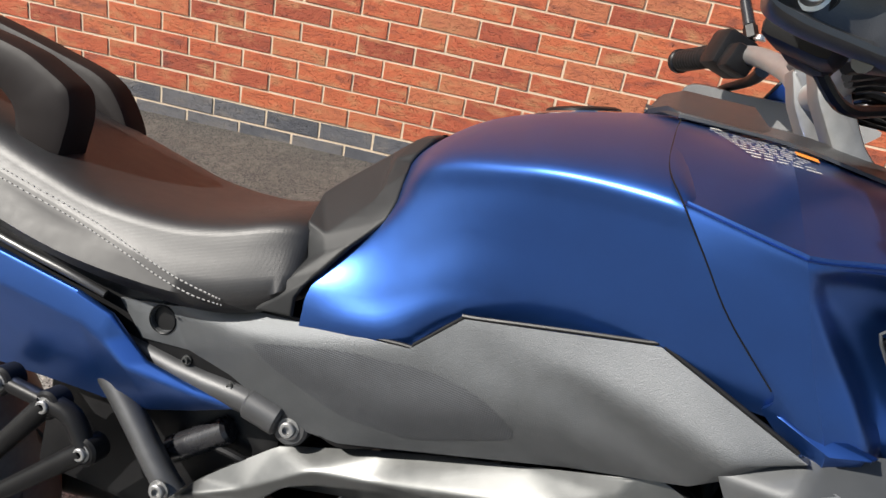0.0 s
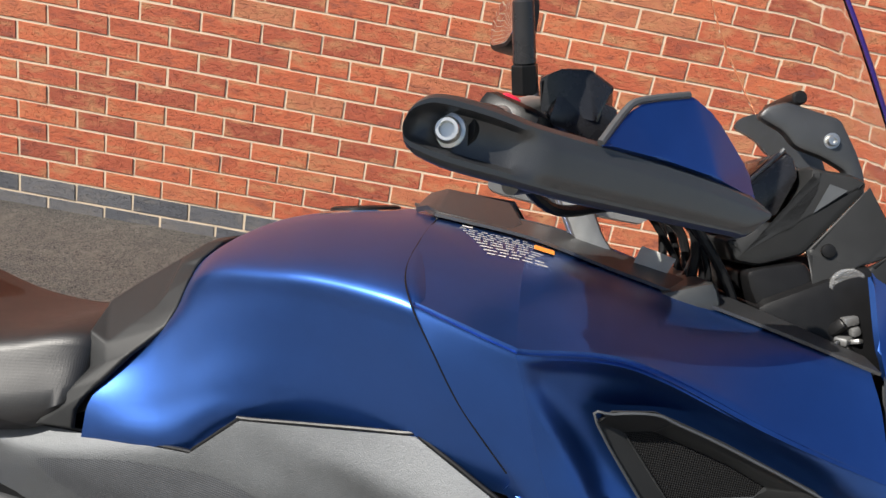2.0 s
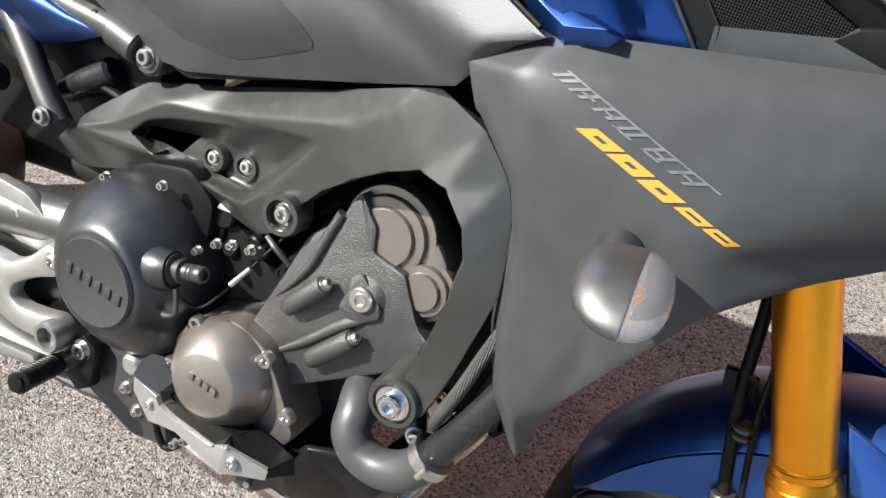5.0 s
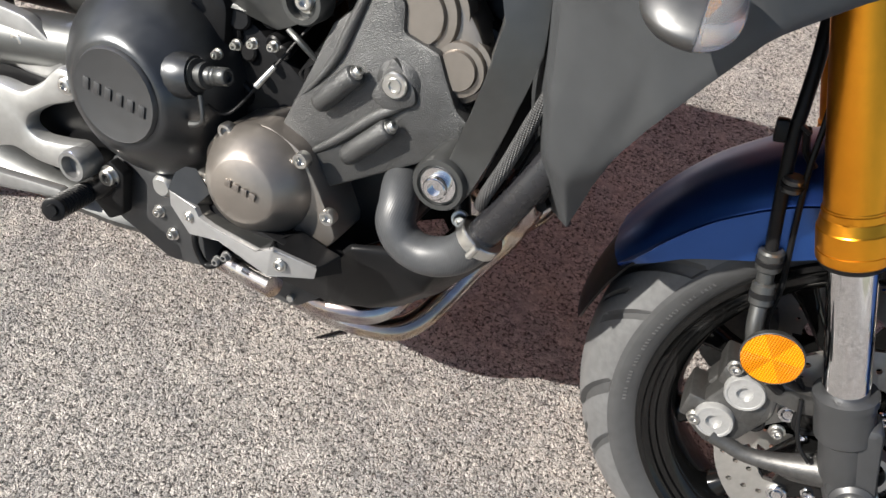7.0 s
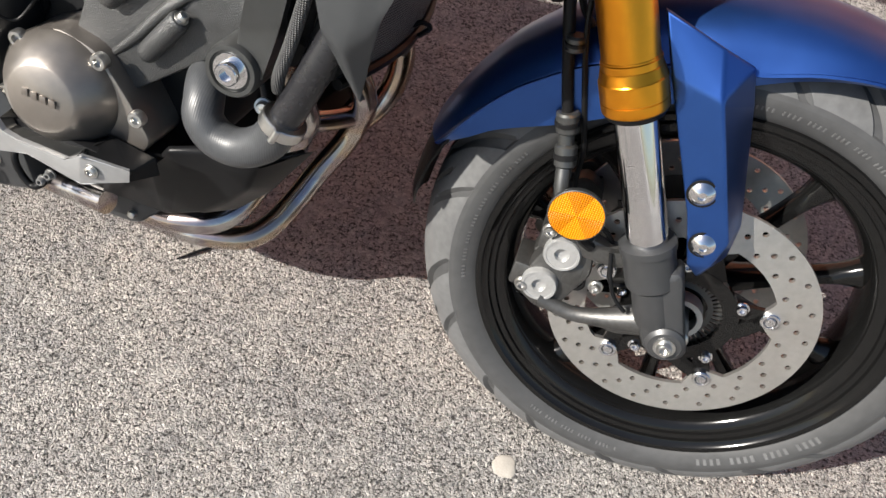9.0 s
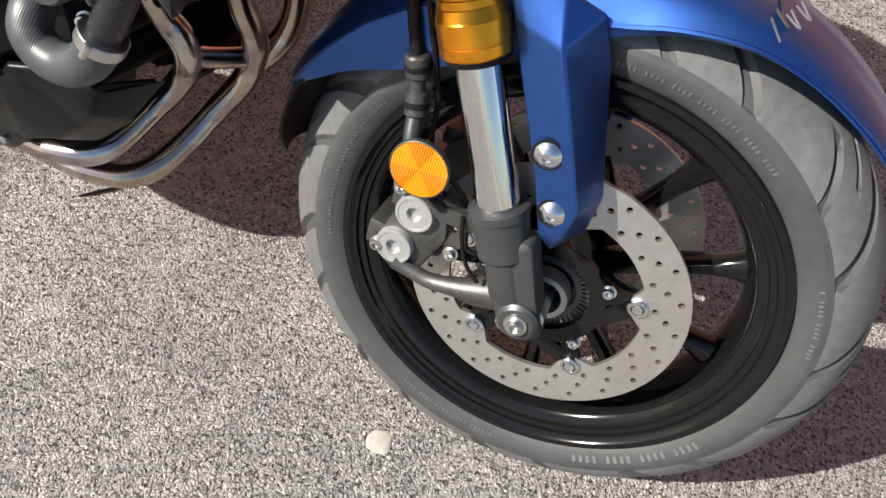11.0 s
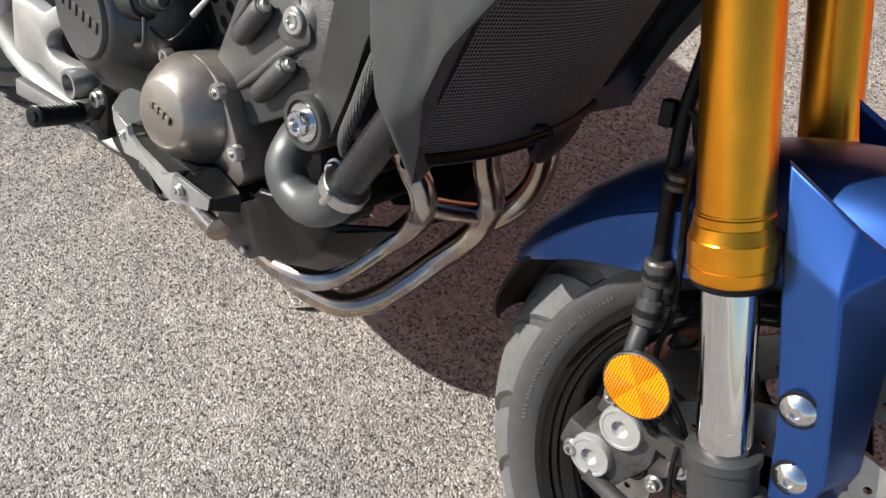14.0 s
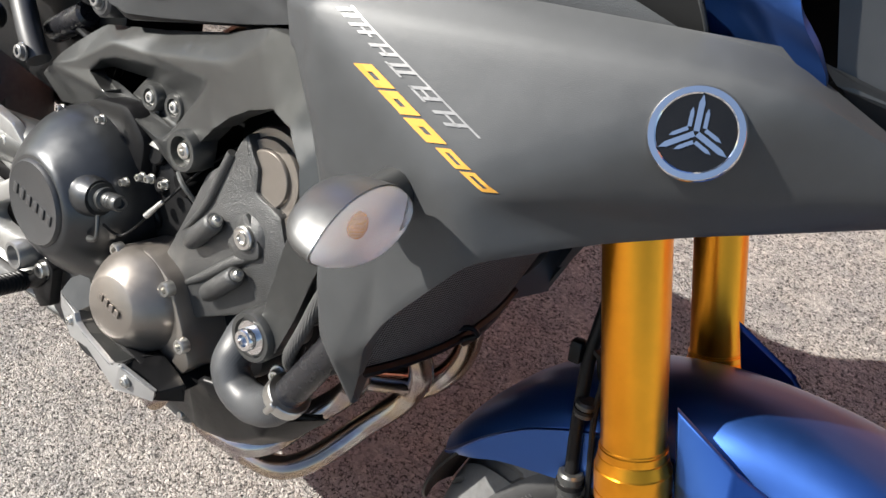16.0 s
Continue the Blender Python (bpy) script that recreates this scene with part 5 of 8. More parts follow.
both("grip_pad", pad_skin, DOTS, side, "finely dimpled grip pad", 60)
# black tube in place of the dark, shaded gap above the panel
GAPLINE = [(SIDE[k][0], SIDE[k][1] + 0.0026, SIDE[k][2] + 0.0016) for k in ("t1", "t2", "t3", "t4", "t5")]
GAPLINE = [q for a, b in zip(GAPLINE, GAPLINE[1:]) for q in (tuple(Vector(a).lerp(Vector(b), 0.06)), tuple(Vector(a).lerp(Vector(b), 0.94)))]
both("panel_gap", lambda s: tube(B(), [(x, y * s, z) for x, y, z in GAPLINE], 0.0021, 8, 3), BLACK, side, "black rubber edge between tank and panel")
both("panel_screw", lambda s: bolt(B(), (-1.029, -0.110 * s, 0.7425), 0.0065, 0.004, (0, -s, 0)), ALUD, side)
both("screw_recess", lambda s: revolve(B(), (-1.034, -0.120 * s, 0.7395), (-1.034, -0.120 * s + s, 0.7395), [(-0.0015, 0.0140), (-0.0022, 0.0150), (-0.0008, 0.0162), (0.001, 0.0155), (0.012, 0.0135), (0.012, 0.0)], 28), BLACK, side)
both("cover_liner", lambda s: plate(B(), [(-0.56, 0.80), (-0.53, 0.97), (-0.24, 0.97), (-0.16, 0.90), (-0.20, 0.86), (-0.44, 0.80)], -0.150 * s, -0.130 * s, 0.01, 0.003), BLACK, side)
both("inner_cover", lambda s: plate(B(), [(-0.93, 0.70), (-0.86, 0.80), (-0.74, 0.83), (-0.56, 0.88), (-0.47, 0.83), (-0.56, 0.765), (-0.82, 0.67)], -0.118 * s, -0.085 * s, 0.01, 0.003), BLACK, side)

# -- radiator shroud --
shroud = group("radiator_shroud")
SH = dict(a=(-0.498, -0.224, 0.817), b=(-0.458, -0.220, 0.850), c=(-0.437, -0.227, 0.858), d=(-0.185, -0.170, 0.910), e=(-0.058, -0.113, 0.868), f=(-0.302, -0.247, 0.764), g=(-0.449, -0.251, 0.826), h=(-0.160, -0.183, 0.893),
          l1=(-0.480, -0.228, 0.788), l2=(-0.433, -0.236, 0.752), l3=(-0.418, -0.236, 0.706), l4=(-0.406, -0.227, 0.638), l5=(-0.393, -0.214, 0.578), l6=(-0.378, -0.202, 0.548), w2=(-0.463, -0.115, 0.729), w3=(-0.452, -0.115, 0.668), w4=(-0.438, -0.115, 0.586), w5=(-0.417, -0.115, 0.522), w6=(-0.396, -0.115, 0.492), p1=(-0.280, -0.240, 0.722), p3=(-0.324, -0.238, 0.645), p4=(-0.343, -0.222, 0.600), p5=(-0.353, -0.198, 0.555),
          m=(-0.345, -0.242, 0.688), n=(-0.372, -0.219, 0.570), tip=(-0.360, -0.184, 0.512),
          j1=(-0.359, -0.182, 0.548), j2=(-0.352, -0.192, 0.598), j3=(-0.336, -0.200, 0.655), j4=(-0.292, -0.180, 0.730), e2=(-0.078, -0.086, 0.834), k2=(-0.226, -0.187, 0.757), k3=(-0.159, -0.147, 0.795))
SHF = ["a b c g", "c d h g", "d e h", "g h f", "h e f", "a g l1", "l1 g l2", "g f m l2", "l2 m l3", "l3 m n l4", "l4 n l5", "l5 n tip l6", "f e e2 k3 k2 p1", "p1 k2 k3 e2 j4", "f p1 p3 m", "m p3 p4 n", "n p4 p5 tip", "p1 j4 j3 p3", "p3 j3 j2 p4", "p4 j2 j1 p5", "l1 l2 w2", "l2 l3 w3 w2", "l3 l4 w4 w3", "l4 l5 w5 w4", "l5 l6 w6 w5", "l6 tip w6"]
def level(net, k, a, b, c):
    """Moves a corner sideways into the plane of three others."""
    a, b, c = (Vector(net[q]) for q in (a, b, c))
    n = (b - a).cross(c - a)
    x, _, z = net[k]
    net[k] = (x, a.y - ((x - a.x) * n.x + (z - a.z) * n.z) / n.y, z)


for corner in (("l2", "g", "f", "m"), ("l4", "l3", "m", "n"), ("l6", "l5", "n", "tip")):
    level(SH, *corner)
both("shroud_panel", lambda s: facets(SH, SHF, 0.006, 0.0025, 3, s < 0, 2), SHROUDM, shroud, "matte dark grey shroud panel", 30)
from_shroud = BVHTree.FromBMesh(facets(SH, SHF, 0.006, 0.0025, 3, False, 2))
# slanted silver and gold bars of the marking, and the round badge
MARK_O, MARK_A, MARK_S = Vector((-0.4231, -0.2431, 0.8377)), Vector((0.1194, 0.0075, -0.0369)), Vector((-0.0336, -0.0093, -0.0122))


def mark_point(u, v):
    """A place on the shroud's large face: u from 0 to 1 along the marking, v down its slanting strokes."""
    p = MARK_O + MARK_A * u + MARK_S * v
    hit, nrm, _, _ = from_shroud.ray_cast(Vector((p.x, -0.6, p.z)), Vector((0, 1, 0)))
    return (hit if hit else p) + Vector((0, -0.0007, 0.0002))


def mark_bar(bm, u0, v0, u1, v1, w):
    """A bar from (u0, v0) to (u1, v1); a bar down the slant is w wide along u, any other w wide along v. It follows the panel in short steps."""
    n = max(2, int(abs(u1 - u0) / 0.03) + 1, int(abs(v1 - v0) / 0.12) + 1)
    rows = []
    for i in range(n + 1):
        k = i / n
        u, v = u0 + (u1 - u0) * k, v0 + (v1 - v0) * k
        e = (u + w, v) if abs(u1 - u0) < 1e-6 else (u, v + w)
        rows.append([bm.verts.new(mark_point(u, v)), bm.verts.new(mark_point(*e))])
    for a, b in zip(rows, rows[1:]):
        bm.faces.new((a[0], b[0], b[1], a[1]))


part("slanted_bar", (lambda bm: (mark_bar(bm, 0.0, 0.0, 0.99, 0.0, 0.05), bm)[1])(B()), ALUD, shroud, "long silver bar of a marking", 0)
for u, strokes in ((0.02, ((0.0, 0.36), (0.050, 0.36))), (0.14, ((0.0, 0.40), (0.060, 0.38))), (0.30, ((0.0, 0.40), (0.070, 0.36))), (0.45, ((0.0, 0.42), (0.055, 0.40))), (0.62, ((0.0, 0.42), (0.08, 0.36))), (0.80, ((0.0, 0.42), (0.09, 0.44)))):
    for du, length in strokes:
        bm = B()
        mark_bar(bm, u + du, 0.05, u + du, length, 0.026)
        part("slanted_bar", bm, ALUD, shroud, "silver slanted bar of a marking", 0)
for u, v, wide in ((0.62, 0.37, 0.12), (0.44, 0.37, 0.12), (0.80, 0.20, 0.12), (0.62, 0.20, 0.10), (0.17, 0.18, 0.08), (0.30, 0.20, 0.09)):
    bm = B()
    mark_bar(bm, u, v, u + wide, v, 0.055)
    part("slanted_bar", bm, ALUD, shroud, "silver slanted bar of a marking", 0)


def gold_box(u, v, wide, deep, t):
    """A slanting box with a narrow slot in its middle."""
    bm = B()
    mark_bar(bm, u, v, u + wide, v, deep * 0.36)
    mark_bar(bm, u, v + deep * 0.62, u + wide, v + deep * 0.62, deep * 0.38)
    mark_bar(bm, u, v + deep * 0.36, u, v + deep * 0.62, t)
    mark_bar(bm, u + wide - t, v + deep * 0.36, u + wide - t, v + deep * 0.62, t)
    return bm


for u, v, wide, deep, t in ((0.470, 0.74, 0.185, 0.38, 0.06), (0.675, 0.75, 0.180, 0.38, 0.06), (0.880, 0.77, 0.180, 0.38, 0.06), (1.095, 0.80, 0.150, 0.28, 0.03), (1.265, 0.80, 0.150, 0.26, 0.03)):
    part("gold_bar", gold_box(u, v, wide, deep, t), GOLDPAINT, shroud, "gold slanted bar of a marking", 0)


def badge(s):
    a, bq, cq = (Vector((p[0], p[1] * s, p[2])) for p in (SH["g"], SH["h"], SH["f"]))
    nrm = (bq - a).cross(cq - a).normalized()
    if nrm.y * s > 0:
        nrm.negate()
    c = Vector((-0.199, 0, 0.853))
    c.y = a.y - ((c.x - a.x) * nrm.x + (c.z - a.z) * nrm.z) / nrm.y
    hit, _, _, _ = from_shroud.ray_cast(Vector((c.x, -0.6, c.z)), Vector((0, 1, 0)))
    c.y = hit.y * s if hit else c.y
    e = group("round_badge", shroud)
    part("badge_ring", revolve(B(), c, c + nrm, [(0, 0.0273), (0.0035, 0.0273), (0.005, 0.0261), (0.005, 0.0226), (0.004, 0.0215), (0.004, 0.0)], 48), CHROME, e, "chrome badge ring")
    part("badge_face", revolve(B(), c + nrm * 0.003, c + nrm, [(0.0013, 0.0216), (0.0016, 0.0)], 40), GLOSS, e, "black badge face")
    up = Vector((0, 0, 1)) - nrm * nrm.z
    up.normalize()
    rt = up.cross(nrm)
    for k in range(3):
        for off, r0, r1, w in ((0, 0.001, 0.0215, 0.0016), (0.0042, 0.003, 0.014, 0.0011), (-0.0042, 0.003, 0.014, 0.0011)):
            t = radians(90 + 120 * k + 16)
            d, n2 = rt * math.cos(t) + up * math.sin(t), -rt * math.sin(t) + up * math.cos(t)
            q = [c + nrm * 0.0052 + d * r + n2 * (off + x) for r, x in ((r0, -w), (r1 * 0.8, -w), (r1, 0), (r1 * 0.8, w), (r0, w))]
            bm = B()
            bm.faces.new([bm.verts.new(p) for p in q])
            part("badge_bar", bm, CHROME, e, "", 0)


badge(1)
badge(-1)


def indicator(s):
    e = group("turn_signal", shroud)
    stem = [(-0.350, -0.222 * s, 0.742), (-0.347, -0.245 * s, 0.742), (-0.343, -0.272 * s, 0.740)]
    part("stalk", tube(B(), stem, [0.019, 0.017, 0.016], 18, 4), GUN, e, "short grey stalk")
    part("stalk_gasket", revolve(B(), (-0.350, -0.228 * s, 0.742), (-0.349, -0.240 * s, 0.742), [(0, 0.023), (0.006, 0.0235), (0.008, 0.021), (0.008, 0.017)], 24), BLACK, e, "black rubber gasket")
    ax = Vector((0.97, 0.05 * s, 0.10)).normalized()
    o = Vector((-0.361, -0.306 * s, 0.740))
    lat = ax.cross(Vector((0, -0.28 * s, 1))).normalized()
    upv = lat.cross(ax)
    def ringsec(d, a, b2, lift=0.0):
        d, a, b2, lift = (q * 0.80 for q in (d, a, b2, lift))
        return [o + ax * d + upv * lift + lat * a * 1.28 * math.cos(2 * math.pi * i / 28) + upv * b2 * math.sin(2 * math.pi * i / 28) * (0.44 + 0.40 * abs(math.sin(2 * math.pi * i / 28))) for i in range(28)]
    part("signal_body", loft(B(), [ringsec(0.0, 0.006, 0.004, 0.004), ringsec(0.002, 0.017, 0.012, 0.004), ringsec(0.008, 0.028, 0.020, 0.003), ringsec(0.020, 0.037, 0.027, 0.001), ringsec(0.034, 0.041, 0.0295), ringsec(0.044, 0.042, 0.030)], 3, False), SIGNAL, e, "silver grey indicator housing", 60)
    part("signal_rim", loft(B(), [ringsec(0.0435, 0.0424, 0.0304), ringsec(0.0450, 0.0424, 0.0304)], 2, False), SIGNAL, e)
    part("signal_lens", loft(B(), [ringsec(0.045, 0.0414, 0.0296), ringsec(0.054, 0.039, 0.0280), ringsec(0.063, 0.033, 0.0235), ringsec(0.070, 0.023, 0.0155), ringsec(0.073, 0.010, 0.006)], 3), LENS, e, "clear ribbed indicator lens", 60)
    part("reflector_bowl", loft(B(), [ringsec(0.0455, 0.0405, 0.0288), ringsec(0.036, 0.034, 0.025), ringsec(0.028, 0.022, 0.016), ringsec(0.026, 0.006, 0.004)], 3), BOWL, e, "silver bowl behind the lens")
    part("bulb", revolve(B(), o + ax * 0.021 + lat * 0.004 * s, o + ax + lat * 0.004 * s, [(0, 0.0070), (0.010, 0.0090), (0.017, 0.0075), (0.021, 0.0)], 16), AMBER, e, "orange bulb")


indicator(1)
indicator(-1)
# -- seat and tail --
seat = group("seat")
def seat_ring(x, top, edge, low, w, wl):
    """One cross section of the seat: height of its middle, of its welt and of its foot, and half widths."""
    pts = [(0.0, top), (0.40 * w, top - 0.001), (0.78 * w, top - 0.006), (0.96 * w, edge + 0.010), (w, edge - 0.008), (wl, (edge + low) / 2), (wl - 0.006, low)]
    right = [Vector((x, -y, z)) for y, z in pts]
    left = [Vector((x, y, z)) for y, z in pts[:0:-1]]
    return right + [Vector((x, 0, low - 0.004))] + left
SEC = [(-1.62, 0.935, 0.905, 0.86, 0.115, 0.115), (-1.48, 0.928, 0.898, 0.845, 0.125, 0.128), (-1.36, 0.912, 0.880, 0.82, 0.130, 0.138), (-1.26, 0.890, 0.860, 0.797, 0.140, 0.152), (-1.19, 0.874, 0.845, 0.785, 0.145, 0.160), (-1.12, 0.860, 0.833, 0.776, 0.148, 0.161),
       (-1.04, 0.860, 0.834, 0.772, 0.148, 0.158), (-0.98, 0.872, 0.846, 0.774, 0.145, 0.155), (-0.93, 0.889, 0.864, 0.786, 0.140, 0.150), (-0.900, 0.893, 0.868, 0.806, 0.132, 0.144), (-0.888, 0.883, 0.862, 0.830, 0.118, 0.128)]
from_seat = BVHTree.FromBMesh(loft(B(), [seat_ring(*q) for q in SEC], 4, True, 2))


def on_seat(p):
    """The place on the saddle's right flank at the same length and height."""
    hit, nrm, _, _ = from_seat.ray_cast(Vector((p.x, -0.4, p.z)), Vector((0, 1, 0)))
    return hit - Vector((0, 0.0004, 0)) if hit else p


part("seat_cushion", loft(B(), [seat_ring(*q) for q in SEC], 4, True, 2), SEAT, seat, "black vinyl saddle with a fine weave on its sides", 60)
for k, off in enumerate((0.0, 0.0075)):
    bm = B()
    line = spline([(-1.235, -0.1585, 0.846 - off), (-1.150, -0.1635, 0.832 - off), (-1.080, -0.1635, 0.818 - off), (-1.013, -0.1605, 0.802 - off), (-0.955, -0.1545, 0.795 - off)], 12)
    line = [on_seat(p) for p in line]
    for i, (p, q) in enumerate(zip(line, line[1:])):
        if i % 1 == 0:
            a, b = p.lerp(q, 0.12), p.lerp(q, 0.68)
            cyl(bm, a, b, 0.0008, None, 6)
    ob = part("stitching", bm, THREAD, seat, "pale double stitching", 0)
    ob["kind"] = "stuff"
tail = group("tail_panel")
TAIL = dict(a=(-1.42, -0.159, 0.800), b=(-1.226, -0.154, 0.768), c=(-1.119, -0.148, 0.749), d=(-1.078, -0.143, 0.735), e=(-1.059, -0.135, 0.715), f=(-1.036, -0.132, 0.697), g=(-0.995, -0.126, 0.687), h=(-0.926, -0.120, 0.675), i=(-0.985, -0.104, 0.646), j=(-1.040, -0.097, 0.624), k=(-1.092, -0.090, 0.614), l=(-1.42, -0.090, 0.606),
            m=(-1.42, -0.160, 0.755), n=(-1.212, -0.153, 0.731), o=(-1.112, -0.147, 0.718), p=(-1.086, -0.144, 0.705), q=(-1.056, -0.143, 0.685), r=(-0.975, -0.130, 0.676))
both("tail_side", lambda s: facets(TAIL, ["a b n m", "b c o n", "c d p o", "d e p", "e f q p", "f g r q", "g h r", "h i r", "i j q r", "j k o p q", "k l m n o"], 0.006, 0.005, 3, s < 0), BLUE, tail, "satin blue tail panel", 35)
both("seat_rail", lambda s: tube(B(), [(-1.42, -0.140 * s, 0.812), (-1.233, -0.143 * s, 0.777), (-1.14, -0.141 * s, 0.762), (-1.096, -0.133 * s, 0.750)], 0.0048, 10, 6), DGREY, tail, "grey edge rail under the seat")
both("tail_inner", lambda s: plate(B(), [(-1.5, 0.66), (-1.5, 0.80), (-1.1, 0.775), (-0.94, 0.79), (-0.90, 0.70), (-1.05, 0.66)], -0.115 * s, -0.09 * s, 0.01, 0.003), BLACK, tail)
grab = group("grab_rail")
NEAR_RAIL = [(-1.45, 0.99), (-1.302, 0.976), (-1.254, 0.968), (-1.217, 0.953), (-1.195, 0.942), (-1.188, 0.915), (-1.195, 0.860), (-1.255, 0.860), (-1.262, 0.905), (-1.293, 0.924), (-1.36, 0.93), (-1.45, 0.94)]
FAR_RAIL = [(-1.60, 0.99), (-1.517, 0.982), (-1.431, 0.968), (-1.332, 0.949), (-1.304, 0.937), (-1.281, 0.912), (-1.259, 0.877), (-1.28, 0.86), (-1.60, 0.87)]
part("rail_body", plate(B(), NEAR_RAIL, -0.115, -0.075, 0.014, 0.012), RAILM, grab, "dark moulded grab rail")
part("rail_body", plate(B(), FAR_RAIL, 0.090, 0.130, 0.014, 0.012), RAILM, grab, "dark moulded grab rail")
both("rail_arm", lambda s: tube(B(), [(-1.50, -0.12 * s, 0.955), (-1.46, -0.12 * s, 0.90), (-1.42, -0.12 * s, 0.86)], [0.02, 0.025, 0.03], 12, 4), BLACK, grab)

# -- subframe tubes and footrest brackets --
sub = group("rear_subframe")
both("upper_tube", lambda s: tube(B(), [(-1.40, -0.105 * s, 0.76), (-1.06, -0.108 * s, 0.694), (-0.93, -0.110 * s, 0.684), (-0.89, -0.110 * s, 0.677)], 0.0155, 16, 4), CAST, sub, "dark painted steel tube")
both("tube_collar", lambda s: cyl(B(), (-0.925, -0.111 * s, 0.684), (-0.885, -0.111 * s, 0.676), 0.0185, None, 20, 0.003), CAST, sub)
both("tube_boss", lambda s: cyl(B(), (-0.874, -0.085 * s, 0.672), (-0.874, -0.116 * s, 0.672), 0.0195, None, 24, 0.003), CAST, sub)
both("tube_bolt", lambda s: bolt(B(), (-0.874, -0.115 * s, 0.672), 0.0085, 0.008, (0, -s, 0)), ALUD, sub, "grey socket bolt")
for x, z in ((-1.0, 0.7045), (-0.945, 0.694)):
    both("clamp_screw", lambda s: bolt(B(), (x, -0.116 * s, z), 0.004, 0.006, (0, -s, 0)), GUN, sub)
both("lower_tube", lambda s: tube(B(), [(-1.20, -0.080 * s, 0.70), (-1.10, -0.092 * s, 0.645), (-1.01, -0.110 * s, 0.572), (-0.985, -0.112 * s, 0.552)], 0.0150, 16, 4), CAST, sub, "dark painted steel strut")
both("strut_bolt", lambda s: bolt(B(), (-0.994, -0.128 * s, 0.560), 0.0085, 0.008, (0, -s, 0)), ALUD, sub)
peg2 = group("passenger_bracket")
ARMS = [([(-1.145, -0.128, 0.606), (-1.205, -0.135, 0.520), (-1.30, -0.14, 0.40)], [0.013, 0.012, 0.014]), ([(-1.090, -0.128, 0.570), (-1.20, -0.135, 0.470), (-1.30, -0.14, 0.39)], [0.013, 0.011, 0.014]),
        ([(-1.145, -0.126, 0.606), (-1.115, -0.124, 0.60), (-1.090, -0.126, 0.570)], [0.012, 0.012, 0.012]), ([(-1.207, -0.125, 0.611), (-1.145, -0.126, 0.606)], [0.010, 0.010])]
for line, radii in ARMS:
    both("bracket_arm", lambda s: tube(B(), [(x, y * s, z) for x, y, z in line], radii, 10, 4), BLACK, peg2, "black cast passenger footrest bracket")
for x, z in ((-1.144, 0.605), (-1.089, 0.569), (-1.207, 0.611)):
    both("bracket_boss", lambda s: cyl(B(), (x, -0.105 * s, z), (x, -0.134 * s, z), 0.0165, None, 20, 0.003), BLACK, peg2)
for x, z in ((-1.144, 0.605), (-1.089, 0.569), (-1.207, 0.611)):
    both("bracket_bolt", lambda s: bolt(B(), (x, -0.133 * s, z), 0.0075, 0.007, (0, -s, 0)), ALUD, peg2)

# -- shock, linkage and dark bits seen behind the tubes --
shock = group("rear_shock")
part("shock_body", cyl(B(), (-1.03, 0.0, 0.62), (-0.93, 0.0, 0.42), 0.035, None, 24, 0.004), BLACK, shock)
bm = B()
pts = [Vector((-1.03, 0.0, 0.62)).lerp(Vector((-0.93, 0, 0.42)), i / 80) + 0.042 * (Vector((0, 1, 0)) * math.cos(i * 0.62) + Vector((0.89, 0, 0.45)) * math.sin(i * 0.62)) for i in range(81)]
part("shock_spring", tube(bm, pts, 0.006, 8, 1), GUN, shock, "dark coil spring")
part("reservoir", cyl(B(), (-1.02, -0.075, 0.575), (-0.955, -0.072, 0.625), 0.016, None, 20, 0.004), BLACKG, shock, "black preload adjuster")
part("adjuster_hose", tube(B(), [(-1.0, -0.07, 0.60), (-0.93, -0.08, 0.60), (-0.90, -0.06, 0.58), (-0.94, -0.05, 0.52)], 0.005, 8, 6), BLACK, shock)
bm = B()
block(bm, (-1.05, 0.0, 0.58), (0.30, 0.12, 0.20), None, 0.01)
part("battery_box", bm, BLACK, bike, "black box under the seat")
swing = group("swingarm")
both("swingarm_beam", lambda s: tube(B(), [(-0.93, -0.085 * s, 0.43), (-1.10, -0.105 * s, 0.40), (-1.35, -0.115 * s, 0.35), (-1.53, -0.115 * s, 0.325)], [0.040, 0.034, 0.028, 0.026], 16, 4), GUN, swing, "dark aluminium swingarm")
part("pivot", cyl(B(), (-0.95, -0.11, 0.43), (-0.95, 0.11, 0.43), 0.03, None, 28, 0.004), GUN, swing)
part("silencer", loft(B(), [[Vector((x, -0.03 + 0.10 * math.cos(a) * k, z + 0.035 * math.sin(a) * k)) for a in [2 * math.pi * i / 16 for i in range(16)]] for x, z, k in ((-0.78, 0.225, 0.5), (-0.90, 0.225, 0.9), (-1.12, 0.225, 1.0), (-1.25, 0.24, 0.85))], 3), GUN, bike, "dark silencer under the engine")
stand = group("side_stand")
part("stand_leg", tube(B(), [(-0.80, 0.10, 0.20), (-0.78, 0.19, 0.10), (-0.76, 0.26, 0.085)], [0.014, 0.012, 0.010], 12, 4), BLACK, stand)
part("stand_foot", cyl(B(), (-0.76, 0.262, 0.075), (-0.76, 0.266, 0.088), 0.026, None, 20, 0.003), BLACK, stand)

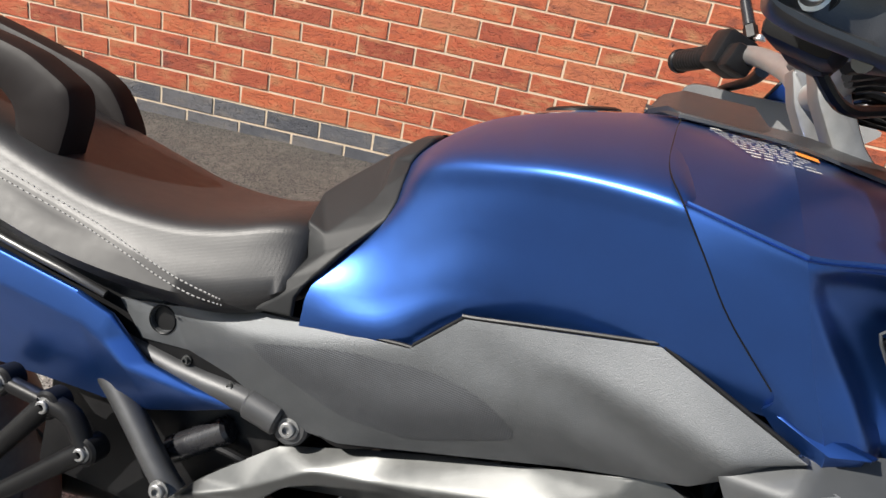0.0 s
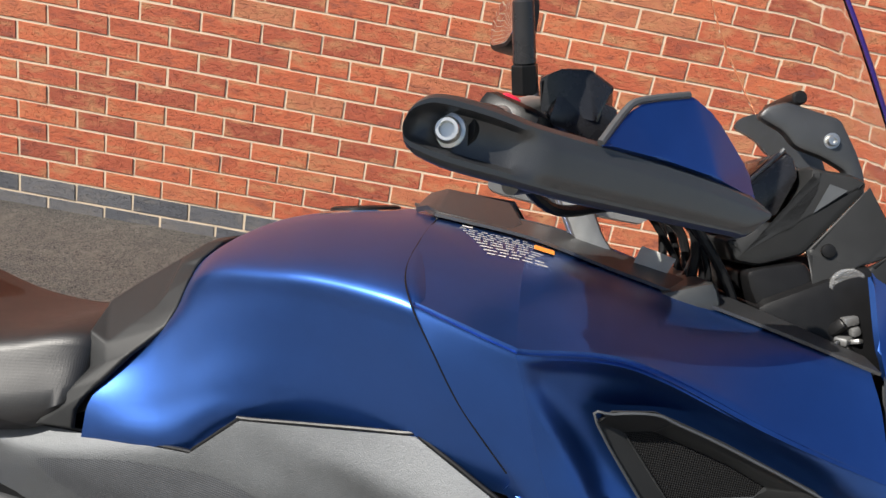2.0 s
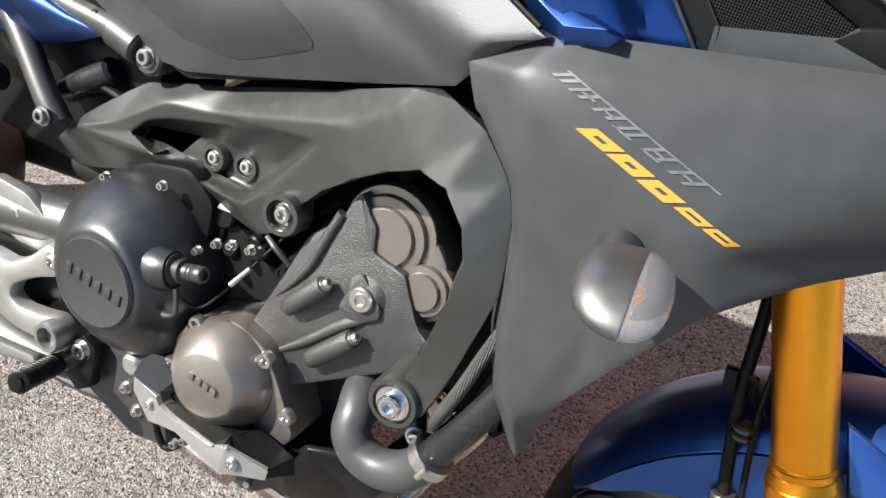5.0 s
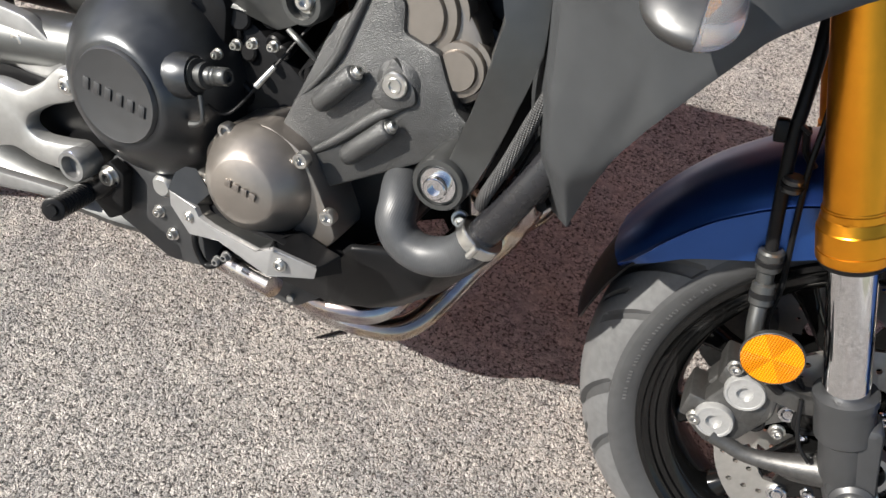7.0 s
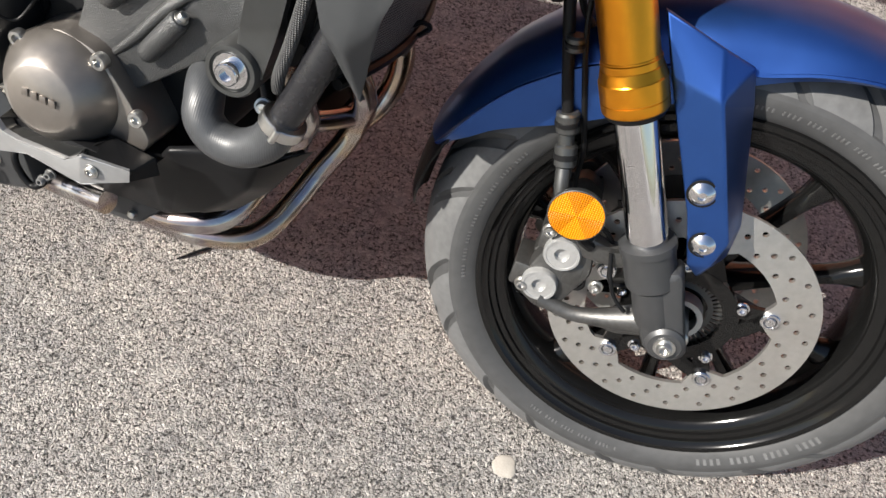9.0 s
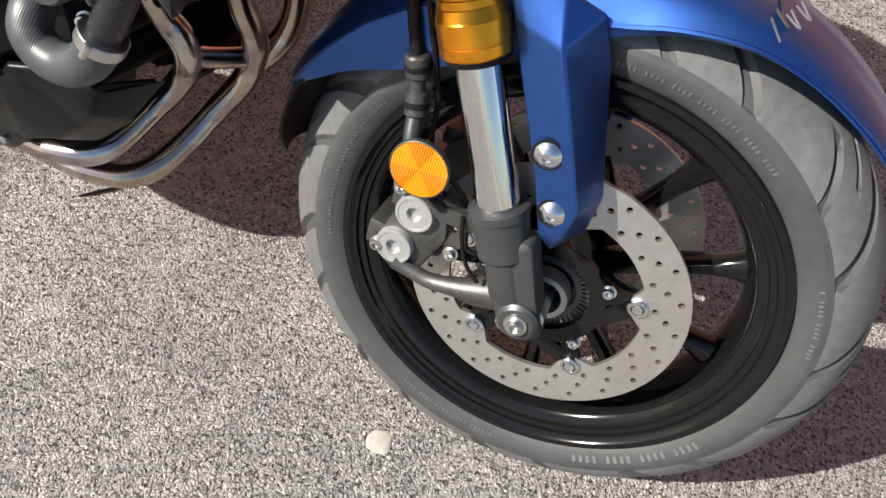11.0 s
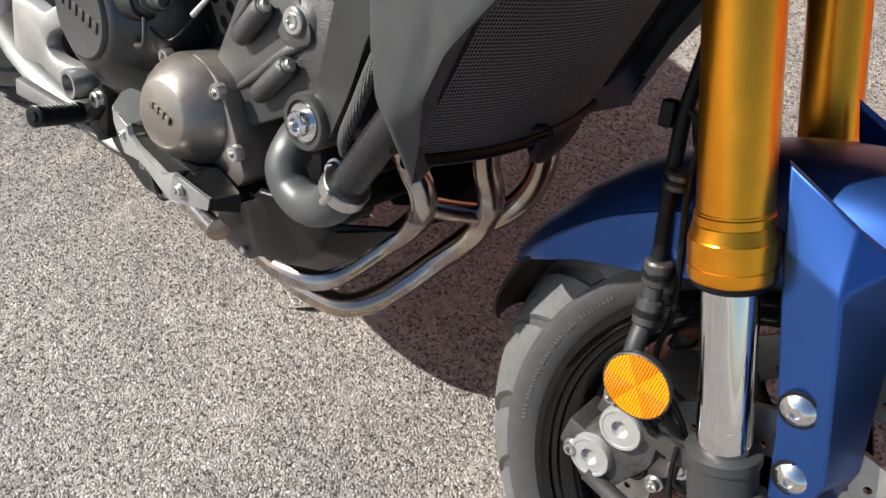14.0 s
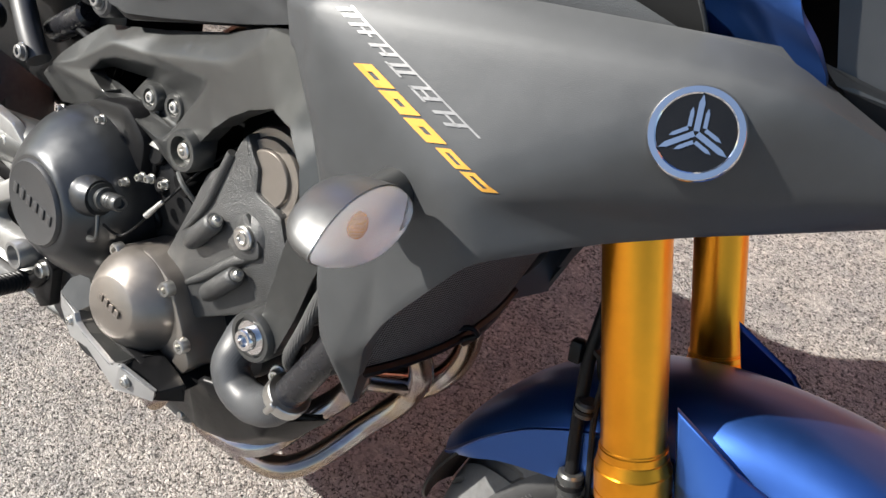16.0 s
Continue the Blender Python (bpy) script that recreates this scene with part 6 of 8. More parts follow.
# -- handlebar, right grip end with its guard --
bars = group("handlebar")
part("bar_tube", tube(B(), [(-0.570, -0.380, 1.130), (-0.556, -0.30, 1.142), (-0.525, -0.22, 1.170), (-0.492, -0.13, 1.158), (-0.478, -0.06, 1.130), (-0.478, 0.06, 1.130), (-0.492, 0.13, 1.158), (-0.525, 0.24, 1.182), (-0.575, 0.34, 1.180), (-0.604, 0.405, 1.175)], [0.011, 0.011, 0.011, 0.0125, 0.014, 0.014, 0.0125, 0.012, 0.011, 0.011], 16, 6), ALU, bars, "bare aluminium handlebar")
for p, q in (((-0.570, -0.376, 1.131), (-0.553, -0.285, 1.144)), ((-0.606, 0.410, 1.174), (-0.565, 0.32, 1.181))):
    p, q = Vector(p), Vector(q)
    prof = [(0, 0), (0, 0.0165), (0.004, 0.0178), (0.010, 0.0178), (0.012, 0.0155)]
    n = (q - p).length
    for i in range(9):
        d = 0.016 + i * (n - 0.03) / 9
        prof += [(d, 0.0155), (d + 0.006, 0.0160), (d + 0.008, 0.0150)]
    prof += [(n, 0.0155), (n, 0.012)]
    part("grip", revolve(B(), p, q, prof, 24), BLACK, bars, "ribbed black rubber grip")
for sgn in (-1, 1):
    o = Vector((-0.540, -0.255, 1.142)) if sgn < 0 else Vector((-0.548, 0.288, 1.184))
    bm = B()
    block(bm, o, (0.052, 0.050, 0.052), Euler((0, 0.25, 0.35 * sgn)).to_matrix().to_4x4(), 0.009)
    block(bm, o + Vector((0.010, -sgn * 0.036, -0.010)), (0.036, 0.036, 0.036), Euler((0, 0.3, 0.3 * sgn)).to_matrix().to_4x4(), 0.007)
    part("switch_block", bm, BLACK, bars, "black switch housing")
    part("lever", tube(B(), [o + Vector((0.045, -sgn * 0.02, -0.012)), o + Vector((0.040, sgn * 0.03, -0.022)), o + Vector((0.012, sgn * 0.10, -0.036))], [0.010, 0.008, 0.006], 10, 5), GUN, bars, "dark metal brake lever" if sgn < 0 else "dark metal clutch lever")
    part("lever_bolt", bolt(B(), o + Vector((0.03, -sgn * 0.01, 0.024)), 0.006, 0.007, (0, 0, 1)), STEEL, bars)
part("kill_switch", block(B(), (-0.545, -0.262, 1.168), (0.014, 0.012, 0.007), Euler((0, 0.2, 0.3)).to_matrix().to_4x4(), 0.003), REDPL, bars, "red engine stop switch")
RES = dict(a=(-0.520, -0.262, 1.168), b=(-0.528, -0.272, 1.186), c=(-0.515, -0.27, 1.196), d=(-0.494, -0.262, 1.201), e=(-0.474, -0.25, 1.194), f=(-0.482, -0.262, 1.165), g=(-0.500, -0.225, 1.206), h=(-0.474, -0.215, 1.200), i=(-0.526, -0.228, 1.196), k=(-0.468, -0.215, 1.168))
part("master_cylinder", facets(RES, ["a b c d f", "d e f", "b i g c", "c g d", "d g h e", "e h k f"], 0.02, 0.003, 2), BLACKG, bars, "glossy black brake fluid reservoir")
part("reservoir_body", block(B(), (-0.497, -0.242, 1.168), (0.05, 0.04, 0.03), Euler((0, 0.1, 0.3)).to_matrix().to_4x4(), 0.006), BLACKG, bars)
# hand guards
def guard_ring(x, top, low, s):
    """A cross section of the guard: two rounded rims with a channel between them, which runs out forward."""
    h, zc = (top - low) / 2, (top + low) / 2
    w = min(0.010, 0.42 * h)
    k = max(0.0, min(1.0, (-0.508 - x) / 0.034)) * min(1.0, h / 0.016)
    d = 0.012 * k * k * (3 - 2 * k) - 0.002 * (1 - k)
    face = -0.400 + 0.6 * (x + 0.574)
    pts = [(0.030, -0.86 * h), (0.012, -h), (0.004, -0.95 * h), (0.0006, -h + 0.45 * w), (0.0006, -h + 0.8 * w), (0.8 * d, -h + 1.15 * w), (d, -0.3 * h), (d, 0.3 * h), (0.8 * d, h - 1.15 * w), (0.0006, h - 0.8 * w), (0.0006, h - 0.45 * w), (0.004, 0.95 * h), (0.012, h), (0.030, 0.86 * h)]
    return [Vector((x, (face + y) * s, zc + z)) for y, z in pts]


def guard_bm(s):
    line = [(-0.5895, 1.1265, 1.1215), (-0.588, 1.1345, 1.1150), (-0.584, 1.1410, 1.1110), (-0.577, 1.1462, 1.1085), (-0.566, 1.1480, 1.1065), (-0.555, 1.1482, 1.1058), (-0.544, 1.1478, 1.1055), (-0.534, 1.1468, 1.1052), (-0.524, 1.1455, 1.1050), (-0.510, 1.1450, 1.1045), (-0.496, 1.1450, 1.1040), (-0.470, 1.1448, 1.1045), (-0.440, 1.1440, 1.1052), (-0.406, 1.1425, 1.1060), (-0.378, 1.1390, 1.1072), (-0.366, 1.1365, 1.1085), (-0.352, 1.1300, 1.1240)]
    return loft(B(), [guard_ring(x, t, l, s) for x, t, l in line], 3)


gd = group("hand_guard")
both("guard_shell", guard_bm, DGREY, gd, "black plastic hand guard with a channel at its end", 42)
both("bar_end_bolt", lambda s: revolve(B(), (-0.568, -0.3840 * s, 1.128), (-0.568, -0.3840 * s - s, 1.128), [(0, 0), (0, 0.0100), (0.003, 0.0100), (0.0035, 0.0078), (0.0030, 0.0074), (0.009, 0.0072), (0.010, 0.0064), (0.010, 0.0046), (0.003, 0.0044), (0.003, 0)], 28), STEEL, gd, "bright bar end bolt")
SCOOP = dict(a=(-0.478, -0.345, 1.143), b=(-0.467, -0.326, 1.167), c=(-0.458, -0.318, 1.177), d=(-0.427, -0.299, 1.190), e=(-0.406, -0.284, 1.182), i=(-0.372, -0.262, 1.154), f=(-0.366, -0.270, 1.136), g=(-0.400, -0.297, 1.142), h=(-0.440, -0.321, 1.144))
both("guard_deflector", lambda s: facets(SCOOP, ["a b c h", "c d g h", "d e g", "e i f g"], 0.006, 0.003, 3, s < 0, 3), BLUE, gd, "satin blue deflector on the guard", 35)
both("deflector_edge", lambda s: tube(B(), [(x - 0.003, (y - 0.001) * s, z) for x, y, z in (SCOOP["a"], SCOOP["b"], SCOOP["c"], SCOOP["d"])], 0.0026, 8, 5), GREY, gd, "grey edge of the deflector")
# mirrors
def mirror(s, top, base):
    m = group("mirror")
    base, top = Vector(base), Vector(top)
    d = (top - base).normalized()
    part("mirror_stem", tube(B(), [base, base.lerp(top, 0.5) + Vector((0.004, 0, 0)), top], [0.0050, 0.0044, 0.0044], 12, 4), BLACKG, m, "black mirror stem")
    part("stem_boot", cyl(B(), base - d * 0.01, base + d * 0.035, 0.0080, 0.0072, 18, 0.003), BLACKG, m)
    part("stem_nut", cyl(B(), base - d * 0.028, base - d * 0.008, 0.0095, None, 6, 0.001), BLACK, m)
    part("head_boot", cyl(B(), top - d * 0.022, top + d * 0.012, 0.0085, 0.015, 18, 0.003), BLACK, m)
    return m, top
m1, t1 = mirror(1, (-0.580, 0.350, 1.335), (-0.536, 0.30, 1.232))
MR = [(-0.666, 1.368), (-0.656, 1.395), (-0.614, 1.414), (-0.578, 1.402), (-0.567, 1.375), (-0.561, 1.338), (-0.588, 1.322), (-0.646, 1.322), (-0.660, 1.336)]
turn_m = Matrix.Translation((-0.61, 0.36, 1.365)) @ Euler((0, 0, radians(-63))).to_matrix().to_4x4() @ Matrix.Translation((0.61, -0.36, -1.365))
part("mirror_shell", plate(B(), MR, 0.352, 0.385, 0.012, 0.006, None, turn_m), BLACK, m1, "black mirror shell")
part("mirror_glass", plate(B(), [(-0.612 + (x + 0.612) * 0.86, 1.366 + (z - 1.366) * 0.86) for x, z in MR], 0.3505, 0.3525, 0.010, 0.001, None, turn_m), MIRROR, m1, "mirror glass")
m2, t2 = mirror(-1, (-0.575, -0.345, 1.330), (-0.541, -0.300, 1.196))
MR2 = [(x + 0.01, z + 0.005) for x, z in MR]
turn_2 = Matrix.Translation((-0.60, -0.36, 1.37)) @ Euler((0, 0, radians(38))).to_matrix().to_4x4() @ Matrix.Translation((0.60, 0.36, -1.37))
part("mirror_shell", plate(B(), MR2, -0.34, -0.375, 0.012, 0.006, None, turn_2), BLACK, m2, "black mirror shell")
part("mirror_glass", plate(B(), [(-0.602 + (x + 0.602) * 0.86, 1.371 + (z - 1.371) * 0.86) for x, z in MR2], -0.3385, -0.3405, 0.010, 0.001, None, turn_2), MIRROR, m2, "mirror glass")
# risers and yokes
yoke = group("fork_yoke")
RISER = dict(a=(-0.505, 1.150), b=(-0.478, 1.150), c=(-0.462, 1.120), d=(-0.440, 1.085), e=(-0.415, 1.062), f=(-0.435, 1.045), g=(-0.462, 1.070), h=(-0.492, 1.115))
for y in (-0.052, 0.052):
    part("riser", plate(B(), list(RISER.values()), y - 0.019, y + 0.019, 0.006, 0.005), ALUD, yoke, "bare aluminium handlebar riser")
    part("riser_cap", block(B(), (-0.487, y, 1.150), (0.040, 0.036, 0.012), Euler((0, 0.5, 0)).to_matrix().to_4x4(), 0.004), ALUD, yoke)
    for dx in (-0.012, 0.012):
        part("cap_bolt", bolt(B(), (-0.487 + dx, y, 1.156 - dx * 0.5), 0.0055, 0.006, (0.4, 0, 1)), STEEL, yoke)
for z, x, t in ((1.04, -0.375, 0.03), (0.80, -0.265, 0.035)):
    part("yoke_plate", block(B(), (x, 0.01, z), (0.085, 0.29, t), Euler((0, -0.44, 0)).to_matrix().to_4x4(), 0.01), GUN, yoke)
part("stem", cyl(B(), (-0.28, 0.01, 0.78), (-0.385, 0.01, 1.05), 0.028, None, 28, 0.004), GUN, yoke)
loom = group("cable_loom")
rnd = random.Random(11)
for i in range(9):
    y = -0.10 + 0.022 * i + rnd.uniform(-0.006, 0.006)
    part("cable", tube(B(), [(-0.50 + 0.01 * i, -0.18 + 0.035 * i, 1.128), (-0.43, y * 0.9 - 0.02, 1.150 - 0.004 * i), (-0.365 + rnd.uniform(-0.02, 0.02), y, 1.11), (-0.33 + rnd.uniform(-0.03, 0.03), y * 0.8, 1.03), (-0.33, y * 0.5, 0.93)], rnd.uniform(0.0035, 0.0062), 8, 6), BLACK, loom, "black control cable")
part("cable", tube(B(), [(-0.545, -0.24, 1.135), (-0.50, -0.20, 1.10), (-0.45, -0.12, 1.112), (-0.40, -0.06, 1.13)], 0.005, 8, 6), BLACK, loom)
bm = B()
v = [bm.verts.new(p) for p in ((-0.405, -0.085, 1.085), (-0.372, -0.085, 1.080), (-0.378, -0.085, 1.060), (-0.410, -0.085, 1.064))]
bm.faces.new(v)
bmesh.ops.solidify(bm, geom=bm.faces[:], thickness=0.001)
part("cable_tag", bm, WHITE, loom, "small white paper tag", 0)

# -- nose: lamp cowl, instrument, screen --
nose = group("nose_fairing")
NOSE = dict(a=(-0.218, -0.130, 1.104), a2=(-0.188, -0.112, 1.095), t1=(-0.155, -0.106, 1.079), t2=(-0.122, -0.103, 1.057), t3=(-0.094, -0.102, 1.026), e=(-0.083, -0.104, 0.978), f=(-0.196, -0.152, 1.022), g=(-0.206, -0.150, 1.045), h=(-0.160, -0.140, 1.045), h2=(-0.120, -0.126, 1.015))
both("nose_upper", lambda s: facets(NOSE, ["a a2 h g", "a2 t1 h", "t1 t2 h2 h", "t2 t3 e h2", "h h2 e f", "g h f"], 0.005, 0.003, 3, s < 0, 6), BLUE, nose, "satin blue nose cowl", 35)
NLOW = dict(a=(-0.193, -0.150, 1.018), b=(-0.079, -0.090, 0.971), c=(-0.053, -0.085, 0.893), d=(-0.128, -0.120, 0.888), e=(-0.150, -0.150, 0.905), f=(-0.178, -0.155, 0.960))
both("nose_lower", lambda s: facets(NLOW, ["a b f", "f b c e", "e c d"], 0.005, 0.005, 3, s < 0), SHROUDM, nose, "matte dark grey lower nose cowl", 35)
CROWN = [NOSE[k] for k in ("a2", "t1", "t2", "t3")]
part("nose_crown", patch(B(), [[(x + 0.02 * (1 - u * u), y * u, z + 0.006 * (1 - u * u)) for x, y, z in CROWN] for u in (1, 0.5, 0, -0.5, -1)], 4, 4, 0.004), BLUE, nose, "blue crown of the nose cowl")
part("nose_centre", facets(dict(f=(-0.053, -0.085, 0.893), g=(-0.053, 0.085, 0.893), h=(-0.045, 0, 0.905), i=(-0.06, 0.0, 0.870)), ["f h g i"], 0.005, 0.002, 2), BLACK, nose)
both("headlamp", lambda s: loft(B(), [[Vector((x, -(y0 + 0.035 * math.cos(a)) * s, z + h * math.sin(a))) for a in [2 * math.pi * i / 14 for i in range(14)]] for x, y0, z, h in ((-0.13, 0.060, 0.970, 0.040), (-0.095, 0.056, 0.970, 0.046), (-0.070, 0.052, 0.964, 0.043), (-0.060, 0.050, 0.958, 0.034), (-0.055, 0.048, 0.955, 0.012))], 3), LENS, nose, "clear headlamp lens")
part("lamp_back", block(B(), (-0.12, 0.0, 0.965), (0.04, 0.18, 0.12), None, 0.01), BLACK, nose)
dash = group("instrument_binnacle")
DASH = [(-0.334, 1.108), (-0.319, 1.089), (-0.297, 1.090), (-0.261, 1.109), (-0.223, 1.174), (-0.222, 1.187), (-0.239, 1.191), (-0.262, 1.189), (-0.276, 1.191), (-0.273, 1.170), (-0.285, 1.134), (-0.298, 1.132), (-0.312, 1.130), (-0.318, 1.120)]
part("binnacle_shell", plate(B(), DASH, -0.084, 0.084, 0.005, 0.009), TRIMP, dash, "dark grey instrument shell")
part("shell_flash", facets(dict(a=(-0.262, -0.086, 1.152), b=(-0.256, -0.087, 1.176), c=(-0.242, -0.087, 1.174)), ["a b c"], 0.003, 0.001, 2), GREY, dash, "pale raised wedge on the shell")
DISPLAY = [(-0.346, 1.120), (-0.345, 1.129), (-0.303, 1.190), (-0.295, 1.201), (-0.286, 1.196), (-0.278, 1.180), (-0.288, 1.140), (-0.309, 1.133)]
part("display_case", plate(B(), DISPLAY, -0.066, 0.066, 0.003, 0.004), BLACKG, dash, "glossy dark display case")
part("display_rim", tube(B(), [(-0.347, -0.0665, 1.127), (-0.305, -0.0665, 1.190), (-0.297, -0.0665, 1.202)], 0.0022, 8, 4), GREY, dash, "thin pale rim of the display")
part("dash_screen", block(B(), (-0.3265, 0.0, 1.160), (0.003, 0.122, 0.074), Euler((0, 0.60, 0)).to_matrix().to_4x4(), 0.001), GLOSS, dash, "glossy black instrument display")
CHEEK = dict(a=(-0.261, -0.088, 1.114), b=(-0.222, -0.087, 1.177), c=(-0.191, -0.086, 1.147), d=(-0.184, -0.088, 1.131), e=(-0.216, -0.094, 1.110), f=(-0.238, -0.093, 1.084), g=(-0.249, -0.092, 1.088))
both("binnacle_cheek", lambda s: facets(CHEEK, ["a b c e", "c d e", "a e f g"], 0.006, 0.003, 3, s < 0), TRIMP, dash, "black plastic cheek panel")
both("cheek_screw", lambda s: revolve(B(), (-0.245, -0.091 * s, 1.118), (-0.245, -0.091 * s - s, 1.118), [(0, 0.0065), (0.003, 0.0060), (0.004, 0.003), (0.004, 0)], 18), BLACK, dash)
POD = dict(a=(-0.240, -0.090, 1.080), b=(-0.206, -0.094, 1.112), c=(-0.186, -0.090, 1.129), d=(-0.181, -0.090, 1.120), e=(-0.187, -0.092, 1.104), f=(-0.203, -0.096, 1.090), g=(-0.200, -0.092, 1.066), h=(-0.221, -0.092, 1.063))
both("lamp_pod", lambda s: facets(POD, ["a b f h", "b c d e f", "f g h"], 0.008, 0.003, 3, s < 0), TRIMP, dash, "grey bracket of the cornering lamp")
UNDER = [(-0.309, 1.083), (-0.298, 1.089), (-0.26, 1.104), (-0.239, 1.08), (-0.224, 1.075), (-0.21, 1.06), (-0.222, 1.037), (-0.268, 1.044), (-0.287, 1.048), (-0.301, 1.067)]
part("inner_panel", plate(B(), UNDER, -0.088, 0.088, 0.006, 0.004), BLACK, dash, "black panel under the instruments")
def led_lamp(s):
    p = Vector((-0.222, -0.0955 * s, 1.090))
    return revolve(B(), p, p + Vector((0, -s, 0)), [(0, 0.0), (0, 0.017), (0.003, 0.017), (0.004, 0.015), (0.003, 0.013), (0.0015, 0.0)], 28)
both("cornering_lamp", led_lamp, LENS, dash, "round clear cornering lamp")
VIS = [(-0.324, 1.229), (-0.319, 1.240), (-0.302, 1.249), (-0.249, 1.243), (-0.227, 1.215), (-0.215, 1.195), (-0.208, 1.170), (-0.226, 1.172), (-0.232, 1.195), (-0.257, 1.204), (-0.283, 1.208), (-0.297, 1.220)]
part("screen_mount", plate(B(), VIS, -0.052, -0.040, 0.006, 0.004), DGREY, dash, "black screen adjuster arm")
part("screen_mount", plate(B(), VIS, 0.052, 0.040, 0.006, 0.004), DGREY, dash, "black screen adjuster arm")
part("mount_bar", cyl(B(), (-0.290, -0.05, 1.255), (-0.290, 0.05, 1.255), 0.007, None, 14, 0.002), BLACK, dash)
part("mount_bolt", bolt(B(), (-0.253, -0.051, 1.221), 0.0055, 0.007, (0, -1, 0)), STEEL, dash)
both("lamp_carrier", lambda s: tube(B(), [(-0.195, -0.085 * s, 1.19), (-0.155, -0.09 * s, 1.11), (-0.135, -0.08 * s, 1.06)], 0.006, 10, 4), BLACK, dash)
part("inner_fairing", block(B(), (-0.225, 0.0, 1.045), (0.11, 0.20, 0.10), Euler((0, -0.6, 0)).to_matrix().to_4x4(), 0.012), BLACK, dash)
rnd = random.Random(2)
for p in [(-0.223, -0.1, 1.053), (-0.216, -0.1, 1.061), (-0.21, -0.1, 1.053), (-0.216, -0.1, 1.043), (-0.223, -0.1, 1.038), (-0.212, -0.1, 1.037), (-0.205, -0.1, 1.044), (-0.274, -0.1, 1.041), (-0.267, -0.1, 1.039)]:
    part("connector", block(B(), p, (rnd.uniform(0.008, 0.016), 0.012, rnd.uniform(0.005, 0.010)), Euler((0, rnd.uniform(-1, 1), rnd.uniform(-1, 1))).to_matrix().to_4x4(), 0.002), rnd.choice((BLACK, GUN, ALUD)), dash, "small wiring connector")
screen = group("windscreen")
EDGE = [(-0.165, 1.10, 0.10), (-0.195, 1.15, 0.12), (-0.226, 1.20, 0.14), (-0.262, 1.25, 0.155), (-0.298, 1.30, 0.165), (-0.333, 1.35, 0.165), (-0.365, 1.40, 0.155), (-0.395, 1.45, 0.13)]
rows = [[(x + 0.055 * (1 - u * u), u * w, z) for x, z, w in EDGE] for u in (-1, -0.6, 0, 0.6, 1)]
part("screen_sheet", patch(B(), rows, 5, 4, 0.003), GLASS, screen, "clear acrylic windscreen").visible_shadow = False
for s, r, m in ((-1, 0.0018, TINT), (1, 0.0007, EDGELIT)):
    part("screen_edge", tube(B(), [(x, s * w, z) for x, z, w in EDGE], r, 6, 5), m, screen, "violet tinted edge" if s < 0 else "thin bright edge")
# -- frame --
frame_part = group("main_frame")


RIM = dict(L0=(-1.005, -0.094, 0.526), L1=(-0.968, -0.095, 0.569), L2=(-0.925, -0.095, 0.607), T0=(-0.888, -0.092, 0.638), T1=(-0.771, -0.099, 0.679), T2=(-0.643, -0.136, 0.729), T3=(-0.551, -0.178, 0.771), C0=(-0.911, -0.109, 0.585), C1=(-0.842, -0.115, 0.636), C2=(-0.778, -0.119, 0.650), C3=(-0.606, -0.166, 0.715), J=(-0.559, -0.179, 0.750), K0=(-0.970, -0.107, 0.554), O0=(-0.526, -0.181, 0.780), O1=(-0.480, -0.185, 0.764), O2=(-0.449, -0.184, 0.734), O3=(-0.434, -0.186, 0.702), O4=(-0.423, -0.190, 0.646), O5=(-0.430, -0.193, 0.593), O6=(-0.437, -0.191, 0.553), E0=(-0.449, -0.190, 0.505), E1=(-0.478, -0.188, 0.500))
WEB = dict(W0=(-0.887, -0.109, 0.582), W1=(-0.866, -0.111, 0.605), W2=(-0.829, -0.113, 0.623), W3=(-0.754, -0.119, 0.646), W4=(-0.630, -0.158, 0.689), I0=(-0.879, -0.083, 0.589), I1=(-0.811, -0.087, 0.606), I2=(-0.690, -0.112, 0.630), R1=(-0.848, -0.115, 0.573), R2=(-0.728, -0.130, 0.576), R3=(-0.712, -0.135, 0.584), R4=(-0.688, -0.142, 0.611), F0=(-0.837, -0.085, 0.573), F1=(-0.726, -0.101, 0.585), D0=(-1.014, -0.086, 0.518), D1=(-0.986, -0.076, 0.492), D3=(-0.857, -0.092, 0.545), D4=(-0.768, -0.104, 0.550), D5=(-0.689, -0.130, 0.556), X=(-0.638, -0.153, 0.592), A0=(-0.640, -0.149, 0.617), A1=(-0.619, -0.155, 0.643), A2=(-0.584, -0.170, 0.674), A3=(-0.554, -0.179, 0.696), A4=(-0.522, -0.186, 0.713), A5=(-0.494, -0.192, 0.710), A6=(-0.469, -0.198, 0.688), A7=(-0.458, -0.200, 0.663), A8=(-0.459, -0.202, 0.629), A9=(-0.465, -0.198, 0.581), A10=(-0.473, -0.191, 0.540))
